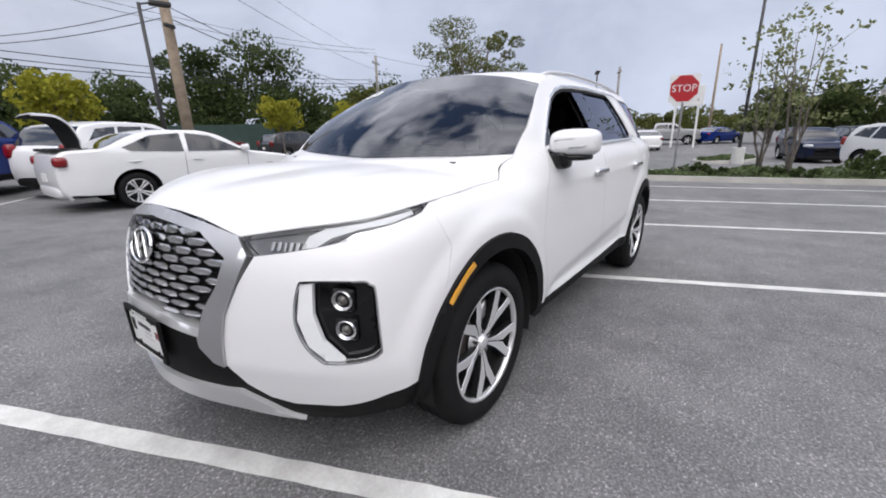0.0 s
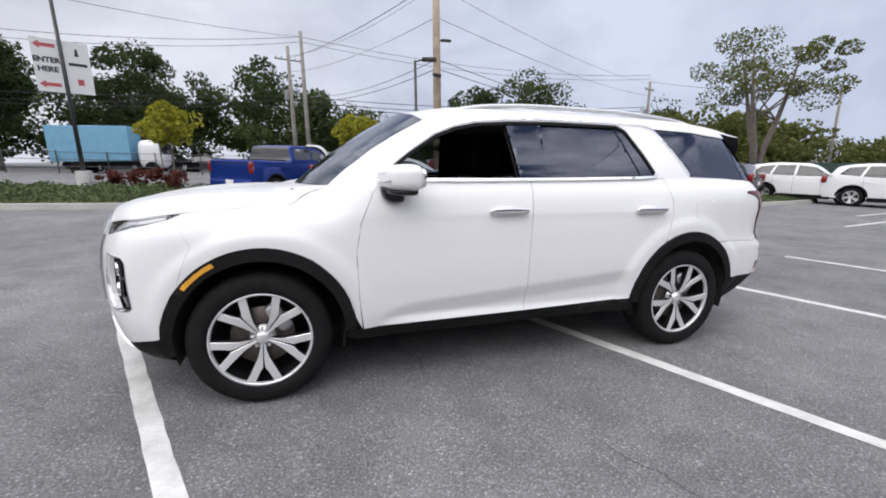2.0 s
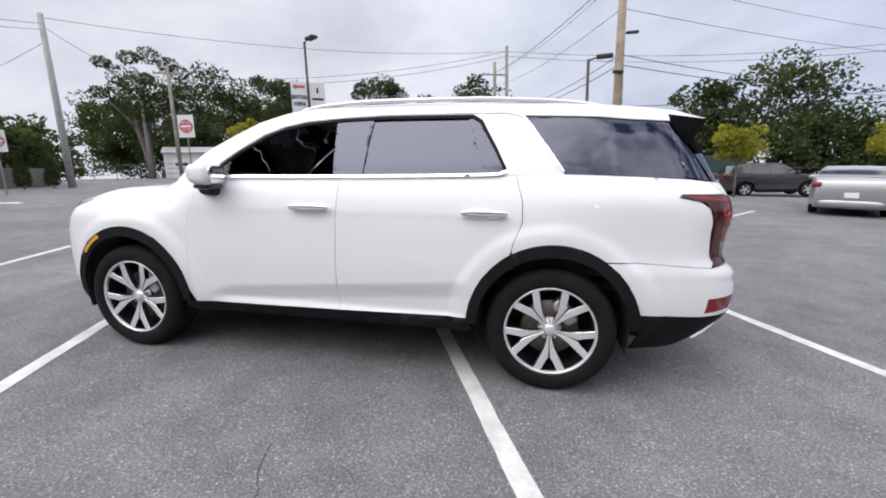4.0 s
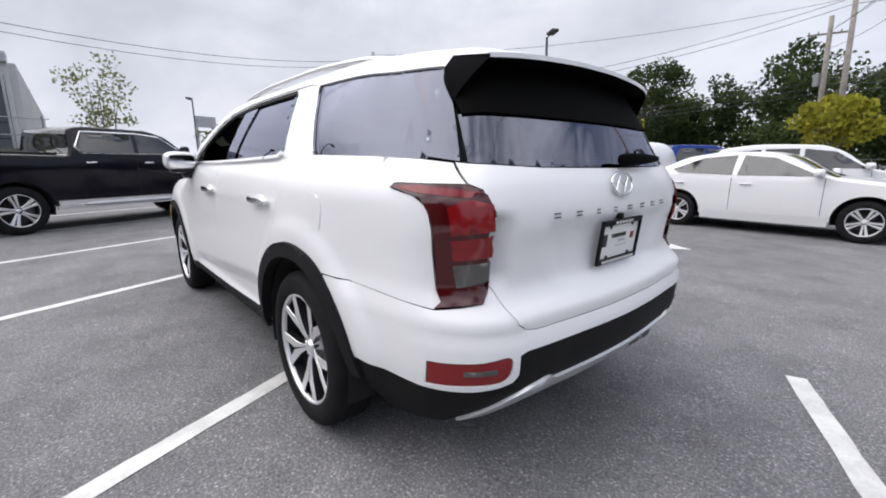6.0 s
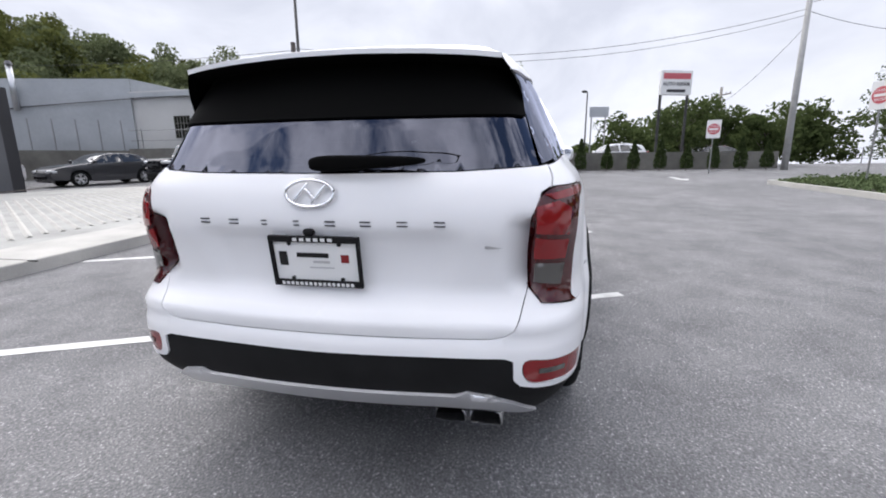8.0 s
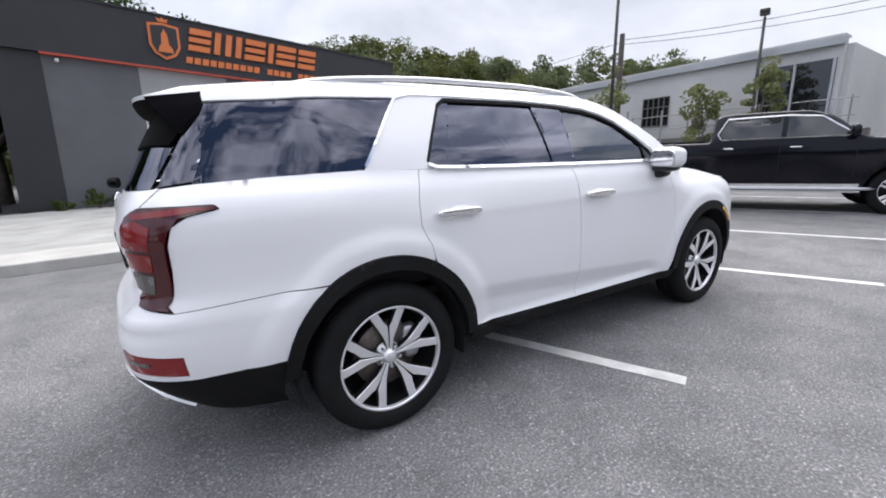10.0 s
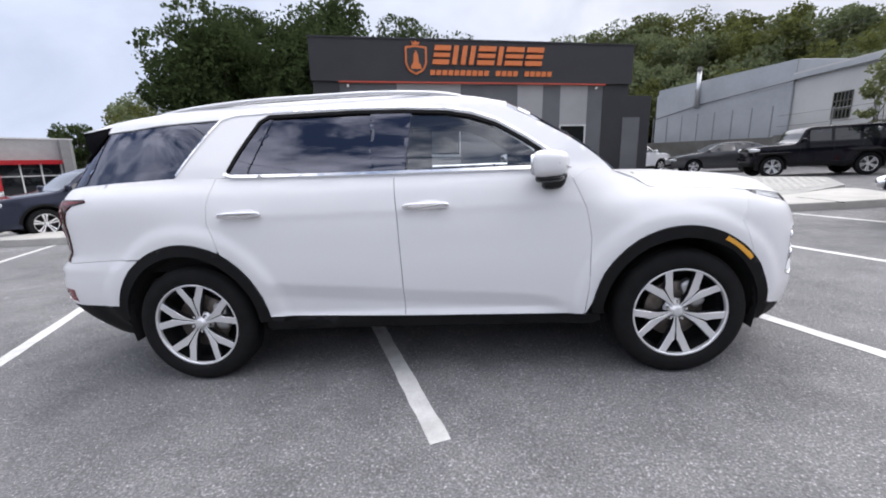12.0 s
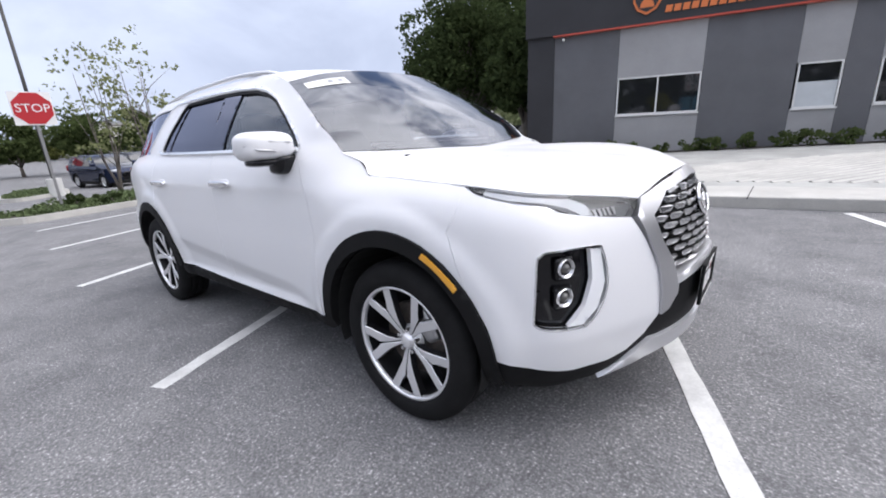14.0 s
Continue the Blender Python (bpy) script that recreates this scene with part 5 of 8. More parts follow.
lot(bm, "lane_arrow", PAINT, "white painted lane arrow on the asphalt", "road marking")
bm = bmesh.new()
for pts in (((17.6, -7.55), (16.2, -7.5), (16.2, -7.35), (17.6, -7.35)), ((16.25, -7.1), (15.3, -7.45), (16.2, -7.8))):
    bm.faces.new([bm.verts.new((x, y, 0.004)) for x, y in pts])
lot(bm, "lane_arrow", PAINT, "white painted lane arrow on the asphalt", "road marking")
# a hairline crack and oil stains beside the car
crackm = base_mat("crack", (0.02, 0.02, 0.02), 0.95)
bm = bmesh.new()
px_, py_ = -0.15, 1.75
rows_ = []
for i in range(26):
    w = 0.002 * (1 - i / 30)
    rows_.append((bm.verts.new((px_ - w, py_, 0.003)), bm.verts.new((px_ + w, py_, 0.003))))
    px_, py_ = px_ - 0.028 + random.uniform(-0.022, 0.022), py_ + 0.055
for p, q in zip(rows_, rows_[1:]):
    bm.faces.new((p[0], p[1], q[1], q[0]))
lot(bm, "crack", crackm, "thin dark crack in the asphalt", "crack")

# ---- kerbs, slab and planted islands ----
CONCRETE = worn("pale_concrete", (0.44, 0.43, 0.40), 0.85, 0.16, 1.6, 45, 0.2)
GROOVED = worn("grooved_concrete", (0.36, 0.36, 0.34), 0.88, 0.2, 1.2, 40, 0.2)
SOIL = worn("dark_mulch", (0.045, 0.035, 0.028), 0.95, 0.4, 6, 60, 0.6, dist=0.02)


def outline_prism(pts, z0, z1, bevel=0.0):
    bm = bmesh.new()
    lo = [bm.verts.new((x, y, z0)) for x, y in pts]
    hi = [bm.verts.new((x, y, z1)) for x, y in pts]
    n = len(pts)
    for i in range(n):
        bm.faces.new((lo[i], lo[(i + 1) % n], hi[(i + 1) % n], hi[i]))
    top = bm.faces.new(hi)
    bm.faces.new(lo[::-1])
    bmesh.ops.recalc_face_normals(bm, faces=bm.faces[:])
    if bevel:
        bmesh.ops.bevel(bm, geom=list(top.edges), offset=bevel, segments=2, affect="EDGES", profile=0.5)
    return bm


def kerb_ring(pts, w=0.16, h=0.15):
    """A kerb along a closed outline, with its inner edge."""
    P = np.array(pts, float)
    if area2(P) < 0:
        P = P[::-1]
    Q = shrink(P, w)
    bm = bmesh.new()
    n = len(P)
    o0, o1 = [bm.verts.new((*p, -0.05)) for p in P], [bm.verts.new((*(p + (q - p) * 0.12), h)) for p, q in zip(P, Q)]
    i1, i0 = [bm.verts.new((*q, h)) for q in Q], [bm.verts.new((*q, -0.05)) for q in Q]
    for i in range(n):
        j = (i + 1) % n
        for a, b in ((o0, o1), (o1, i1), (i1, i0)):
            bm.faces.new((a[i], a[j], b[j], b[i]))
    bmesh.ops.recalc_face_normals(bm, faces=bm.faces[:])
    return bm, Q


def leaf_mat(name, dark, light, trans=0.35):
    """Leaves: each clump its own shade, some light passing through."""
    m = bpy.data.materials.new(name)
    m.use_nodes = True
    n, l = m.node_tree.nodes, m.node_tree.links
    n.clear()
    o, d, t, x, g = (n.new("ShaderNode" + k) for k in ("OutputMaterial", "BsdfDiffuse", "BsdfTranslucent", "MixShader", "NewGeometry"))
    r = n.new("ShaderNodeValToRGB")
    r.color_ramp.elements[0].color, r.color_ramp.elements[1].color = (*dark, 1), (*light, 1)
    co, no = n.new("ShaderNodeTexCoord"), n.new("ShaderNodeTexNoise")
    no.inputs["Scale"].default_value = 0.45
    ad = n.new("ShaderNodeMath")
    ad.operation = "MULTIPLY_ADD"
    ad.inputs[1].default_value = 0.55
    mu = n.new("ShaderNodeMath")
    mu.operation = "MULTIPLY"
    mu.inputs[1].default_value = 0.55
    l.new(co.outputs["Object"], no.inputs["Vector"])
    l.new(no.outputs["Fac"], mu.inputs[0])
    l.new(g.outputs["Random Per Island"], ad.inputs[0])
    l.new(mu.outputs["Value"], ad.inputs[2])
    l.new(ad.outputs["Value"], r.inputs["Fac"])
    l.new(r.outputs["Color"], d.inputs["Color"])
    l.new(r.outputs["Color"], t.inputs["Color"])
    x.inputs["Fac"].default_value = trans
    l.new(d.outputs["BSDF"], x.inputs[1])
    l.new(t.outputs["BSDF"], x.inputs[2])
    l.new(x.outputs["Shader"], o.inputs["Surface"])
    return m


LEAF_DARK = leaf_mat("dark_leaves", (0.028, 0.042, 0.019), (0.078, 0.104, 0.042))
LEAF_MID = leaf_mat("green_leaves", (0.042, 0.062, 0.024), (0.112, 0.142, 0.055))
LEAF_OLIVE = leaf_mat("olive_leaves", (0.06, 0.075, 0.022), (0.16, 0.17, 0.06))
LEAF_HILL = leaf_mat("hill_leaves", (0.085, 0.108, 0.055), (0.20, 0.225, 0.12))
LEAF_YELLOW = leaf_mat("yellow_leaves", (0.16, 0.17, 0.02), (0.42, 0.40, 0.06))
LEAF_PALE = leaf_mat("pale_leaves", (0.10, 0.12, 0.05), (0.30, 0.32, 0.16))
LEAF_RED = leaf_mat("red_brown_leaves", (0.06, 0.02, 0.02), (0.18, 0.07, 0.055))
LEAF_JUNI = leaf_mat("juniper", (0.05, 0.075, 0.035), (0.15, 0.19, 0.09), 0.15)
BARK = worn("grey_bark", (0.16, 0.14, 0.12), 0.9, 0.35, 6, 40, 0.5, dist=0.02)
rng = np.random.default_rng(7)


def leaf_quads(centres, size, flat=0.0):
    """Small leaf faces at the given places, turned at random; verts and faces."""
    n = len(centres)
    a = rng.normal(size=(n, 3))
    a[:, 2] *= 1 - flat
    a /= np.linalg.norm(a, axis=1, keepdims=True)
    b = np.cross(a, rng.normal(size=(n, 3)))
    b /= np.maximum(np.linalg.norm(b, axis=1, keepdims=True), 1e-6)
    s = (size * rng.uniform(0.6, 1.3, n))[:, None]
    V = np.stack([centres - a * s, centres + b * s * 0.62, centres + a * s, centres - b * s * 0.62], 1).reshape(-1, 3)
    return V, np.arange(4 * n).reshape(n, 4)


def lumps(c, r, k, n, spread=0.34, low=-0.7):
    """Places of leaves, gathered in k clumps over a rounded crown."""
    u = rng.normal(size=(k, 3))
    u /= np.linalg.norm(u, axis=1, keepdims=True)
    u[:, 2] = np.clip(u[:, 2], low, 1)
    hub = np.array(c) + u * np.array(r) * rng.uniform(0.45, 1.0, (k, 1))
    per = n // k
    rad = spread * min(r) * rng.uniform(0.6, 1.25, (k, 1, 1))
    q = rng.normal(size=(k, per, 3))
    q /= np.maximum(np.linalg.norm(q, axis=2, keepdims=True), 1e-6)
    q *= rng.uniform(0.35, 1.0, (k, per, 1)) ** 0.5
    return hub, (hub[:, None] + q * rad * np.array([1.15, 1.15, 0.8])).reshape(-1, 3)


def tree(x, y, h, r, leaf, label, name="tree", trunk=0.16, clear=0.35, k=26, n=2600, size=0.16, lean=0.0, spread=0.34, stems=1, rz=1.0, z0=None):
    """A tapered trunk with limbs that reach the clumps of its crown."""
    g = ground_z(x) if z0 is None else z0
    t = empty(name, label, "tree", (x, y, g))
    cz = h * (clear + (1 - clear) * 0.52)
    hub, P = lumps((lean * h, 0, cz), (r, r, h * (1 - clear) * 0.5 * rz), k, n, spread)
    bm = bmesh.new()
    tops = []
    for s in range(stems):
        ox, oy = (0, 0) if stems == 1 else (0.18 * r * math.cos(s * 2.4), 0.18 * r * math.sin(s * 2.4))
        pts = [(0, 0, -0.1), (ox * 0.4 + lean * h * 0.2, oy * 0.4, h * clear * 0.6), (ox + lean * h * 0.5, oy, h * clear), (ox * 1.6 + lean * h, oy * 1.6, h * (clear + 0.35 * (1 - clear))), (ox * 2 + lean * h * 1.1, oy * 2, h * 0.82)]
        tube(pts, [trunk * 1.15, trunk, trunk * 0.85, trunk * 0.5, trunk * 0.15], 8, bm=bm)
        tops += pts[2:4]
    for i in range(min(k, 14)):
        a = Vector(tops[i % len(tops)])
        b = Vector(hub[i])
        m = (a + b) / 2 + Vector((0, 0, 0.06 * h * random.uniform(-0.4, 0.8)))
        tube([a, m, b], [trunk * 0.38, trunk * 0.25, trunk * 0.08], 5, bm=bm)
    part("trunk", bm, BARK, t, "grey bark", smooth=True)
    V, F = leaf_quads(P, size)
    raw("crown", V, F, leaf, t)
    return t


def woods(name, spots, leaf, label, size=0.20, per=3600):
    """Far woods as one mass: (x, y, base, height, radius) for each crown."""
    VV, FF, o = [], [], 0
    for x, y, b, h, r in spots:
        _, P = lumps((x, y, b + h * 0.52), (r, r, h * 0.46), 26, per, 0.42, -1.0)
        V, F = leaf_quads(P, size)
        VV.append(V)
        FF.append(F + o)
        o += len(V)
    ob = raw(name, np.concatenate(VV), np.concatenate(FF), leaf)
    return tagged(ob, label, "woods", kind="stuff")


def ground_cover(name, pts, z, leaf, n, size, label, hgt=0.22, mounds=14):
    """Low planting inside an outline: leaves gathered on uneven mounds."""
    P = np.array(pts, float)
    lo, hi = P.min(0), P.max(0)
    q = rng.uniform(lo, hi, (n * 3, 2))
    q = q[inside(q, P)][:n]
    m = rng.uniform(lo, hi, (mounds * 3, 2))
    m = m[inside(m, P)][:mounds]
    d = np.sqrt(((q[:, None] - m[None]) ** 2).sum(2)).min(1) if len(m) else np.zeros(len(q))
    top = hgt * np.exp(-(d / 0.55) ** 2) + 0.04
    C = np.concatenate([q, (z + top * rng.uniform(0.15, 1.0, len(q)))[:, None]], 1)
    V, F = leaf_quads(C, size)
    ob = raw(name, V, F, leaf)
    ob.matrix_world = TILT
    return tagged(ob, label, "planting", kind="stuff")


def island(pts, label, n=4200, hgt=0.24, leaf=None, mounds=16):
    bm, inner = kerb_ring(pts)
    lot(bm, "kerb", CONCRETE, "pale concrete kerb round a planted island", "kerb")
    bm = bmesh.new()
    bm.faces.new([bm.verts.new((x, y, 0.11)) for x, y in inner])
    lot(bm, "planting_bed", SOIL, "dark mulch bed inside a concrete kerb", "planting bed")
    ground_cover("ground_cover", inner, 0.10, leaf or LEAF_JUNI, n, 0.055, label, hgt, mounds)


south = smooth_loop([(13.6, -9.75), (12.6, -9.35), (9.5, -9.3), (6.0, -9.25), (5.0, -9.7), (4.3, -11.2), (4.3, -13.6), (5.2, -15.2), (9.5, -17.2), (14.6, -17.0), (15.6, -14.0)], 5)
island(south, "low spreading juniper and groundcover in a kerbed island", 15000, 0.28, mounds=40)
west = smooth_loop([(-10.95, -1.15), (-10.85, -0.5), (-11.6, 2.0), (-12.6, 4.6), (-13.4, 6.0), (-15.6, 6.3), (-16.0, 4.0), (-15.0, 0.5), (-13.0, -1.3), (-11.6, -1.6)], 5)
island(west, "low groundcover with small round shrubs in a kerbed island", 6000, 0.2)
swest = smooth_loop([(-10.6, -8.3), (-11.2, -7.6), (-14.0, -7.7), (-19.5, -8.8), (-20.0, -9.8), (-15.0, -10.0), (-11.3, -9.3)], 5)
island(swest, "low green groundcover in a kerbed island", 4500, 0.16)
far_w = smooth_loop([(-20.5, 0.2), (-21.0, -0.6), (-24.0, -0.4), (-27.5, 0.6), (-27.0, 2.0), (-23.0, 1.8)], 5)
island(far_w, "low groundcover in a kerbed island", 2500, 0.14)
# the pavement north of the stalls
slab = smooth_loop([(-9.4, 4.55), (-6.0, 4.72), (0.0, 4.80), (5.0, 4.95), (7.6, 5.02), (8.6, 5.3), (9.1, 6.0), (9.3, 7.4), (7.0, 6.3), (5.0, 6.0), (0.0, 5.85), (-6.0, 5.75), (-9.3, 5.6), (-9.9, 5.1)], 4)
lot(outline_prism(slab, -0.05, 0.155, 0.02), "pavement", CONCRETE, "pale concrete kerb and walk beside the stalls", "pavement")
for i in range(7):
    x0 = -7.5 + 2.45 * i
    lot(box_bm(bmesh.new(), (x0, 5.26 + 0.02 * x0, 0.151), (0.012, 1.16, 0.014)), "kerb_joint", crackm, "dark joint across the concrete kerb", "joint", group="kerb joints")
# grooved apron up to the building: long ribs
apron = [(-6.6, 5.70), (0.0, 5.80), (5.0, 5.95), (7.0, 6.25), (10.2, 8.4), (12.0, 11.2), (9.0, 15.8), (5.5, 17.0), (0.0, 15.6), (-6.4, 14.0)]
ap = outline_prism(apron, -0.05, 0.13)
lot(ap, "apron", GROOVED, "grey ribbed concrete apron before the building", "pavement")
bm = bmesh.new()
_dir = np.array([0.52, 0.854])
_nrm = np.array([0.854, -0.52])
_poly = np.array([(-1.0, 6.45), (5.0, 6.6), (7.0, 6.9), (10.0, 8.5), (11.6, 11.1), (9.6, 14.0), (5.2, 13.4), (1.6, 10.2)])
for i in range(-46, 60):
    o = _nrm * (0.20 * i) + np.array([3.5, 9.0])
    ts = np.linspace(-14, 14, 281)
    L = o[None] + ts[:, None] * _dir[None]
    ok = inside(L, _poly)
    if ok.sum() < 4:
        continue
    a, b = L[ok][0], L[ok][-1]
    n = _nrm * 0.045
    q = [bm.verts.new((*p, z)) for p, z in ((a - n, 0.131), (b - n, 0.131), (b, 0.152), (a, 0.152), (a + n, 0.131), (b + n, 0.131))]
    bm.faces.new((q[0], q[1], q[2], q[3]))
    bm.faces.new((q[3], q[2], q[5], q[4]))
bmesh.ops.recalc_face_normals(bm, faces=bm.faces[:])
lot(bm, "apron_rib", CONCRETE, "pale raised ribs of the concrete apron", "pavement", "stuff")

# ---- the dealership building ----
FA_A = 13.0
FO = Vector((-1.8, 15.47, 0))
FM = pose(FO.x, FO.y, 0.0, 0, 0, FA_A)
CHAR = worn("charcoal_panel", (0.022, 0.022, 0.026), 0.6, 0.2, 0.8, 25, 0.06)
MIDG = worn("mid_grey_render", (0.115, 0.117, 0.127), 0.8, 0.12, 0.7, 30, 0.15)
LIGHTG = worn("light_grey_render", (0.31, 0.31, 0.315), 0.8, 0.1, 0.7, 30, 0.15)
ORANGE = base_mat("orange_letter", (0.62, 0.17, 0.045), 0.45)
REDLINE = base_mat("red_line", (0.40, 0.06, 0.035), 0.5)
WINFRAME = base_mat("white_window_frame", (0.66, 0.66, 0.65), 0.4)
PANE = base_mat("dark_window", (0.012, 0.013, 0.015), 0.05, 0, 0.6)
SHADE_BLIND = worn("white_blind", (0.50, 0.53, 0.55), 0.7, 0.05)
hall = empty("dealership_building", "flat-roofed charcoal and grey rendered showroom with orange sign", "building", (FO.x, FO.y, 0), FA_A)


def fbox(name, u0, u1, z0, z1, d0, d1, mat, label="", parent=None, bevel=0.0):
    """A block on the front: u along it, z up, d out from it (towards -y)."""
    bm = box_bm(bmesh.new(), ((u0 + u1) / 2, -(d0 + d1) / 2, (z0 + z1) / 2), (u1 - u0, abs(d1 - d0), z1 - z0), bevel)
    return part(name, bm, mat, parent or hall, label)


B0 = -0.3
fbox("core_wall", -4.40, 9.70, B0, 6.05, -9.0, -0.25, CHAR)
fbox("fascia", -4.52, 9.82, 4.56, 6.22, -9.1, 0.16, CHAR, "charcoal fascia")
fbox("roof_cap", -4.56, 9.86, 6.20, 6.26, -9.15, 0.20, CHAR)
fbox("end_wall", -4.46, -3.40, B0, 4.56, -0.3, 0.03, CHAR, "charcoal")
fbox("end_wall", 8.50, 9.76, B0, 4.56, -0.3, 0.03, CHAR, "charcoal")
wins = ((-1.0, 1.74, 1.47, 2.81), (4.42, 5.55, 1.40, 2.80), (6.42, 7.72, 1.43, 2.78))
for u0, u1, m, lab in ((-3.40, -1.02, MIDG, "mid grey render"), (1.76, 4.36, MIDG, "mid grey render"), (5.57, 6.40, MIDG, "mid grey render"), (7.74, 8.50, MIDG, "mid grey render")):
    fbox("wall_panel", u0 + 0.004, u1 - 0.004, B0, 4.50, -0.3, 0.0, m, lab)
for (u0, u1, z0, z1) in wins:
    a, b = u0 - 0.02 + 0.004, u1 + 0.02 - 0.004
    if u0 > 4 and u0 < 5:
        a = 4.364
    fbox("wall_panel", a, b, B0, z0, -0.3, -0.008, LIGHTG, "light grey render")
    fbox("wall_panel", a, b, z1, 4.50, -0.3, -0.008, LIGHTG, "light grey render")
    wd = new("window")
    wd.parent = hall
    tagged(wd, "dark window in a white frame")
    bm = bmesh.new()
    for c, s in ((((u0 + u1) / 2, 0.035, z0 + 0.025), (u1 - u0, 0.07, 0.05)), (((u0 + u1) / 2, 0.035, z1 - 0.025), (u1 - u0, 0.07, 0.05)), ((u0 + 0.025, 0.035, (z0 + z1) / 2), (0.05, 0.07, z1 - z0)), ((u1 - 0.025, 0.035, (z0 + z1) / 2), (0.05, 0.07, z1 - z0))):
        box_bm(bm, c, s)
    if u1 - u0 > 2:
        box_bm(bm, ((u0 + u1) / 2, 0.035, (z0 + z1) / 2), (0.05, 0.07, z1 - z0))
    part("window_frame", bm, WINFRAME, wd)
    mids = [u0, (u0 + u1) / 2, u1] if u1 - u0 > 2 else [u0, u1]
    for p, q in zip(mids, mids[1:]):
        part("pane", box_bm(bmesh.new(), ((p + q) / 2, 0.06, (z0 + z1) / 2), (q - p - 0.04, 0.012, z1 - z0 - 0.04)), PANE, wd)
    if 4 < u0 < 5:
        part("blind", box_bm(bmesh.new(), ((u0 + u1) / 2, 0.048, z0 + 0.42), (u1 - u0 - 0.11, 0.006, 0.78)), SHADE_BLIND, wd, "pale lowered blind")
    fbox("window_sill", u0 - 0.03, u1 + 0.03, z0 - 0.05, z0, -0.01, 0.05, WINFRAME, "", wd)
fbox("accent_line", -3.42, 8.52, 4.50, 4.56, -0.02, 0.175, REDLINE, "thin orange-red line")
fbox("annex_wall", 9.74, 11.03, B0, 4.09, -6.0, -0.05, CHAR, "charcoal side block")
fbox("annex_door", 9.55, 10.44, B0, 3.10, -0.06, 0.045, MIDG, "grey steel door")
for u in (-3.05, 8.1):
    c = fbox("security_camera", u - 0.05, u + 0.05, 4.33, 4.43, 0.0, 0.14, WINFRAME, "small white dome camera", None, 0.03)
# the sign: a shield and six slanted blocks over a row of small ones, all plain shapes
sign = new("sign")
sign.parent = hall
tagged(sign, "orange shield and slanted block sign")


def prism_on(name, pts, d0, d1, mat, parent, label=""):
    bm = bmesh.new()
    a = [bm.verts.new((u, -d1, z)) for u, z in pts]
    b = [bm.verts.new((u, -d0, z)) for u, z in pts]
    bm.faces.new(a)
    n = len(pts)
    for i in range(n):
        bm.faces.new((a[i], b[i], b[(i + 1) % n], a[(i + 1) % n]))
    bmesh.ops.recalc_face_normals(bm, faces=bm.faces[:])
    return part(name, bm, mat, parent, label)


shield = [(-0.64, 5.92), (-0.2, 5.98), (0.27, 5.92), (0.27, 5.25), (0.12, 4.98), (-0.19, 4.82), (-0.5, 4.98), (-0.64, 5.25)]
prism_on("shield_edge", shield, 0.16, 0.22, ORANGE, sign, "orange shield")
prism_on("shield_field", [(-0.19 + (u + 0.19) * 0.84, 5.42 + (z - 5.42) * 0.86) for u, z in shield], 0.2, 0.235, CHAR, sign)
prism_on("shield_figure", [(-0.42, 5.05), (0.05, 5.05), (0.0, 5.22), (-0.08, 5.30), (-0.10, 5.6), (-0.19, 5.78), (-0.28, 5.6), (-0.30, 5.30), (-0.37, 5.22)], 0.22, 0.25, ORANGE, sign)
prism_on("shield_crown", [(-0.32, 6.0), (-0.06, 6.0), (-0.02, 6.13), (-0.12, 6.08), (-0.19, 6.16), (-0.26, 6.08), (-0.36, 6.13)], 0.16, 0.22, ORANGE, sign)
u = 0.50
for w in (0.80, 1.05, 0.86, 0.30, 0.90, 0.86):
    sl = 0.13
    for z0, z1 in ((5.25, 5.44), (5.54, 5.70), (5.80, 6.0)):
        k0, k1 = sl * (z0 - 5.25) / 0.75, sl * (z1 - 5.25) / 0.75
        if w < 0.4 or (w > 1.0):
            continue
        prism_on("sign_block", [(u + k0, z0), (u + w - 0.10 + k0, z0), (u + w - 0.10 + k1, z1), (u + k1, z1)], 0.16, 0.25, ORANGE, sign)
    if w < 0.4 or w > 1.0:
        for uu, ww in ((u, 0.2), (u + 0.38, 0.2), (u + 0.74, 0.2)) if w > 1 else ((u, 0.2),):
            prism_on("sign_block", [(uu, 5.25), (uu + ww, 5.25), (uu + ww + sl, 6.0), (uu + sl, 6.0)], 0.16, 0.25, ORANGE, sign)
    u += w + 0.035
u = 0.40
for i in range(21):
    w = 0.20
    if i not in (10,) and i != 15:
        prism_on("sign_small_block", [(u, 4.82), (u + w, 4.82), (u + w + 0.03, 5.03), (u + 0.03, 5.03)], 0.16, 0.2, ORANGE, sign)
    u += 0.262
bed = [(-4.2, 14.5), (8.9, 17.35), (8.7, 16.85), (-4.0, 13.9)]
bm = bmesh.new()
bm.faces.new([bm.verts.new((x, y, 0.16)) for x, y in bed])
lot(bm, "planting_bed", SOIL, "dark mulch bed along the building", "planting bed")


def shrub(x, y, r, h, leaf, label, n=700, size=0.06, z=None, name="shrub"):
    g = ground_z(x) + 0.1 if z is None else z
    t = empty(name, label, "shrub", (x, y, g))
    _, P = lumps((0, 0, h * 0.5), (r, r, h * 0.5), 12, n, 0.5, -0.9)
    V, F = leaf_quads(P, size)
    raw("foliage", V, F, leaf, t)
    bm = bmesh.new()
    for i in range(5):
        a = i * 1.26
        tube([(0, 0, 0), (r * 0.4 * math.cos(a), r * 0.4 * math.sin(a), h * 0.6)], [0.02, 0.008], 5, bm=bm)
    part("stem", bm, BARK, t)
    return t


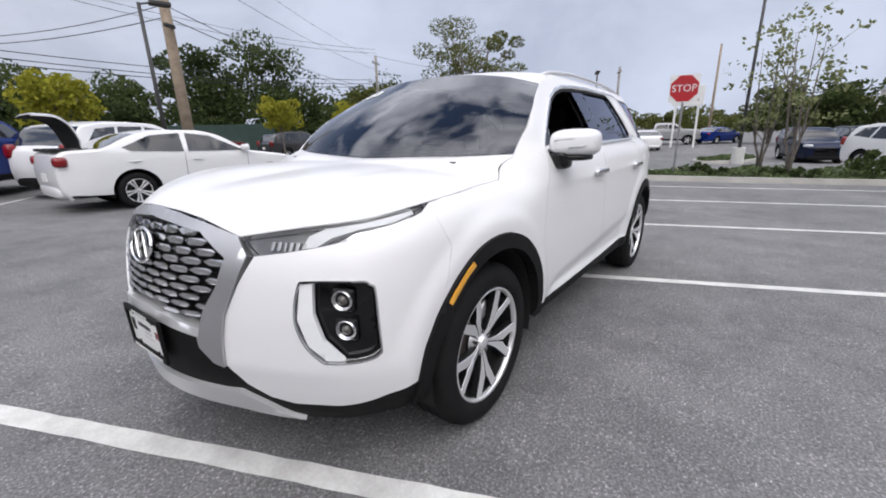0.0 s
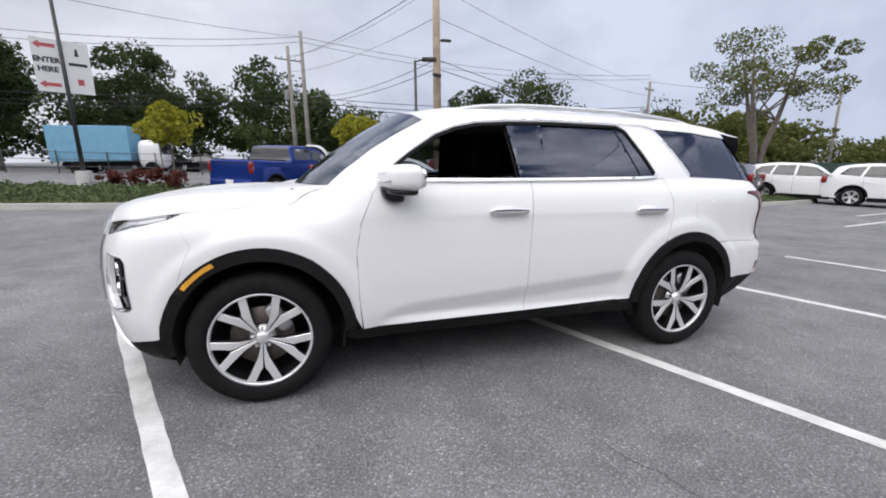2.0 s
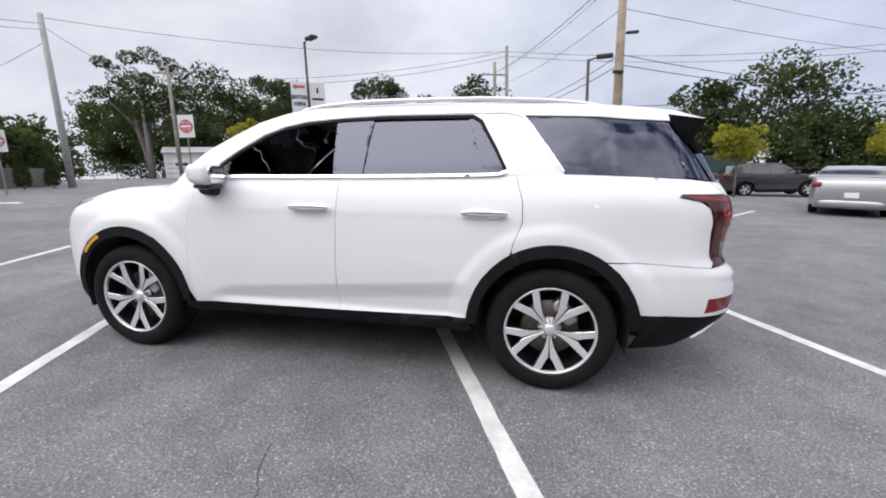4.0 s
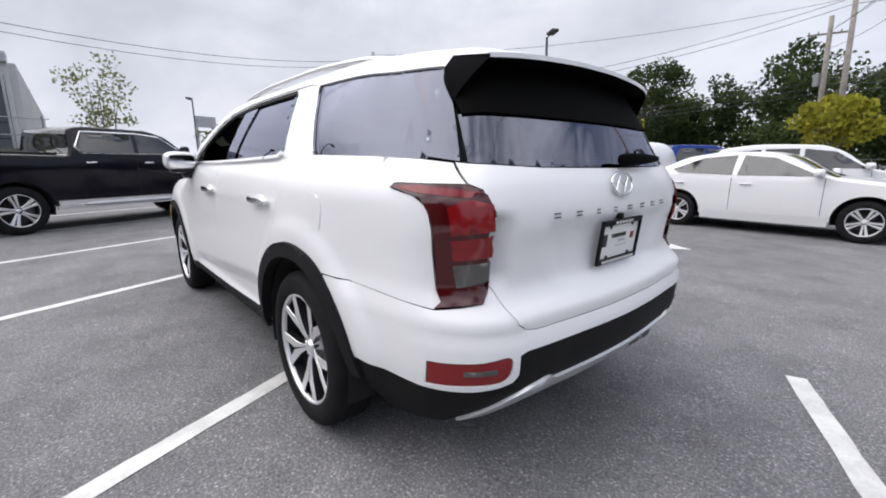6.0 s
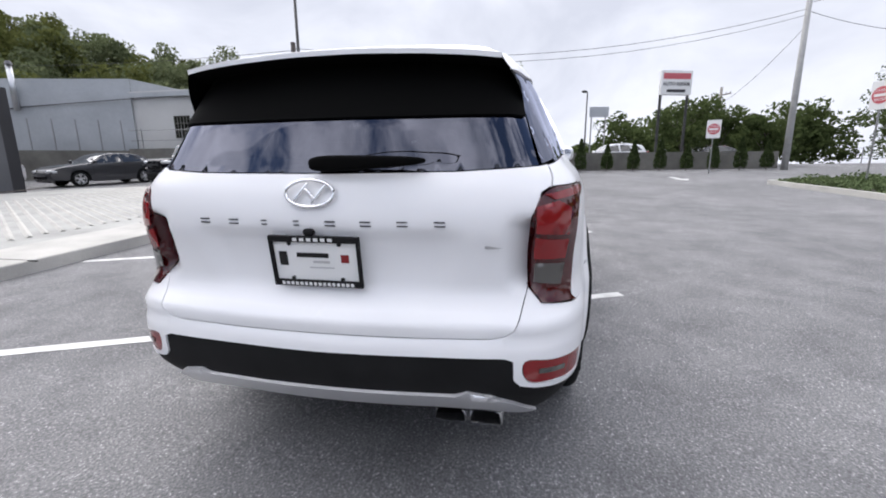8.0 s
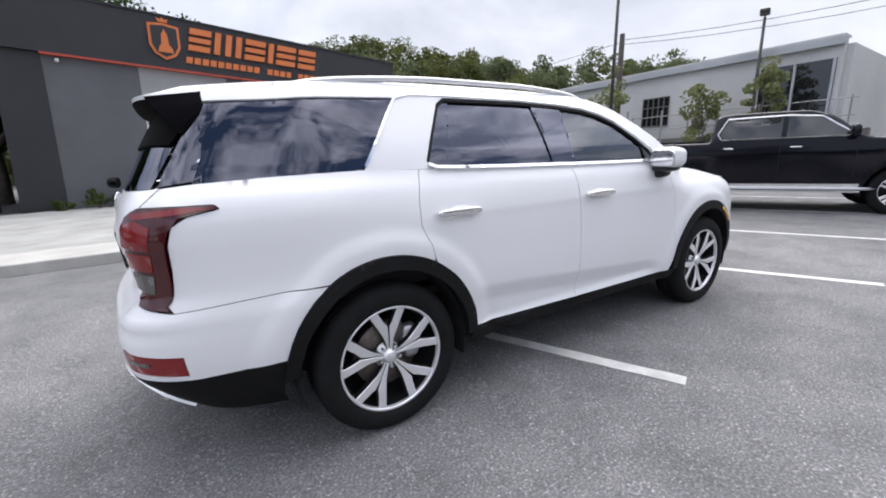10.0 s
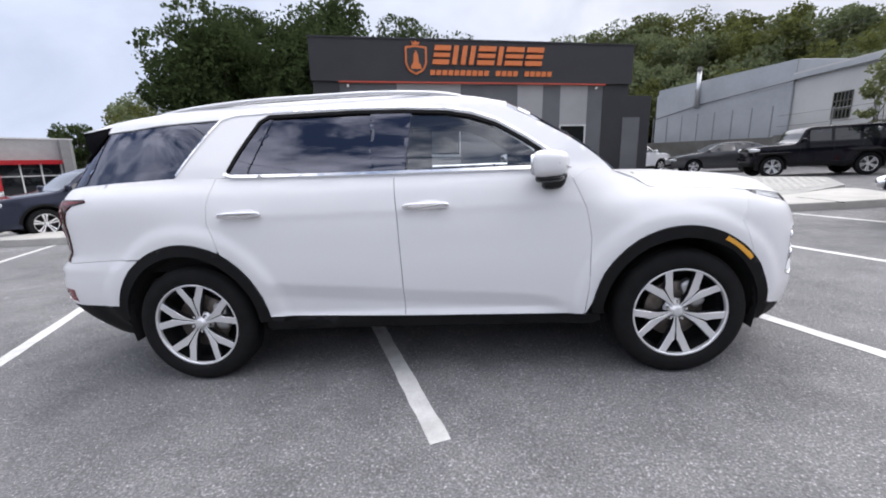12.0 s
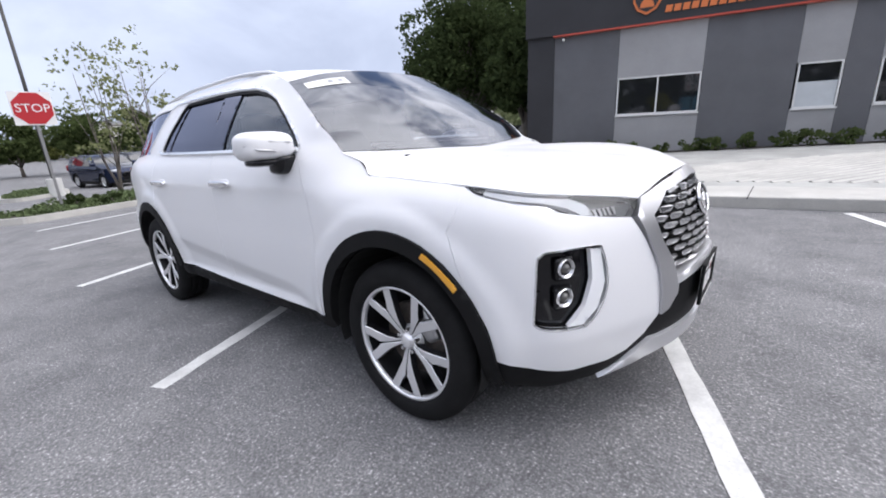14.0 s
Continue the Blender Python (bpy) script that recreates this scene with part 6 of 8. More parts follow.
for i in range(15):
    uu = -3.6 + 0.86 * i + random.uniform(-0.15, 0.15)
    p = FM @ Vector((uu, -0.75, 0))
    shrub(p.x, p.y, random.uniform(0.28, 0.45), random.uniform(0.35, 0.6), LEAF_MID, "small green shrub in the bed before the building", 500, 0.055)

# ---- warehouse, retaining wall and fence to the north-east ----
SHEDW = worn("white_painted_wall", (0.52, 0.52, 0.51), 0.8, 0.08, 0.4, 12, 0.1)
SHEDM = worn("blue_grey_cladding", (0.40, 0.42, 0.44), 0.55, 0.12, 0.5, 6, 0.1)
STAINC = worn("stained_concrete", (0.15, 0.145, 0.13), 0.9, 0.35, 0.5, 14, 0.3)
shed = empty("warehouse", "long white painted warehouse with barred windows behind a wall", "building", (0, 0, 0))


def wall_between(name, a, b, z0, z1, th, mat, label="", parent=None):
    a, b = Vector(a), Vector(b)
    d = b - a
    bm = box_bm(bmesh.new(), (0, 0, 0), (d.length, th, z1 - z0))
    bmesh.ops.transform(bm, matrix=pose((a.x + b.x) / 2, (a.y + b.y) / 2, (z0 + z1) / 2, 0, 0, math.degrees(math.atan2(d.y, d.x))), verts=bm.verts[:])
    return part(name, bm, mat, parent, label)


WX = 19.2
gzw = ground_z(18.5)
wall_between("wall", (WX + 0.15, 23.4), (WX + 0.15, 3.1), 0.3, 5.45, 0.3, SHEDW, "white painted wall", shed)
wall_between("roof_band", (WX + 0.05, 23.4), (WX + 0.05, 3.1), 5.45, 5.72, 0.5, SHEDM, "grey metal roof edge", shed)
wall_between("roof_band", (WX + 0.2, 23.4), (WX + 0.2, 3.1), 5.72, 5.81, 0.7, SHEDW, "", shed)
wall_between("end_wall", (WX + 0.3, 3.05), (WX + 18, 3.05), 0.3, 5.5, 0.3, SHEDW, "", shed)
M0, M1 = Vector((WX, 23.4)), Vector((14.9, 31.2))
wall_between("metal_wall", M0, M1, 0.2, 5.75, 0.3, SHEDM, "blue-grey metal cladding", shed)
bm = bmesh.new()
gv = [(WX + 0.02, 23.4, 5.4), (WX + 0.02, 23.4, 6.6), (WX + 0.02, 19.6, 5.76), (WX + 0.02, 19.6, 5.4)]
a = [bm.verts.new(p) for p in gv]
b = [bm.verts.new((x + 0.3, y, z)) for x, y, z in gv]
bm.faces.new(a)
bm.faces.new(b[::-1])
for i in range(4):
    bm.faces.new((a[i], b[i], b[(i + 1) % 4], a[(i + 1) % 4]))
bmesh.ops.recalc_face_normals(bm, faces=bm.faces[:])
part("gable", bm, SHEDM, shed, "grey metal gable")
bm = bmesh.new()
mv = [(WX, 23.4, 5.7), (WX, 23.4, 6.6), (14.9, 31.2, 6.15), (14.9, 31.2, 5.7)]
a = [bm.verts.new(p) for p in mv]
b = [bm.verts.new((x + 0.15, y + 0.25, z)) for x, y, z in mv]
bm.faces.new(a)
bm.faces.new(b[::-1])
for i in range(4):
    bm.faces.new((a[i], b[i], b[(i + 1) % 4], a[(i + 1) % 4]))
bmesh.ops.recalc_face_normals(bm, faces=bm.faces[:])
part("gable", bm, SHEDM, shed, "grey metal gable")
for y0, y1, z0, z1 in ((19.4, 20.5, 3.0, 4.3), (14.6, 15.7, 3.0, 4.35), (9.5, 10.9, 3.05, 4.45)):
    wd = new("window")
    wd.parent = shed
    part("recess", box_bm(bmesh.new(), (WX - 0.005, (y0 + y1) / 2, (z0 + z1) / 2), (0.03, y1 - y0, z1 - z0)), PANE, wd, "dark glass")
    for i in range(6):
        yy = y0 + (y1 - y0) * i / 5
        part("window_bar", box_bm(bmesh.new(), (WX - 0.03, yy, (z0 + z1) / 2), (0.03, 0.04, z1 - z0)), STAINC, wd)
    for i in range(4):
        zz = z0 + (z1 - z0) * i / 3
        part("window_bar", box_bm(bmesh.new(), (WX - 0.045, (y0 + y1) / 2, zz), (0.03, y1 - y0 + 0.04, 0.04)), STAINC, wd)
wd = new("glazed_front")
wd.parent = shed
part("pane", box_bm(bmesh.new(), (WX - 0.02, 4.5, 3.2), (0.04, 2.5, 3.6)), PANE, wd, "dark glass")
for yy in (3.3, 4.5, 5.7):
    part("mullion", box_bm(bmesh.new(), (WX - 0.06, yy, 3.2), (0.08, 0.08, 3.6)), SHEDM, wd)
vd = (M1 - M0).normalized()
vp = M0 + vd * 5.6
vn = Vector((-0.876, -0.483))
part("flue", tube([(vp.x + vn.x * 0.35, vp.y + vn.y * 0.35, 4.5), (vp.x + vn.x * 0.35, vp.y + vn.y * 0.35, 7.0)], 0.14, 12), base_mat("galvanised", (0.55, 0.56, 0.57), 0.35, 0.9), shed, "galvanised flue", smooth=True)
part("flue_hood", cyl_bm(bmesh.new(), (vp.x + vn.x * 0.35, vp.y + vn.y * 0.35, 7.0), (vp.x + vn.x * 0.35, vp.y + vn.y * 0.35, 7.2), 0.2, 0.1, 14), GUNMETAL, shed)
part("wall_cable", tube([(WX - 0.2, 23.0, 5.4), (vp.x + vn.x * 0.2, vp.y + vn.y * 0.2, 4.7), (14.7, 31.0, 4.0)], 0.03, 5), GUNMETAL, shed)
R0w, R1w, R2w = (WX - 1.0, 1.8), (WX - 1.0, 22.9), (13.2, 31.6)
rw = tagged(wall_between("retaining_wall", R0w, R1w, -0.2, gzw + 1.72, 0.3, STAINC), "stained grey concrete retaining wall", "wall", kind="structure")
rw = tagged(wall_between("retaining_wall", R1w, R2w, -0.2, gzw + 1.62, 0.3, STAINC), "stained grey concrete retaining wall", "wall", kind="structure")
fence = empty("wall_fence", "thin steel post and wire fence on the retaining wall", "fence", (WX - 1.0, 13, gzw + 1.7))
fence.matrix_world = Matrix()
GALV = base_mat("steel_post", (0.28, 0.28, 0.28), 0.5, 0.7)
for i in range(8):
    yy = 2.4 + i * 2.8
    part("post", cyl_bm(bmesh.new(), (WX - 1.0, yy, gzw + 1.6), (WX - 1.0, yy, gzw + 2.9), 0.03, n=6), GALV, fence)
for i in range(9):
    p = Vector(R1w).lerp(Vector(R2w), (i + 0.3) / 9)
    part("post", cyl_bm(bmesh.new(), (p.x, p.y, gzw + 1.5), (p.x, p.y, gzw + 3.4), 0.035, n=6), GALV, fence)
for z in (2.2, 2.8):
    part("rail", tube([(WX - 1.0, 2.2, gzw + z), (WX - 1.0, 22.9, gzw + z)], 0.02, 5), GALV, fence)


# ---- posts, wires, lamps, signs ----
POLEWOOD = worn("pole_timber", (0.34, 0.27, 0.20), 0.9, 0.3, 2.5, 30, 0.4, dist=0.01)
POLEGREY = worn("weathered_pole", (0.27, 0.25, 0.22), 0.9, 0.25, 2.0, 30, 0.4, dist=0.01)
LAMPBK = base_mat("lamp_post_paint", (0.035, 0.034, 0.033), 0.5)
WIRE = base_mat("black_cable", (0.015, 0.015, 0.016), 0.6)


def utility_pole(x, y, h, arm=None, mat=None, r=0.15, name="utility_pole", extra=()):
    g = ground_z(x)
    p = empty(name, "weathered wooden utility pole carrying cables", "pole", (x, y, g))
    part("shaft", tube([(0, 0, -0.2), (0, 0, h * 0.5), (0, 0, h)], [r * 1.15, r, r * 0.8], 12), mat or POLEGREY, p, "weathered timber", smooth=True)
    if arm:
        for z in arm:
            a = part("crossarm", box_bm(bmesh.new(), (0, 0, z), (2.4, 0.1, 0.12), 0.01, 25), mat or POLEGREY, p)
            for i in (-1.1, -0.6, 0.6, 1.1):
                c, s = math.cos(radians(25)), math.sin(radians(25))
                part("insulator", lathe([(0.03, z + 0.06), (0.05, z + 0.10), (0.03, z + 0.14), (0.05, z + 0.18), (0.01, z + 0.22)], 8, "z"), GUNMETAL, p).location = (i * c, i * s, 0)
    for k, z in extra:
        if k == "can":
            part("transformer", cyl_bm(bmesh.new(), (0.35, 0, z), (0.35, 0, z + 0.8), 0.22, n=14), GALV, p, "grey transformer can")
        if k == "box":
            part("splice_box", box_bm(bmesh.new(), (0.1, 0.35, z), (0.5, 0.12, 0.14), 0.03, 30), WIRE, p)
        if k == "flood":
            part("floodlight", box_bm(bmesh.new(), (-0.45, 0, z), (0.5, 0.2, 0.1), 0.03), LAMPBK, p)
    return p


utility_pole(-4.95, -16.6, 9.4, (), POLEWOOD, 0.19, extra=(("box", 5.3), ("flood", 6.9)))
utility_pole(0.95, -36.8, 12.0, (), POLEGREY, 0.17)
utility_pole(2.1, -37.6, 10.9, (9.8,), POLEGREY, 0.17, extra=(("can", 6.5),))
utility_pole(-36.3, -36.8, 10.5, (9.6,), POLEGREY, 0.17)
utility_pole(24.4, -15.8, 9.2, (), worn("pale_pole", (0.36, 0.36, 0.35), 0.8, 0.15), 0.16)
utility_pole(30.3, -29.8, 9.8, (9.3,), POLEGREY, 0.16)
utility_pole(47.0, -21.0, 8.0, (7.2,), POLEGREY, 0.16, extra=(("can", 5.4),))
utility_pole(-62.0, -33.0, 10.5, (9.6,), POLEGREY, 0.16)
utility_pole(-58.0, -14.0, 9.0, (8.3,), POLEGREY, 0.16)
utility_pole(-70.0, -4.0, 12.0, (), POLEWOOD, 0.16)
utility_pole(38.0, -34.0, 11.0, (10.2,), POLEGREY, 0.16)
utility_pole(17.4, 11.2, 6.9, (), worn("dark_pole", (0.07, 0.06, 0.055), 0.9, 0.25), 0.15)


def wire(a, b, sag, r=0.018, n=14):
    a, b = Vector(a), Vector(b)
    pts = [a.lerp(b, i / n) - Vector((0, 0, sag * 4 * (i / n) * (1 - i / n))) for i in range(n + 1)]
    return tagged(part("cable", tube(pts, r, 5), WIRE, smooth=True), "black overhead cable strung between poles", "cable", "overhead cables")


for z, s, r in ((5.5, 0.7, 0.018), (5.9, 0.8, 0.016), (7.7, 0.5, 0.012), (9.0, 0.6, 0.010)):
    wire((-4.95, -16.6, z), (2.1, -37.6, z + 1.2), s, r)
    wire((-4.95, -16.6, z), (-36.3, -36.8, z + 0.4), s, r)
for z, s in ((11.6, 1.0), (11.2, 1.1)):
    wire((0.95, -36.8, z), (30.3, -29.8, z - 1.6), s)
    wire((0.95, -36.8, z), (-36.3, -36.8, z - 1.3), s)
for z, s in ((6.9, 0.6), (6.5, 0.7), (6.1, 0.6)):
    wire((2.1, -37.6, z), (-36.3, -36.8, z), s, 0.03)
    wire((2.1, -37.6, z), (38.0, -34.0, z), s, 0.03)
wire((2.1, -37.6, 10.0), (-4.95, -16.6, 9.2), 0.4)
wire((-4.95, -16.6, 9.2), (-14, 12, 14), 0.6)
wire((24.4, -15.8, 9.4), (30.3, -29.8, 9.6), 0.7, 0.014)
wire((24.4, -15.8, 8.6), (47, -21, 7.4), 0.4, 0.013)
wire((24.4, -15.8, 9.5), (17.4, 11.2, 7.2), 1.2, 0.013)
wire((24.4, -15.8, 9.2), (17.4, 11.2, 7.0), 1.3, 0.012)
wire((0.95, -36.8, 11.6), (24.4, -15.8, 9.8), 0.8, 0.014)
wire((-36.3, -36.8, 9.6), (-62, -33, 9.4), 0.6)
wire((17.4, 11.2, 7.1), (30, 60, 12), 0.6, 0.013)


def lamp_post(x, y, h, heads, base=True, name="street_lamp", z=None):
    g = ground_z(x) if z is None else z
    p = empty(name, "tall dark steel car park lamp on a white concrete base", "lamp post", (x, y, g))
    part("shaft", tube([(0, 0, 0.1), (0, 0, h)], [0.075, 0.055], 12), LAMPBK, p, "dark steel", smooth=True)
    if base:
        part("base", cyl_bm(bmesh.new(), (0, 0, -0.1), (0, 0, 0.75), 0.26, n=20), worn("white_concrete", (0.6, 0.6, 0.58), 0.8, 0.1), p, "white concrete base")
    for a in heads:
        c, s = math.cos(radians(a)), math.sin(radians(a))
        part("arm", tube([(0, 0, h - 0.05), (0.35 * c, 0.35 * s, h + 0.05)], 0.03, 6), LAMPBK, p)
        part("lamp_head", box_bm(bmesh.new(), (0.6 * c, 0.6 * s, h + 0.05), (0.62, 0.34, 0.14), 0.04, a), LAMPBK, p, "dark lamp head")
    return p


lamp_post(-3.5, -15.0, 5.55, (170,), True)
lamp_post(9.1, -15.7, 7.0, (150,), True)
lamp_post(18.65, 5.6, 6.3, (200,), False)
lamp_post(13.7, 8.9, 9.5, (100,), True)
lamp_post(-21.5, 1.2, 8.2, (200,), True)
lamp_post(-34.0, -9.5, 6.0, (20, 200), True)
lamp_post(36.0, -6.0, 6.2, (150,), True)


def words(name, body, size, mat, parent, m, extr=0.004, bold=0.0):
    """Letters in the built-in font."""
    cu = bpy.data.curves.new(name, "FONT")
    cu.body, cu.size, cu.align_x, cu.align_y, cu.extrude = body, size, "CENTER", "CENTER", extr
    cu.resolution_u = 3
    cu.offset = bold
    cu.materials.append(mat)
    ob = new(name, cu)
    ob.parent = parent
    ob.matrix_basis = m
    return ob


SIGNRED = base_mat("sign_red", (0.42, 0.018, 0.025), 0.35)
SIGNWHITE = base_mat("sign_white", (0.74, 0.74, 0.73), 0.4)
PINK = base_mat("faded_red", (0.50, 0.10, 0.12), 0.5)


def on_face(x, z, lift=0.0):
    """A pose on a sign that faces -y: x across, z up."""
    return pose(x, -lift, z, 90, 0, 0)


def stop_sign(x, y, rz, z, square=True, lean=0):
    g = ground_z(x)
    p = empty("stop_sign", "red octagonal stop sign on a galvanised post", "sign", (x, y, g), rz)
    part("post", box_bm(bmesh.new(), (0, 0.03, (z + 0.3) / 2), (0.06, 0.03, z + 0.3), 0.005), GALV, p, "galvanised post")
    plate = new("plate")
    plate.parent = p
    r = 0.38 / math.cos(radians(22.5))
    for k, d, m in ((1.0, 0.012, SIGNWHITE), (0.94, 0.017, SIGNRED)):
        pts = [(r * k * math.cos(radians(22.5 + 45 * i)), z + r * k * math.sin(radians(22.5 + 45 * i))) for i in range(8)]
        prism_on("octagon", pts, 0.004, d, m, plate)
    if square:
        part("backing", box_bm(bmesh.new(), (0.0, -0.0, z), (0.77, 0.006, 0.77)), SIGNWHITE, plate, "white backing board")
    words("lettering", "STOP", 0.27, SIGNWHITE, plate, on_face(0, z, 0.019), 0.002)
    return p


stop_sign(-11.65, -0.12, 92, 2.62)
stop_sign(-12.64, -8.85, 118, 2.42, False)


def no_entry(x, y, rz, z, kind=0):
    g = ground_z(x)
    p = empty("no_entry_sign", "white square do not enter sign with red disc on a post", "sign", (x, y, g), rz)
    part("post", cyl_bm(bmesh.new(), (0, 0.03, 0), (0, 0.03, z + 0.35), 0.03, n=8), GALV, p)
    plate = part("plate", box_bm(bmesh.new(), (0, 0, z), (0.62, 0.01, 0.9), 0.003), SIGNWHITE, p)
    prism_on("disc", [(0.27 * math.cos(2 * math.pi * i / 28), z + 0.27 * math.sin(2 * math.pi * i / 28)) for i in range(28)], 0.005, 0.01, PINK, plate)
    part("bar", box_bm(bmesh.new(), (0, -0.012, z), (0.4, 0.006, 0.09)), SIGNWHITE, plate)
    words("lettering", "DO NOT", 0.12, SIGNWHITE, plate, on_face(0, z + 0.14, 0.012), 0.001)
    words("lettering", "ENTER", 0.12, SIGNWHITE, plate, on_face(0, z - 0.14, 0.012), 0.001)
    return p


no_entry(12.75, -12.0, 200, 2.9)
no_entry(20.4, -10.2, 248, 2.25)
# banner pair on the tall lamp
LETTER = base_mat("dark_print", (0.03, 0.03, 0.035), 0.6)
bn = empty("banner", "pair of printed vinyl banners on the lamp post", "banner", (9.1, -15.7, ground_z(9.1)), 215)
for sgn in (-1, 1):
    cx = sgn * 0.42
    fl = part("banner_sheet", box_bm(bmesh.new(), (cx, 0, 4.35), (0.72, 0.012, 1.75), 0.003), SIGNWHITE, bn, "white vinyl")
    if sgn < 0:
        words("lettering", "ENTER", 0.235, LETTER, fl, on_face(cx, 4.52, 0.008), 0.001, 0.012)
        words("lettering", "HERE", 0.235, LETTER, fl, on_face(cx, 4.22, 0.008), 0.001, 0.012)
        for z in (5.0, 3.72):
            prism_on("arrow", [(cx - 0.3, z), (cx - 0.12, z + 0.13), (cx - 0.12, z + 0.06), (cx + 0.28, z + 0.06), (cx + 0.28, z - 0.06), (cx - 0.12, z - 0.06), (cx - 0.12, z - 0.13)], 0.004, 0.01, PINK, fl)
    else:
        prism_on("print_mark", [(cx - 0.06, 4.75), (cx + 0.06, 4.75), (cx + 0.03, 5.0), (cx - 0.03, 5.0)], 0.004, 0.01, LETTER, fl)
        prism_on("print_bar", [(cx - 0.26, 4.42), (cx + 0.26, 4.42), (cx + 0.26, 4.52), (cx - 0.26, 4.52)], 0.004, 0.01, LETTER, fl)
        prism_on("print_mark", [(cx - 0.09, 3.78), (cx + 0.09, 3.78), (cx + 0.09, 3.98), (cx - 0.09, 3.98)], 0.004, 0.01, PINK, fl)
# repair shop sign on two posts
ws = empty("pole_sign", "white and red repair shop sign on two tall posts", "sign", (27.0, -10.2, ground_z(27)), 288)
for s in (-1, 1):
    part("post", cyl_bm(bmesh.new(), (s * 0.95, 0, 0), (s * 0.95, 0, 6.2), 0.09, n=10), LAMPBK, ws)
part("board", box_bm(bmesh.new(), (0, -0.05, 5.45), (2.15, 0.25, 1.5), 0.02), SIGNWHITE, ws)
words("lettering", "AUTO REPAIR", 0.30, LETTER, ws, on_face(0, 5.36, 0.185), 0.004, 0.008)
for z, hh, w, m in ((5.85, 0.36, 1.9, PINK), (4.95, 0.18, 1.3, LETTER)):
    part("print_bar", box_bm(bmesh.new(), (0, -0.18, z), (w, 0.012, hh)), m, ws)
bb = empty("billboard", "plain grey billboard on posts far off", "sign", (42.0, -8.0, 0.9), 280)
for s in (-1, 1):
    part("post", cyl_bm(bmesh.new(), (s * 0.7, 0, 0), (s * 0.7, 0, 5.9), 0.07, n=8), GALV, bb)
part("board", box_bm(bmesh.new(), (0, -0.1, 5.5), (1.9, 0.12, 1.0)), SHEDM, bb)

# ---- trees ----
yellow = [(12.4, -15.3, 3.5, 0.85), (6.6, -17.4, 3.5, 1.1), (-1.2, -17.0, 3.4, 1.0), (-11.0, -19.4, 3.6, 1.0), (-24.0, -28.0, 4.6, 2.0)]
for x, y, h, r in yellow:
    tree(x, y, h, r, LEAF_YELLOW, "young yellow-green locust tree with thin trunk and stakes", trunk=0.05, clear=0.42, k=22, n=2200, size=0.09, spread=0.42)
for x, y in ((12.0, -15.0), (12.9, -15.6), (6.9, -17.1)):
    tagged(part("tree_stake", tube([(x, y, ground_z(x)), (x + 0.04, y, ground_z(x) + 2.0)], 0.03, 6), POLEGREY), "thin wooden stake beside a young tree", "stake", "tree stakes")
for x, y, h, r in ((-15.2, 2.0, 4.9, 1.3), (-13.4, 2.7, 5.0, 1.1)):
    tree(x, y, h, r, LEAF_PALE, "young sparse tree with pale leaves and thin stems", trunk=0.04, clear=0.22, k=46, n=620, size=0.07, spread=0.2, stems=3, rz=1.1)
tree(23.0, 0.4, 6.2, 1.6, LEAF_PALE, "young sparse tree with pale leaves", trunk=0.05, clear=0.25, k=34, n=1000, size=0.09, spread=0.3, stems=3)
for x, y, h, r in ((17.3, 15.6, 4.2, 0.8), (15.6, 10.6, 4.9, 0.95), (17.4, 7.0, 4.3, 0.85), (17.5, 4.9, 4.4, 0.75)):
    tree(x, y, h, r, LEAF_PALE, "slim young tree with pale yellow-green leaves", trunk=0.05, clear=0.18, k=26, n=1700, size=0.085, spread=0.36, stems=2, rz=1.15)
tree(-29.9, -19.1, 11.4, 4.7, LEAF_OLIVE, "tall open-crowned tree with pale bare limbs", trunk=0.2, clear=0.4, k=26, n=7200, size=0.10, spread=0.27, stems=3, rz=1.05)
tree(40.0, -36.0, 13.4, 5.0, LEAF_DARK, "tall open tree beside the road", trunk=0.3, clear=0.35, k=30, n=9000, size=0.14, stems=2, spread=0.3)
tree(16.1, -43.6, 10.6, 3.6, LEAF_DARK, "tall broad dark green tree across the road", trunk=0.3, clear=0.2, k=44, n=12000, size=0.14, spread=0.33)
tree(23.5, -37.5, 10.2, 3.0, LEAF_DARK, "tall dark green tree across the road", trunk=0.28, clear=0.2, k=40, n=10000, size=0.14, spread=0.33)
# dark trees beside the building
for x, y, h, r in ((-8.3, 22.0, 10.2, 4.2), (-13.2, 19.6, 9.2, 3.2), (-12.2, 26.0, 11.4, 4.4), (-3.6, 31.0, 12.0, 4.0), (-17.2, 28.0, 10.6, 3.8), (-7.5, 16.9, 6.5, 1.8)):
    tree(x, y, h, r, LEAF_DARK, "large dense dark green deciduous tree", trunk=0.3, clear=0.2, k=60, n=21000, size=0.125, spread=0.33)
# woods across the road, and the wooded hill
R_ = random.Random(5)
sp = []
for i in range(46):
    x = -44 + i * 2.3 + R_.uniform(-1, 1)
    h = 8.5 + 2.6 * math.sin(x * 0.21) + R_.uniform(-1.6, 2.6) + (2.5 if x > 22 else 0)
    sp.append((x, -48 + R_.uniform(-4, 3) + (5 if x < -14 else 0), ground_z(x) - 0.5, h, R_.uniform(2.6, 4.2)))
woods("roadside_woods", sp[0::2], LEAF_DARK, "dense dark green woods across the road")
woods("roadside_woods", sp[1::2], LEAF_MID, "dense green woods across the road")
CREST = Curve([(-10, 4.0), (15, 7.5), (30, 12.7), (37, 14.1), (42, 13.8), (47, 13.7), (52, 14.0), (57, 14.4), (61, 15.1), (65, 16.4), (68.5, 16.1), (72, 15.5), (77, 14.8), (84, 12.6), (96, 11.5), (115, 11.0), (135, 6.0), (150, 3.0)])


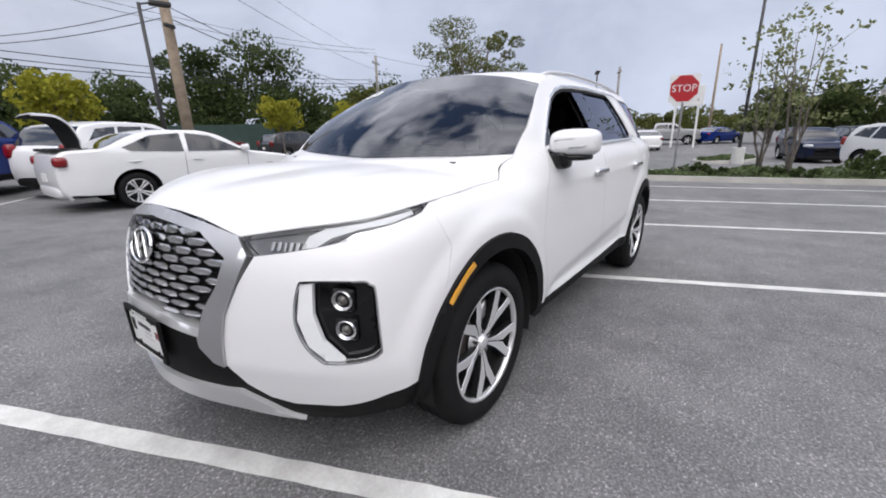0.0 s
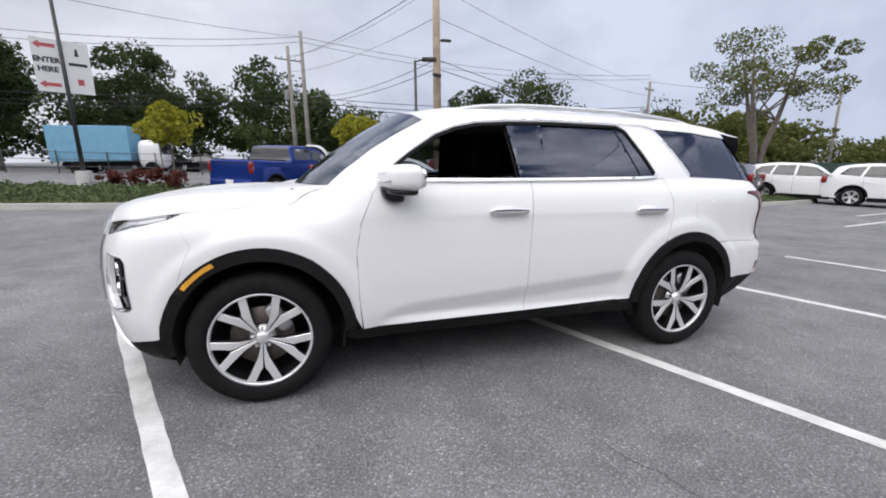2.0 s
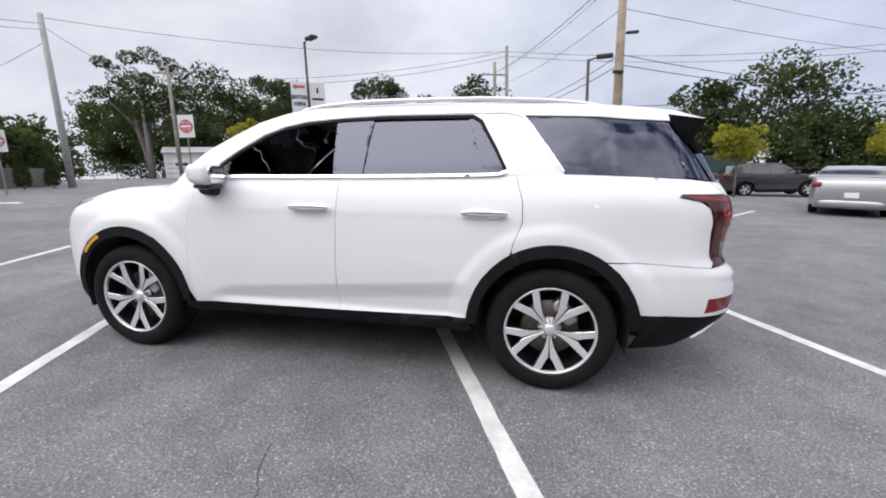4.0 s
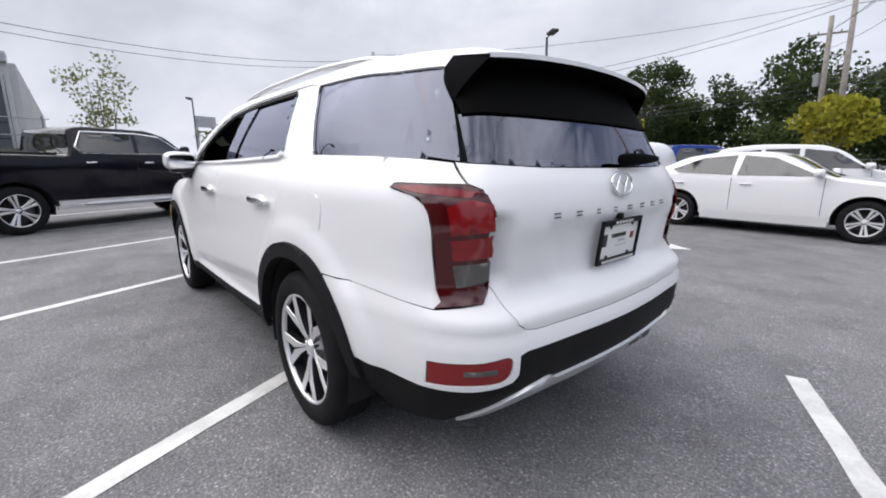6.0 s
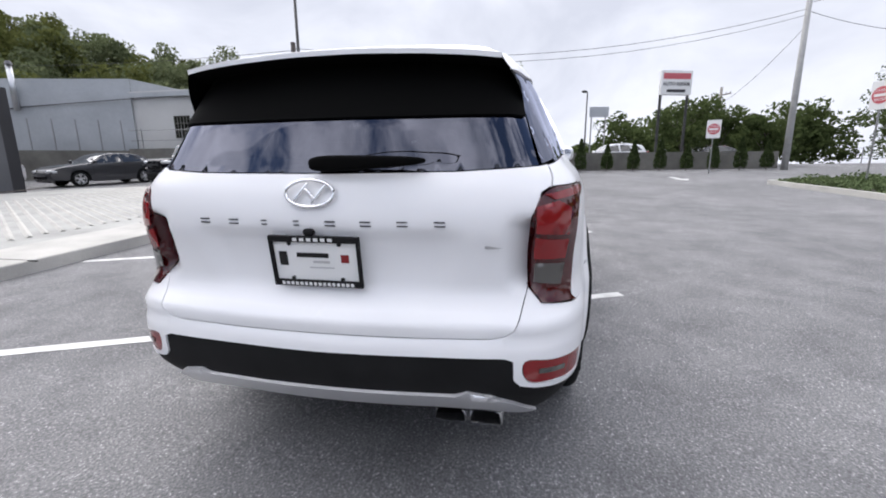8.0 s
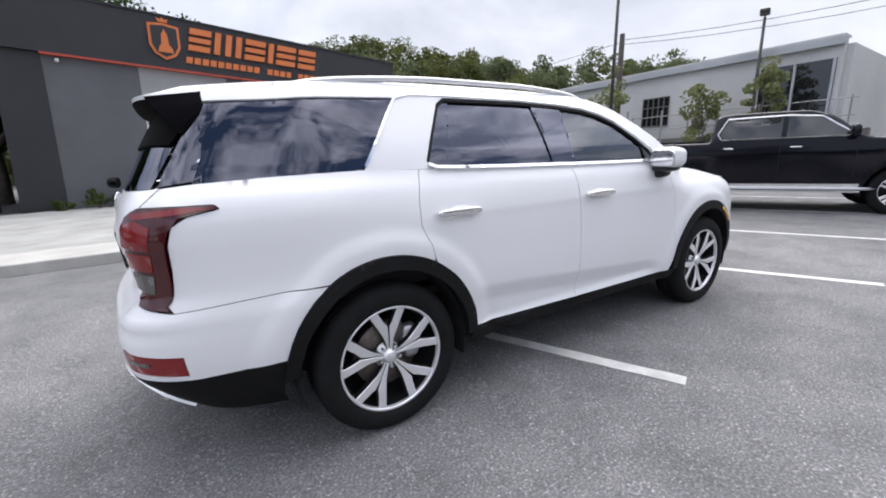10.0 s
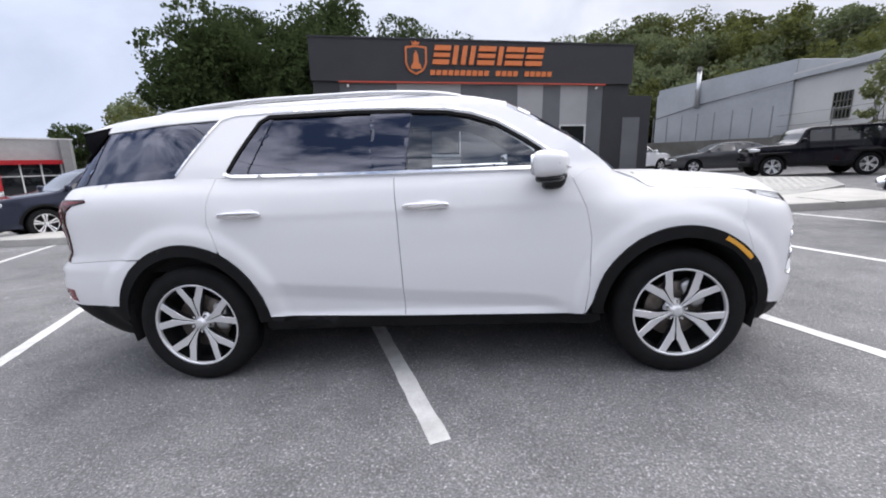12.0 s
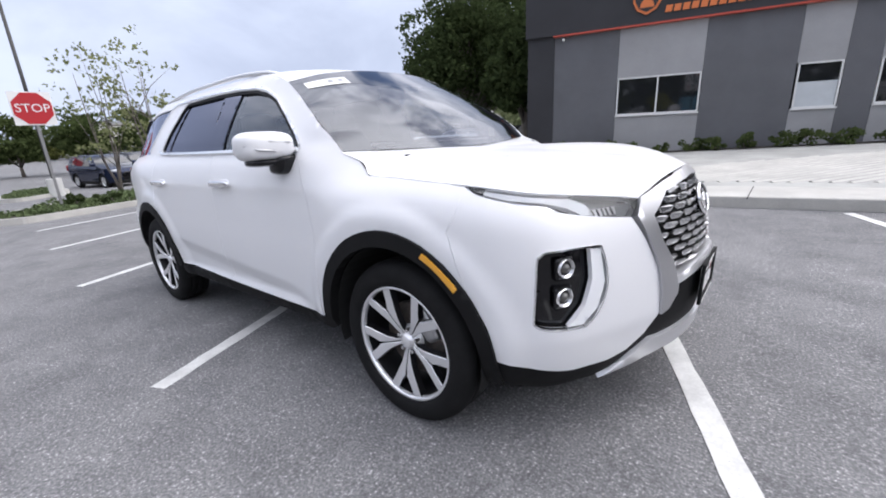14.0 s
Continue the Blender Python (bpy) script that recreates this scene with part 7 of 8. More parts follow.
def hill_top(x, y):
    """The height of the treetops on the wooded hill to the north, which climbs to a crest some 85 m off."""
    d = math.hypot(x, y + 2)
    az = math.degrees(math.atan2(y + 2, x))
    climb = 0.42 + 0.58 * float(sstep(44, 86, np.array(d)))
    return 1.3 + min(d, 90) * math.tan(radians(float(CREST(az)))) * climb


def hill_z(x, y):
    """The ground of the hill, below its trees."""
    return max(hill_top(x, y) - 8.5, -0.8)


cols, rows_n = 60, 26
hv = [(-90 + 220 * i / cols, 34 + 110 * j / rows_n, 0) for j in range(rows_n + 1) for i in range(cols + 1)]
hv = [(x, y, hill_z(x, y)) for x, y, _ in hv]
hf = [(j * (cols + 1) + i, j * (cols + 1) + i + 1, (j + 1) * (cols + 1) + i + 1, (j + 1) * (cols + 1) + i) for j in range(rows_n) for i in range(cols)]
tagged(raw("hillside", hv, hf, worn("forest_floor", (0.035, 0.045, 0.02), 0.95, 0.3, 0.2, 4, 0.3), smooth=True), "wooded hill rising behind the buildings", "hill", kind="structure")
ha, hb, hc = [], [], []
for i in range(290):
    a, d = radians(R_.uniform(18, 132)), R_.uniform(46, 92)
    x, y, h = d * math.cos(a), d * math.sin(a) - 2, R_.uniform(6.5, 10.5)
    (ha, hb, hc)[i % 3].append((x, y, hill_top(x, y) - h + R_.uniform(-1.6, 0.5), h, R_.uniform(2.4, 3.8)))
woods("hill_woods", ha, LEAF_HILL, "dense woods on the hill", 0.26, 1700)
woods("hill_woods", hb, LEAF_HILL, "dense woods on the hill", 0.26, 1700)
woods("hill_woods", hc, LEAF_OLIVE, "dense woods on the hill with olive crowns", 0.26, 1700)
# trees round the far edges of the lot, west and east
sp = []
for i in range(34):
    y = -40 + i * 2.6
    sp.append((-82 + R_.uniform(-8, 8) - (0 if y < 0 else 10), y, -1.5, R_.uniform(3.6, 6.0), R_.uniform(3, 4.6)))
for i in range(16):
    sp.append((-52 + i * 1.2 + R_.uniform(-1, 1), -30 + R_.uniform(-3, 3) - i * 0.4, -1.2, R_.uniform(5.5, 8.5), R_.uniform(2.4, 3.6)))
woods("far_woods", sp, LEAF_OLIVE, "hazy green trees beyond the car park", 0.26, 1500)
sp = []
for i in range(14):
    sp.append((52 + R_.uniform(-4, 6), -34 + i * 1.7, 0.6, R_.uniform(4.5, 8), R_.uniform(2.2, 3.4)))
for i in range(20):
    sp.append((56 + R_.uniform(-4, 12), -12 + i * 1.6, 0.4, R_.uniform(3.0, 5), R_.uniform(2, 3)))
woods("far_woods", sp, LEAF_MID, "green trees beyond the side road", 0.24, 1500)
for x, y, h, r in ((31.5, -12.5, 5.2, 2.4), (33.5, -15.6, 4.6, 2.0), (30.0, -17.5, 3.6, 1.4)):
    tree(x, y, h, r, LEAF_MID, "leafy green tree behind the repair shop sign", trunk=0.1, clear=0.2, k=24, n=3000, size=0.14, spread=0.4)


def cypress(x, y, r, h):
    """A narrow cone of dense foliage on a short stem."""
    t = empty("cypress", "narrow dark green cypress shrub", "shrub", (x, y, ground_z(x)))
    q = rng.uniform(0.02, 1.0, 1500) ** 0.8
    a, k = rng.uniform(0, 2 * math.pi, 1500), rng.uniform(0.45, 1.0, 1500)
    w = r * np.minimum(1.0, (1 - q) * 1.5 + 0.06) * (0.7 + 0.3 * np.minimum(1, q * 8)) * k
    V, F = leaf_quads(np.stack([w * np.cos(a), w * np.sin(a), 0.1 + q * (h - 0.1)], 1), 0.07)
    raw("foliage", V, F, LEAF_DARK, t)
    part("stem", tube([(0, 0, 0), (0, 0, h * 0.5)], [0.03, 0.015], 6), BARK, t)
    return t


for i, (x, y) in enumerate([(22.5, -2.5 - 1.55 * i) for i in range(9)]):
    cypress(x + 0.25 * i, y, 0.36, 1.75 + 0.2 * math.sin(i * 2.1))
tagged(wall_between("low_wall", (24.0, -1.0), (26.6, -16.5), 0.4, ground_z(24) + 1.15, 0.2, STAINC), "low grey wall behind the cypress shrubs", "wall", kind="structure")
for x, y in ((8.7, -16.9), (7.7, -17.0), (5.9, -15.0), (6.9, -16.2)):
    shrub(x, y, 0.45, 0.7, LEAF_RED, "red-brown barberry shrub in the island", 800, 0.06)
shrub(-13.6, 4.6, 0.5, 0.85, LEAF_MID, "bright green round shrub in the island", 1100, 0.06)
for x, y in ((-12.2, 1.0), (-12.9, 2.3), (-12.3, 3.0), (-13.2, 0.4)):
    shrub(x, y, 0.38, 0.32, LEAF_DARK, "low dark round shrub in the island", 500, 0.05)
# ---- other vehicles ----
CARGLASS = base_mat("dark_car_glass", (0.014, 0.016, 0.018), 0.04, 0, 0.8)
LAMPCLEAR = base_mat("clear_lamp", (0.55, 0.56, 0.58), 0.12, 0.3, 1.0)


def paint(name, c, rough=0.3, metal=0.0):
    if max(c) > 0.3:
        return base_mat(name, c, rough, metal, 0.6, 0.5)
    return base_mat(name, c, 0.09, metal, 0.0, 0.28)


P_WHITE = paint("white_car_paint", (0.74, 0.74, 0.75))
P_BLACK = paint("black_car_paint", (0.004, 0.004, 0.008))
P_BLUE = paint("blue_car_paint", (0.012, 0.035, 0.20), 0.3, 0.3)
P_SLATE = paint("slate_car_paint", (0.035, 0.040, 0.062), 0.3, 0.3)
P_NAVY = paint("navy_car_paint", (0.012, 0.018, 0.045), 0.3, 0.3)
P_GREY = paint("grey_car_paint", (0.09, 0.09, 0.095), 0.3, 0.5)
P_SILVER = paint("silver_car_paint", (0.40, 0.40, 0.41), 0.3, 0.6)
P_RED = paint("dark_red_car_paint", (0.12, 0.012, 0.014), 0.3, 0.2)

SEDAN = dict(wb=2.74, r=0.335, W=0.925, tumble=0.62, rails=False,
             prof=[(2.28, 0.22), (2.36, 0.40), (2.37, 0.60), (2.27, 0.76), (1.95, 0.88), (1.3, 0.98), (0.98, 1.02), (0.25, 1.38), (-0.1, 1.45), (-0.7, 1.45), (-1.25, 1.37), (-1.9, 1.11), (-2.3, 1.08), (-2.44, 1.0), (-2.49, 0.68), (-2.46, 0.40), (-2.36, 0.24)],
             wind=[6, 7], back=[10, 11], belt=(1.0, 1.06),
             wins=[[(0.78, 1.03), (0.12, 1.345), (-0.35, 1.395), (-0.40, 1.04)], [(-0.48, 1.04), (-0.46, 1.395), (-1.0, 1.35), (-1.52, 1.13), (-1.40, 1.07)]])
SUVX = dict(wb=2.70, r=0.36, W=0.93, tumble=0.42, rails=True,
            prof=[(2.12, 0.26), (2.24, 0.45), (2.26, 0.78), (2.12, 0.96), (1.75, 1.04), (1.25, 1.09), (1.02, 1.12), (0.35, 1.56), (0.0, 1.66), (-0.9, 1.68), (-1.65, 1.60), (-1.85, 1.55), (-2.14, 1.14), (-2.28, 1.02), (-2.33, 0.66), (-2.28, 0.40), (-2.2, 0.28)],
            wind=[6, 7], back=[11, 12], belt=(1.08, 1.16),
            wins=[[(0.84, 1.14), (0.30, 1.51), (-0.25, 1.575), (-0.30, 1.14)], [(-0.38, 1.14), (-0.34, 1.58), (-0.98, 1.57), (-1.12, 1.17)], [(-1.2, 1.18), (-1.06, 1.565), (-1.55, 1.51), (-1.82, 1.24)]])
PICKUP = dict(wb=3.70, r=0.42, W=1.0, tumble=0.36, rails=False,
              prof=[(2.68, 0.40), (2.79, 0.62), (2.80, 1.15), (2.66, 1.28), (2.1, 1.34), (1.65, 1.36), (1.42, 1.38), (0.78, 1.82), (0.45, 1.91), (-0.6, 1.92), (-0.92, 1.86), (-1.02, 1.40), (-1.06, 1.37), (-2.70, 1.39), (-2.81, 1.36), (-2.83, 0.75), (-2.85, 0.70), (-2.85, 0.52)],
              wind=[6, 7], back=[10, 11], belt=(1.36, 1.40),
              wins=[[(1.16, 1.43), (0.68, 1.76), (0.22, 1.81), (0.20, 1.43)], [(0.12, 1.43), (0.14, 1.81), (-0.72, 1.80), (-0.86, 1.52), (-0.80, 1.43)]])
OFFROAD = dict(wb=2.95, r=0.40, W=0.92, tumble=0.14, rails=False,
               prof=[(2.06, 0.55), (2.14, 0.62), (2.14, 0.78), (2.05, 0.82), (2.04, 1.10), (1.92, 1.17), (0.92, 1.23), (0.80, 1.25), (0.48, 1.74), (0.30, 1.82), (-1.9, 1.83), (-2.04, 1.76), (-2.10, 1.12), (-2.12, 0.62), (-2.06, 0.50)],
               wind=[7, 8], back=[11, 12], belt=(1.22, 1.24),
               wins=[[(0.60, 1.29), (0.36, 1.69), (-0.26, 1.71), (-0.26, 1.29)], [(-0.36, 1.29), (-0.36, 1.71), (-1.1, 1.71), (-1.1, 1.29)], [(-1.2, 1.29), (-1.2, 1.71), (-1.92, 1.69), (-1.96, 1.29)]])


def vehicle(name, label, cat, spec, m, body_paint, detail=True, rim=None, trim=None, boot_open=False, hatch_open=False, red_corner=True, on_lot=True, group="", lower=None, scale=1.0, bed_dark=True):
    """A car from its side profile: flanks with wheel arches, a rounded skin over the top, panes, lamps and wheels."""
    trim = trim or BLACKPL
    W, wb, r, tm = spec["W"], spec["wb"], spec["r"], spec["tumble"]
    prof = np.array(spec["prof"], float)
    xf, xr = prof[:, 0].max(), prof[:, 0].min()
    b0, b1 = spec["belt"]

    def y_of(x, z):
        belt_ = b0 + (b1 - b0) * np.clip((1.0 - x) / 2.4, 0, 1)
        y = W * (1 - 0.20 * sstep(xf - 0.75, xf + 0.05, x) ** 1.4 - 0.14 * sstep(xr + 0.6, xr - 0.05, x) ** 1.4)
        y = y - 0.05 * np.clip((0.55 - z) / 0.35, 0, 1) ** 2 - 0.022 * sstep(belt_ - 0.25, belt_, z)
        return y - tm * np.clip(z - belt_, 0, 3) * 0.9

    def surf(P, lift):
        y = y_of(P[:, 0], P[:, 1]) + lift
        return np.stack([P[:, 0], y, P[:, 1]], 1)
    ob = empty(name, label, cat, group=group)
    # resampled profile with normals
    d = np.concatenate([[0], np.cumsum(np.linalg.norm(np.diff(prof, axis=0), axis=1))])
    t = np.unique(np.concatenate([np.arange(0, d[-1], 0.07 if detail else 0.14), d]))
    cx, cz = Curve(list(zip(d, prof[:, 0]))), Curve(list(zip(d, prof[:, 1])))
    L = np.stack([cx(t), cz(t)], 1)
    e = np.gradient(L, axis=0)
    e /= np.maximum(np.linalg.norm(e, axis=1, keepdims=True), 1e-9)
    nr = np.stack([e[:, 1], -e[:, 0]], 1)
    if nr[len(nr) // 2, 1] < 0:
        nr = -nr
    rd = 0.045
    inner = L - nr * rd
    # flank with arches
    hub = ((wb / 2, r), (-wb / 2, r))
    zb = 0.27 if spec is not PICKUP and spec is not OFFROAD else 0.45
    flank = [tuple(p) for p in inner[::-1]]
    lowl = []
    flank = [tuple(p) for p in inner]
    ra = r + 0.075
    back_pts = [(xr + 0.12, zb + 0.06)]
    for hx, hz in (hub[1], hub[0]):
        a0 = math.asin(max(-1, min(1, (zb + 0.03 - hz) / ra)))
        for i in range(15):
            a = math.pi - a0 + (2 * a0 - math.pi) * i / 14
            back_pts.append((hx + ra * math.cos(a), hz + ra * math.sin(a)))
    back_pts.append((xf - 0.12, zb + 0.06))
    skin("flank", flank + back_pts, surf, body_paint, ob, res=0.08 if detail else 0.15, depth=0.0, both=True)
    # skin over the top
    fr = np.array([-1, -0.985, -0.95, -0.88, -0.5, 0, 0.5, 0.88, 0.95, 0.985, 1.0])
    off = np.array([-rd, -rd * 0.45, -rd * 0.12, 0, 0.012, 0.016, 0.012, 0, -rd * 0.12, -rd * 0.45, -rd])
    ye = y_of(inner[:, 0], inner[:, 1])
    G = np.zeros((len(L), len(fr), 3))
    for j, (f_, o_) in enumerate(zip(fr, off)):
        G[:, j, 0], G[:, j, 2] = L[:, 0] + nr[:, 0] * o_, L[:, 1] + nr[:, 1] * o_
        G[:, j, 1] = ye * f_

    def rows_between(i, j):
        return np.where((t >= d[i] - 1e-6) & (t <= d[j] + 1e-6))[0]
    sheet("upper_skin", G, body_paint, ob, flip=True, mirror=False, depth=0.0)
    for nm, (i, j), pad in (("windscreen", spec["wind"], 0.05), ("rear_window", spec["back"], 0.06)):
        rr = rows_between(i, j)
        if boot_open and nm == "none":
            continue
        H = G[rr][:, 2:9].copy()
        H[:, :, 0] += (nr[rr, 0] * 0.006)[:, None]
        H[:, :, 2] += (nr[rr, 1] * 0.006)[:, None]
        sheet(nm, H, CARGLASS, ob, "dark glass", flip=True, mirror=False, depth=0.0)
    for w in spec["wins"]:
        skin("side_window", w, surf, CARGLASS, ob, res=0.15, lift=0.006, depth=0.005, both=True, label="dark glass")
    for i, w in enumerate(spec["wins"]):
        if detail:
            ww = np.array(w)
            xs = ww[:, 0].max() - 0.02 if i else ww[:, 0].max() + 0.05
            skin("door_gap", [(xs, zb + 0.12), (xs + 0.008, zb + 0.12), (xs + 0.008, b0), (xs, b0)], surf, DARKIN, ob, res=0.1, lift=0.002, depth=0.002, both=True)
            if i < 2:
                hx = ww[:, 0].min() + 0.16
                for sy in (1, -1):
                    hz = b0 - 0.12
                    part("door_handle", superbox((hx, sy * float(y_of(hx, hz) + 0.02), hz), (0.10, 0.014, 0.016), 3, 10, 6), CHROME if trim is CHROME else body_paint, ob, smooth=True)
    # lower trim
    sk = [(wb / 2 - ra - 0.02, zb + 0.10), (-wb / 2 + ra + 0.02, zb + 0.10), (-wb / 2 + ra + 0.02, zb - 0.06), (wb / 2 - ra - 0.02, zb - 0.06)]
    skin("sill", sk, surf, lower or (body_paint if spec is SEDAN else trim), ob, res=0.15, lift=0.006, depth=0.03, both=True)
    z_f, z_r = (0.62, 0.82) if spec is SEDAN else (0.82, 0.98) if spec is SUVX else (0.98, 1.1)
    for sy in (1, -1):
        yf = float(y_of(xf - 0.14, z_f))
        part("headlamp", superbox((xf - 0.16, sy * (yf - 0.13), z_f + 0.06), (0.17, 0.17, 0.075), 3.2, 14, 8, lambda v: Vector((v.x - 0.5 * sy * v.y, v.y, v.z))), LAMPCLEAR, ob, "clear headlamp", smooth=True)
        yr = float(y_of(xr + 0.1, z_r))
        tz = (0.12, 0.16) if spec is SUVX else (0.10, 0.09) if spec is SEDAN else (0.06, 0.2)
        part("tail_lamp", superbox((xr + 0.085, sy * (yr - 0.055), z_r + (0.08 if spec is SEDAN else 0.05)), (0.10, 0.12 if spec is not PICKUP else 0.07, tz[1]), 3.4, 14, 8), REDLENS, ob, "red tail lamp", smooth=True)
        mx = spec["wins"][0][0][0] - 0.02
        mz = spec["wins"][0][0][1] + 0.06
        part("mirror", superbox((mx, sy * (W + 0.06), mz), (0.07, 0.12, 0.07 if spec is not PICKUP else 0.12), 3, 14, 8), body_paint if trim is not CHROME else P_BLACK, ob, smooth=True)
    gz = (0.50, 0.16) if spec is SEDAN else (0.62, 0.2) if spec is SUVX else (0.9, 0.22)
    part("grille", superbox((xf - 0.03, 0, gz[0]), (0.05, W * 0.5, gz[1]), 5, 16, 8), GLOSSBK if trim is not CHROME else CHROME, ob, "dark grille", smooth=True)
    part("front_bumper", superbox((xf - 0.09, 0, zb + 0.06), (0.10, W * 0.72, 0.10), 4, 16, 8), trim if spec is not SEDAN else body_paint, ob, smooth=True)
    part("rear_bumper", superbox((xr + 0.10, 0, zb + 0.10), (0.12, W * 0.78, 0.11), 4, 16, 8), trim if spec is not SEDAN else body_paint, ob, smooth=True)
    part("number_plate", box_bm(bmesh.new(), (xr - 0.015, 0, z_r - (0.2 if spec is not PICKUP else 0.42)), (0.02, 0.3, 0.15)), PLATEWHITE, ob)
    part("underbody", box_bm(bmesh.new(), (0, 0, zb + 0.12), (xf - xr - 0.5, W * 1.3, 0.25)), DARKIN, ob)
    for hx, hz in hub:
        for sy in (1, -1):
            bm = bmesh.new()
            arc = [(hx + ra * math.cos(a), hz + ra * math.sin(a)) for a in (math.pi * (-0.08 + 1.16 * i / 14) for i in range(15))]
            for (x1, z1), (x2, z2) in zip(arc, arc[1:]):
                bm.faces.new([bm.verts.new(p) for p in ((x1, sy * (W - 0.03), z1), (x2, sy * (W - 0.03), z2), (x2, sy * 0.5, z2), (x1, sy * 0.5, z1))])
            bm.faces.new([bm.verts.new((x, sy * (W - 0.28), z)) for x, z in arc])
            part("wheel_well", bm, DARKIN, ob)
    if detail and spec is not SEDAN:
        for hx, hz in hub:
            ring_a = arch(hx, hz, ra + 0.055, ra + 0.055, 4, 176, 18) + arch(hx, hz, ra - 0.002, ra - 0.002, 176, 4, 18)
            skin("arch_moulding", ring_a, surf, trim if trim is not CHROME else body_paint, ob, res=0.1, lift=0.012, depth=0.03, both=True)
    if spec is PICKUP:
        part("bed_floor", box_bm(bmesh.new(), ((-1.12 - 2.72) / 2, 0, 1.392), (1.56, W * 1.62, 0.05)), DARKIN, ob, "dark load bed")
        part("tailgate_seam", box_bm(bmesh.new(), (xr + 0.01, 0, 1.30), (0.03, W * 1.5, 0.015)), DARKIN, ob)
        if trim is CHROME:
            for sy in (1, -1):
                pts = [(1.2, 1.415), (0.70, 1.785), (0.22, 1.83), (-0.74, 1.82), (-0.9, 1.53), (-0.83, 1.415), (1.2, 1.415)]
                part("window_surround", tube([(x, sy * float(y_of(x, z) + 0.008), z) for x, z in pts], 0.014, 5), CHROME, ob, "chrome trim")
                part("side_step", superbox((0.3, sy * (W - 0.0), 0.46), (1.25, 0.07, 0.035), 4, 14, 6), SATIN, ob, "bright step", smooth=True)
            part("rear_chrome_bumper", superbox((xr - 0.02, 0, 0.62), (0.10, W * 0.92, 0.12), 4, 20, 8), CHROME, ob, "chrome bumper", smooth=True)
    if spec is OFFROAD:
        sp = part("spare_wheel", lathe([(0.05, 0.1), (0.36, 0.1), (0.385, 0.06), (0.385, -0.1)], 28), RUBBER, ob, "spare tyre", smooth=True)
        sp.matrix_basis = pose(xr - 0.06, 0, 0.98, 0, 0, 90)
        for sy in (1, -1):
            for hx in (wb / 2, -wb / 2):
                part("flared_wing", superbox((hx, sy * (W + 0.03), 0.90), (0.56, 0.10, 0.045), 3.5, 18, 8), BLACKPL, ob, smooth=True)
    if boot_open:
        lid = catmull([(-1.93, 0, 1.10), (-1.98, 0, 1.36), (-2.09, 0, 1.60), (-2.28, 0, 1.71), (-2.52, 0, 1.72)], 14)
        across = np.linspace(-0.62, 0.62, 9)
        G2 = np.stack([np.stack([q[0] - 0.05 * (across / 0.62) ** 2, across * (1 - 0.12 * (i < 3)), q[2] - 0.04 * (across / 0.62) ** 4], 1) for i, q in enumerate(lid)])
        bl = sheet("boot_lid", G2, body_paint, ob, "raised white boot lid", flip=True, mirror=False, depth=0.03, drop=(-0.7, 0, -0.7))
        sheet("lid_lining", G2 * (1, 0.93, 1) + (-0.025, 0, -0.035), DARKIN, bl, "dark inner lining", flip=True, mirror=False, depth=0.0)
        part("boot_well", box_bm(bmesh.new(), (-2.2, 0, 1.09), (0.5, 1.3, 0.05)), DARKIN, ob)
    if hatch_open:
        part("raised_hatch", superbox((-2.35, 0, 1.80), (0.45, 0.60, 0.05), 4, 20, 12, lambda v: Vector((v.x, v.y, v.z - 0.25 * v.x - 0.3 * v.x * v.x))), body_paint, ob, "raised tailgate", smooth=True)
    wm = rim or MACHINED
    fw = None
    for hx, hz in hub:
        for sy in (1, -1):
            if fw is None:
                fw = new("wheel")
                fw.parent = ob
                if detail:
                    wheel_parts(fw, r, r * 0.66, 0.225, wm, GUNMETAL, "plain", False, False, 32)
                else:
                    w_ = 0.11
                    part("tyre", lathe([(r * 0.64, w_ - 0.02), (r * 0.7, w_), (r - 0.03, w_ - 0.01), (r, w_ - 0.04), (r, -w_)], 20), RUBBER, fw, smooth=True)
                    rm = part("rim", lathe([(r * 0.60, w_ - 0.05), (r * 0.63, w_ - 0.02), (r * 0.66, w_ - 0.02)], 20), wm, fw, smooth=True)
                    for i in range(5):
                        a = 2 * math.pi * i / 5 + 0.3
                        part("spoke", box_bm(bmesh.new(), (0, 0, 0), (r * 0.6, 0.02, 0.07)), wm, rm).matrix_basis = pose(r * 0.3 * math.cos(a), w_ - 0.035, r * 0.3 * math.sin(a), 0, -math.degrees(a), 0)
                    part("well", lathe([(0.001, w_ - 0.09), (r * 0.62, w_ - 0.09)], 16), DARKIN, rm)
                fw.matrix_basis = pose(hx, sy * (W - 0.125), hz)
            else:
                copy_thing(fw, pose(hx, sy * (W - 0.125), hz, 0, 31 * hx, 0 if sy > 0 else 180))
    ob.matrix_world = (TILT @ m) if on_lot else m
    if scale != 1.0:
        ob.scale = (scale, scale, scale)
    return ob


def facing(dx, dy):
    return math.degrees(math.atan2(dy, dx))


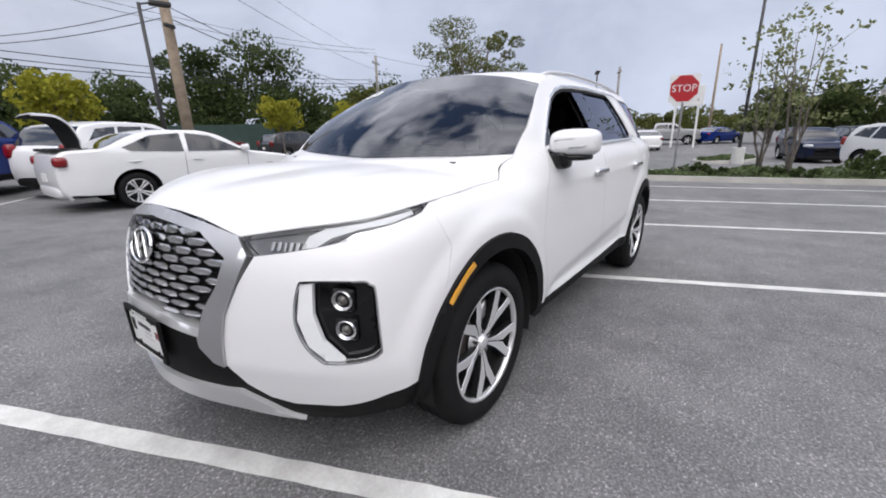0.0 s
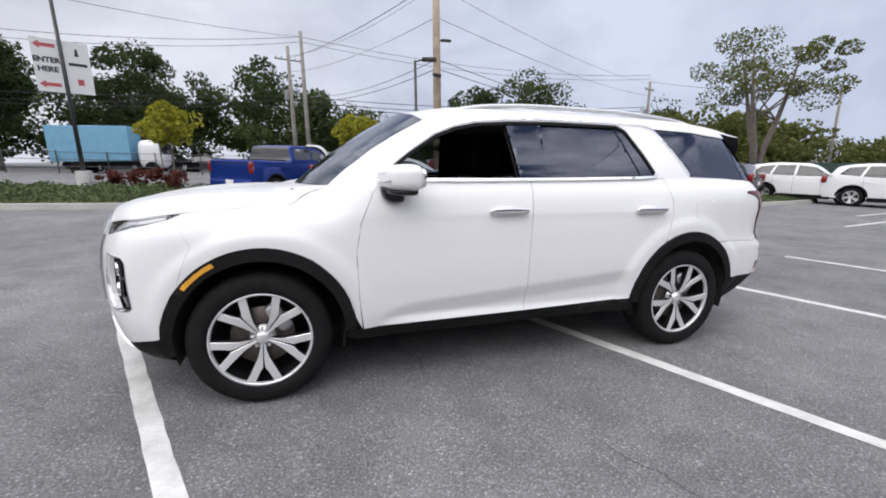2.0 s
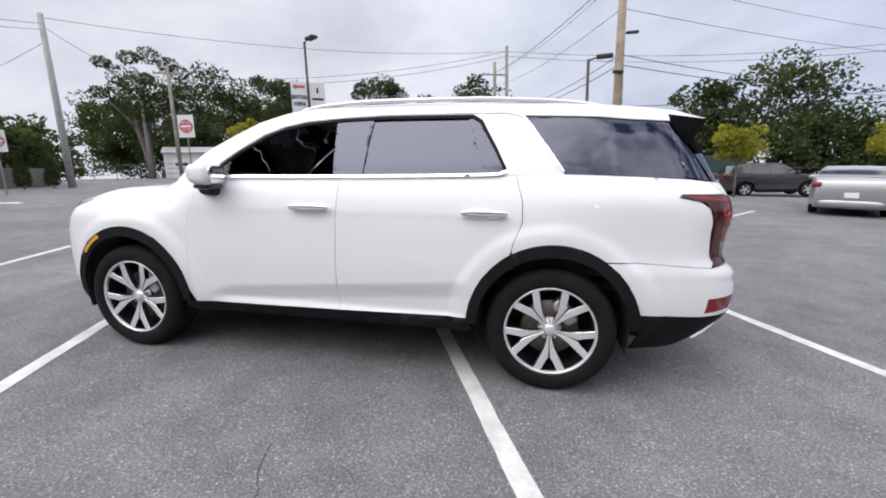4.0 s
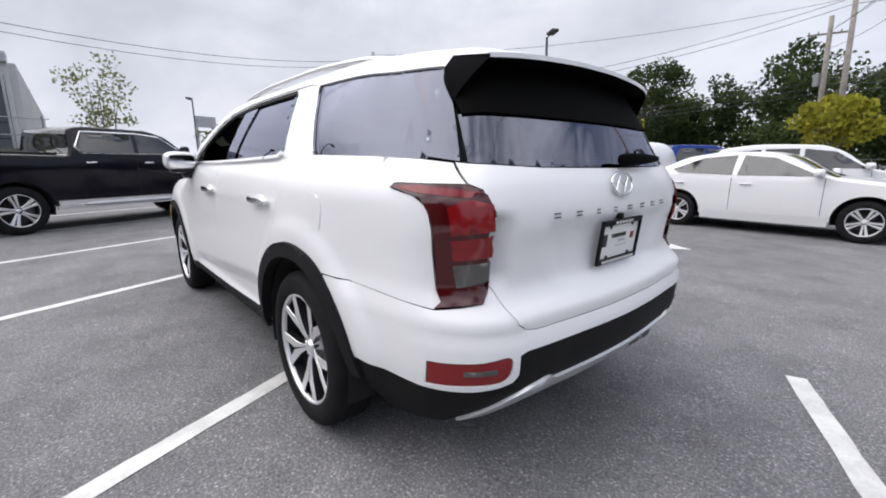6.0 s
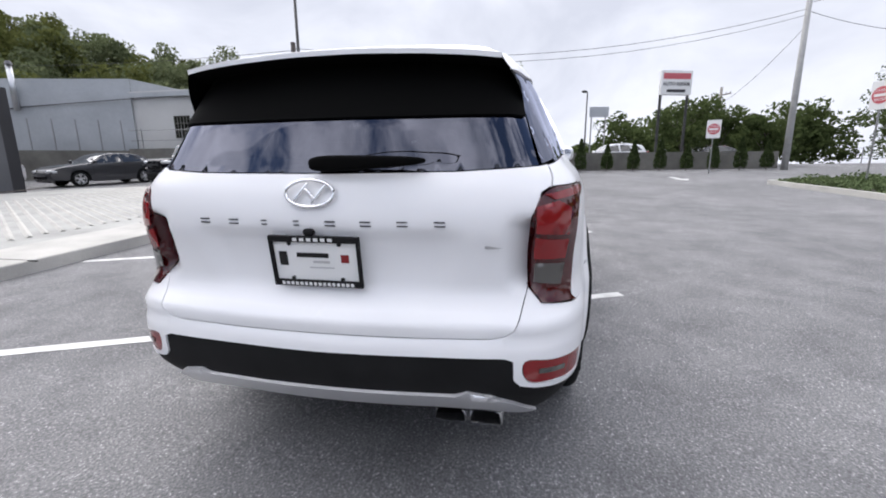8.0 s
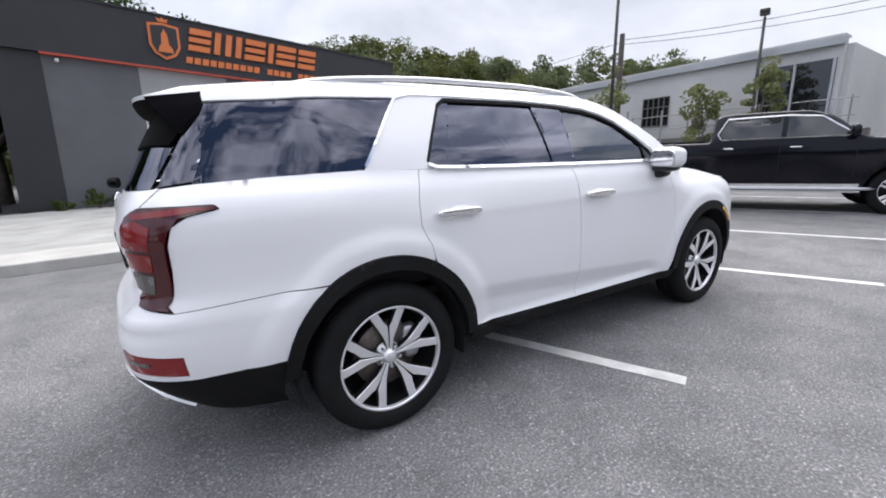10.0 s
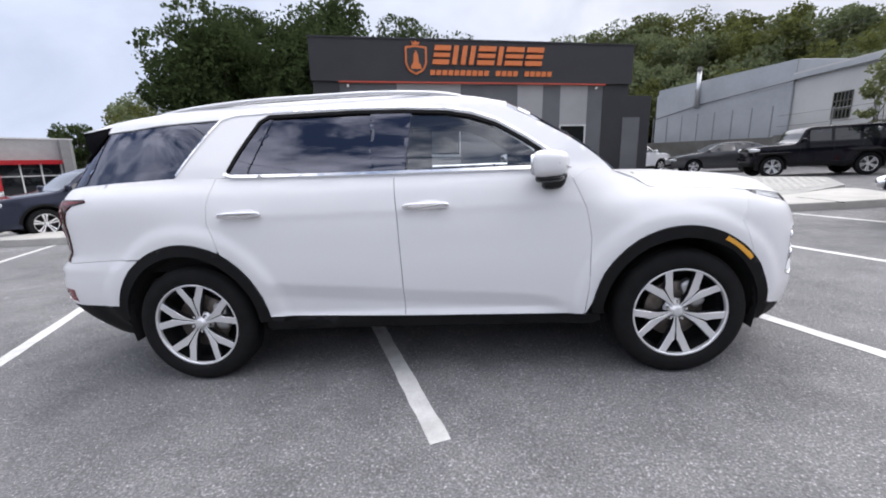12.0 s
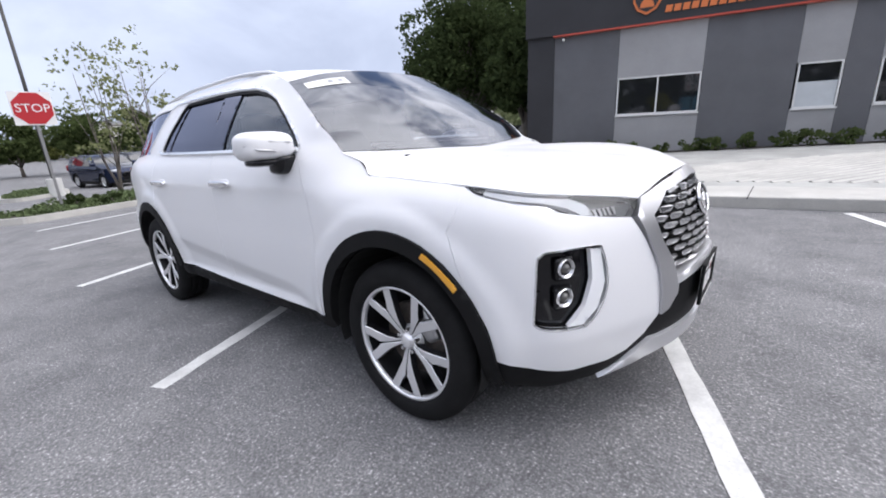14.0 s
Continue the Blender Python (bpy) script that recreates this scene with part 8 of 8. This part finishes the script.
# the black pickup ahead of the stalls; its wheels on the near side
h_ = facing(0.42, -0.908)
vehicle("pickup_truck", "black crew-cab pickup with chrome trim parked in a stall", "pickup truck", PICKUP,
        pose(7.72, 2.90, 0, 0, 0, h_) @ pose(1.85, 0, 0), P_BLACK, trim=CHROME, rim=CHROME)
vehicle("sedan", "white four-door sedan with its boot lid raised", "car", SEDAN, pose(-1.37, -8.42, 0, 0, 0, 180), P_WHITE, boot_open=True)
vehicle("crossover", "white crossover parked beside the white sedan", "car", SUVX, pose(-1.3, -11.6, 0, 0, 0, 205), P_WHITE)
hb = facing(-0.60, -0.80)
vehicle("pickup_truck", "blue crew-cab pickup with red tail lamps and grey bumper", "pickup truck", PICKUP,
        pose(3.55, -10.5, 0, 0, 0, hb) @ pose(2.85, 0, 0) @ Matrix.Scale(0.93, 4), P_BLUE)
vehicle("off_roader", "black boxy off-roader with a dark hard top", "car", OFFROAD, pose(13.5, 14.1, 0, 0, 0, 167), P_BLACK, rim=MACHINED, lower=BLACKPL)
hg = 167
vehicle("sedan", "low dark grey sedan parked before the retaining wall", "car", SEDAN, pose(13.1, 19.2, 0, 0, 0, hg), P_GREY)
vehicle("crossover", "small white boxy crossover beside the showroom", "car", SUVX, pose(9.9, 22.4, 0, 0, 0, facing(0.9, 0.4)), P_WHITE, detail=False)
vehicle("sedan", "white sedan parked before the retaining wall", "car", SEDAN, pose(16.4, 9.4, 0, 0, 0, facing(0.5, -0.87)), P_WHITE)
# to the west and south-west
vehicle("crossover", "dark blue-grey low crossover parked beside the pavement", "car", SUVX, pose(-9.6, 7.1, 0, 0, 0, -118) @ Matrix.Scale(0.94, 4), P_SLATE, rim=MACHINED)
vehicle("crossover", "white crossover parked in the far row", "car", SUVX, pose(-19.6, -9.4, 0, 0, 0, 118), P_WHITE)
vehicle("crossover", "white crossover parked in the far row", "car", SUVX, pose(-20.6, -6.6, 0, 0, 0, 112), P_WHITE)
vehicle("crossover", "black SUV parked beyond a kerbed island", "car", SUVX, pose(-16.1, -11.7, 0, 0, 0, facing(0.35, -0.94)), P_BLACK)
vehicle("sedan", "silver sedan seen from behind in the lane", "car", SEDAN, pose(-11.2, -12.2, 0, 0, 0, facing(-0.52, -0.85)) @ pose(0.6, 0, 0), P_SILVER)
for i, (x, y, a, c, pt, lb_) in enumerate((
        (-25.6, 4.0, 12, SUVX, P_NAVY, "dark blue SUV parked facing the lot"), (-29.0, 6.4, 12, SUVX, P_BLACK, "black SUV parked facing the lot"), (-30.0, 9.4, 12, SUVX, P_GREY, "dark grey SUV parked facing the lot"),
        (-45.0, -1.2, 150, SEDAN, P_BLUE, "blue car parked far across the lot"), (-42.0, -5.2, 99, PICKUP, P_SILVER, "pale pickup parked far across the lot"), (-49.0, -10.5, 96, SUVX, P_WHITE, "white SUV parked far across the lot"),
        (-27.0, -13.4, 200, SEDAN, P_GREY, "dark grey car parked in the far row"), (-29.0, -10.6, 200, SUVX, P_SILVER, "silver SUV parked in the far row"), (-31.5, -8.0, 200, SUVX, P_BLACK, "black SUV parked in the far row"),
        (-34.0, -5.4, 200, SEDAN, P_WHITE, "white car parked in the far row"), (-18.2, 6.5, 36, SUVX, P_WHITE, "white SUV parked beside the dealer building"), (-19.7, 8.8, 36, SUVX, P_BLACK, "black SUV parked beside the dealer building"),
        (-21.0, 11.4, 36, SUVX, P_WHITE, "white SUV parked beside the dealer building"), (-13.8, 19.4, 200, SUVX, P_WHITE, "white SUV parked in the shade below the trees"), (-16.4, 16.6, 200, SUVX, P_BLACK, "black SUV parked in the shade below the trees"),
        (-11.8, 22.6, 200, SUVX, P_GREY, "grey SUV parked in the shade below the trees"),
        (10.0, -41.5, 175, SEDAN, P_GREY, "dark car parked across the road"), (13.0, -41.0, 175, SUVX, P_BLACK, "black car parked across the road"), (16.5, -40.0, 175, SEDAN, P_GREY, "dark car parked across the road"),
        (-8.0, -22.5, 176, SUVX, P_RED, "dark red SUV parked beyond the pole"), (-13.5, -21.6, 176, SUVX, P_GREY, "grey SUV parked beyond the pole"),
        (24.5, -31.0, 215, SEDAN, P_WHITE, "white sedan standing on the road"), (38.0, -17.0, 130, SUVX, P_RED, "dark red car on the side road"), (27.5, -6.6, 100, SUVX, P_WHITE, "white car behind the low wall"), (29.5, -13.4, 100, SEDAN, P_GREY, "grey car behind the low wall"))):
    vehicle("parked_car", lb_, "car", c, pose(x, y, ground_z(x), 0, 0, a), pt, detail=False, on_lot=False, group="cars parked in the distance")

# ---- box lorry, house, shops ----
lor = empty("box_lorry", "white cab lorry with a pale blue box body", "lorry", (14.4, -34.7, ground_z(14)), 178)
part("box_body", box_bm(bmesh.new(), (-1.6, 0, 2.2), (5.0, 2.3, 2.5), 0.04), worn("pale_blue_panel", (0.16, 0.36, 0.50), 0.5, 0.08), lor, "pale blue box")
part("cab", superbox((2.1, 0, 1.45), (0.9, 1.0, 1.05), 4.5), P_WHITE, lor, "white cab", smooth=True)
part("windscreen", superbox((2.75, 0, 1.8), (0.3, 0.9, 0.42), 5), CARGLASS, lor, smooth=True)
for x in (2.1, -2.6):
    for sy in (1, -1):
        wl_ = part("wheel", lathe([(0.001, 0.1), (0.25, 0.1), (0.27, 0.13), (0.42, 0.12), (0.44, 0.08), (0.44, -0.12)], 20), RUBBER, lor, smooth=True)
        wl_.matrix_basis = pose(x, sy * 0.95, 0.44, 0, 0, 0 if sy > 0 else 180)
part("chassis", box_bm(bmesh.new(), (-0.5, 0, 0.75), (6.4, 0.9, 0.3)), DARKIN, lor)

hs = empty("house", "low white single-storey building with a garage door", "building", (35.3, -40.0, 0.9), 40)
part("wall", box_bm(bmesh.new(), (0, 0, 1.4), (9.4, 6.0, 3.2)), worn("white_siding", (0.66, 0.66, 0.65), 0.7, 0.06), hs, "white siding")
bm = bmesh.new()
rv = [bm.verts.new(p) for p in ((-4.9, 3.3, 2.95), (4.9, 3.3, 2.95), (4.9, 0, 3.7), (-4.9, 0, 3.7), (-4.9, -3.3, 2.95), (4.9, -3.3, 2.95))]
bm.faces.new((rv[0], rv[1], rv[2], rv[3]))
bm.faces.new((rv[3], rv[2], rv[5], rv[4]))
bm.faces.new((rv[1], rv[5], rv[2]))
bm.faces.new((rv[0], rv[3], rv[4]))
bm.faces.new((rv[0], rv[4], rv[5], rv[1]))
part("roof", bm, worn("pale_roof", (0.55, 0.55, 0.54), 0.8, 0.08), hs, "pale shallow roof")
for x, w, z, hh in ((-3.4, 1.0, 1.6, 1.0), (-1.6, 1.0, 1.6, 1.0)):
    wd = part("window", box_bm(bmesh.new(), (x, 3.02, z), (w, 0.06, hh)), CARGLASS, hs)
    part("window_frame", box_bm(bmesh.new(), (x, 3.0, z), (w + 0.16, 0.05, hh + 0.16)), SIGNWHITE, wd)
gd = part("garage_door", box_bm(bmesh.new(), (2.5, 3.02, 1.2), (3.0, 0.06, 2.2)), SIGNWHITE, hs)
for i in range(4):
    part("pane", box_bm(bmesh.new(), (1.5 + i * 0.66, 3.06, 1.7), (0.4, 0.03, 0.3)), CARGLASS, gd)

dl = empty("shop_building", "grey flat-roofed showroom with red canopy bands and white end block", "building", (-36.8, 13.2, ground_z(-26)), 60.8)
CLAD = worn("pale_grey_cladding", (0.40, 0.40, 0.395), 0.7, 0.08)
part("wall", box_bm(bmesh.new(), (9.3, 4.2, 1.55), (12.6, 8, 5.1)), CLAD, dl, "pale grey cladding")
part("parapet", box_bm(bmesh.new(), (9.3, 0.28, 4.13), (12.7, 0.3, 0.1)), SIGNWHITE, dl)
end_ = part("end_block", box_bm(bmesh.new(), (1.45, 2.6, 1.85), (3.3, 7.6, 5.6), 0.02), worn("white_cladding", (0.68, 0.68, 0.68), 0.6, 0.06), dl, "white end block")
part("door_leaf", box_bm(bmesh.new(), (2.0, -1.22, 1.1), (0.75, 0.06, 2.2)), CARGLASS, end_)
part("red_canopy", box_bm(bmesh.new(), (1.7, -1.5, 2.45), (1.7, 0.6, 0.22), 0.01), SIGNRED, end_, "red canopy")
part("name_board", box_bm(bmesh.new(), (1.7, -1.24, 3.0), (1.35, 0.08, 0.32)), GLOSSBK, end_, "black board")
part("red_mark", cyl_bm(bmesh.new(), (0.3, -1.2, 3.45), (0.3, -1.26, 3.45), 0.3, n=24), SIGNRED, end_)
part("red_mark", box_bm(bmesh.new(), (0.4, -1.23, 2.85), (0.8, 0.06, 0.22)), SIGNRED, end_)
PIER = worn("grey_pier", (0.27, 0.27, 0.27), 0.7, 0.08)
for x in (4.9, 8.95, 13.0):
    wd = part("shop_window", box_bm(bmesh.new(), (x, 0.16, 1.2), (3.4, 0.1, 2.3)), CARGLASS, dl, "dark glass front")
    part("red_band", box_bm(bmesh.new(), (x, 0.0, 2.5), (3.5, 0.45, 0.3)), SIGNRED, dl, "red band")
    for k in (-1, -0.33, 0.33, 1):
        part("mullion", box_bm(bmesh.new(), (x + k * 1.66, 0.08, 1.2), (0.08, 0.08, 2.3)), SIGNWHITE, wd)
    part("transom", box_bm(bmesh.new(), (x, 0.09, 1.55), (3.4, 0.06, 0.07)), SIGNWHITE, wd)
    part("pier", box_bm(bmesh.new(), (x + 2.02, 0.0, 1.55), (0.55, 0.6, 5.1)), PIER, dl, "darker grey pier")
for x, y, h, q in ((-45.8, 27.5, 7.4, 2.6), (-48.5, 23.0, 5.7, 2.2), (-34.5, 32.7, 5.7, 1.9)):
    tree(x, y, h, q, LEAF_DARK, "dark spreading tree behind the showroom roof", trunk=0.16, clear=0.3, k=34, n=5200, size=0.15, spread=0.34)
for x, y, h, q in ((-39.6, 10.2, 4.7, 2.3), (-42.0, 6.6, 4.9, 2.4), (-44.0, 2.6, 4.6, 2.2)):
    tree(x, y, h, q, LEAF_MID, "bushy green tree beyond the parked cars", trunk=0.12, clear=0.15, k=34, n=5200, size=0.15, spread=0.36)
for i, (x, y, a, w, h, c) in enumerate(((-74, 20, 70, 12, 5, (0.6, 0.58, 0.54)),)):
    b_ = empty("far_shop", "pale low commercial building far across the lot", "building", (x, y, ground_z(x)), a)
    part("wall", box_bm(bmesh.new(), (0, 0, h / 2), (w, 6, h)), worn("far_wall_%s" % "abc"[i], c, 0.8, 0.08), b_)
    part("roof", box_bm(bmesh.new(), (0, 0, h + 0.15), (w + 0.5, 6.5, 0.3)), SHEDM, b_)
    for k in range(5):
        part("window", box_bm(bmesh.new(), (-w * 0.4 + k * w * 0.2, -3.02, h * 0.45), (w * 0.12, 0.06, h * 0.4)), CARGLASS, b_)
sg = empty("dealer_sign", "white upright sign panel with a red mark", "sign", (-37.0, -3.1, ground_z(-26)), 95)
for s in (-1, 1):
    part("post", box_bm(bmesh.new(), (s * 0.8, 0, 2.2), (0.15, 0.2, 4.4)), SIGNWHITE, sg)
part("board", box_bm(bmesh.new(), (0, -0.02, 4.0), (2.2, 0.3, 1.5), 0.02), SIGNWHITE, sg)
part("print_mark", box_bm(bmesh.new(), (0, -0.18, 4.25), (1.2, 0.02, 0.5)), SIGNRED, sg)
part("print_bar", box_bm(bmesh.new(), (0, -0.18, 3.7), (1.5, 0.02, 0.2)), LETTER, sg)

# ---- low fences, bollards, cones, small road signs ----
rf = empty("roadside_fence", "thin dark wire fence along the far side of the road", "fence", (0, -36, 0))
rf.matrix_world = Matrix()
for i in range(26):
    x = -30 + i * 3.0
    part("post", cyl_bm(bmesh.new(), (x, -33.5, ground_z(x)), (x, -33.5, ground_z(x) + 1.6), 0.04, n=6), GUNMETAL, rf)
for z in (0.5, 1.0, 1.5):
    part("rail", tube([(x, -33.5, ground_z(x) + z) for x in range(-30, 47, 4)], 0.018, 4), GUNMETAL, rf)
tagged(wall_between("screen_fence", (-8.0, -26.3), (-13.2, -23.6), -0.8, 1.75, 0.1, worn("green_mesh", (0.03, 0.06, 0.05), 0.8, 0.2)), "dark green mesh screen fence", "fence", kind="structure")
tagged(wall_between("screen_fence", (-25.4, -12.6), (-29.5, -6.2), -1.0, 0.95, 0.1, bpy.data.materials["green_mesh"]), "dark green mesh screen fence", "fence", kind="structure")
lane = [(2.0, -24.0, 40.0, -20.5), (-40.0, -26.5, 1.0, -24.2)]
for x0, y0, x1, y1 in lane:
    bm = quad_bar(x0, y0, x1, y1, 0.12, 0.0)
    for v in bm.verts:
        v.co.z = ground_z(v.co.x) + 0.012
    tagged(part("road_line", bm, PAINT), "white painted line along the road", "road marking", kind="structure")
CONE = base_mat("cone_orange", (0.75, 0.14, 0.03), 0.5)
for x, y in ((14.4, 10.4),):
    c = empty("traffic_cone", "orange traffic cone standing by the off-roader", "cone", (x, y, ground_z(x)))
    part("cone_body", lathe([(0.14, 0.03), (0.03, 0.70), (0.02, 0.71), (0.001, 0.71)], 20, "z"), CONE, c, "orange plastic", smooth=True)
    part("cone_base", box_bm(bmesh.new(), (0, 0, 0.015), (0.36, 0.36, 0.03), 0.01), CONE, c)
    part("cone_band", lathe([(0.104, 0.25), (0.075, 0.43)], 20, "z"), SIGNWHITE, c, smooth=True)
rs = empty("post_sign", "small red and white panel on a dark post", "sign", (-12.0, 6.6, ground_z(-12)), 60)
part("post", cyl_bm(bmesh.new(), (0, 0, 0), (0, 0, 1.1), 0.03, n=8), LAMPBK, rs)
part("board", box_bm(bmesh.new(), (0, 0, 1.35), (0.6, 0.03, 0.5), 0.01), SIGNRED, rs, "red panel")
part("print_bar", box_bm(bmesh.new(), (0, -0.02, 1.4), (0.4, 0.01, 0.08)), SIGNWHITE, rs)
part("foot", lathe([(0.001, 0.06), (0.2, 0.05), (0.22, 0.0)], 20, "z"), CONCRETE, rs)
for x, y in ((11.5, 6.6), (12.6, 6.0)):
    b_ = empty("bollard_post", "thin steel post in a concrete footing", "post", (x, y, ground_z(x)))
    part("footing", cyl_bm(bmesh.new(), (0, 0, -0.1), (0, 0, 0.85), 0.14, 0.11, n=16), worn("footing_concrete", (0.4, 0.4, 0.38), 0.85, 0.15), b_, "concrete footing")
    part("post", cyl_bm(bmesh.new(), (0, 0, 0.8), (0, 0, 2.6), 0.035, n=8), GALV, b_)
for x, y, rz in ((34.0, -19.0, 160), (44.0, -24.0, 160)):
    b_ = empty("road_sign", "small white road sign on a thin post", "sign", (x, y, ground_z(x)), rz)
    part("post", cyl_bm(bmesh.new(), (0, 0, 0), (0, 0, 2.4), 0.03, n=8), GALV, b_)
    part("plate", box_bm(bmesh.new(), (0, -0.03, 2.2), (0.5, 0.01, 0.6)), SIGNWHITE, b_)
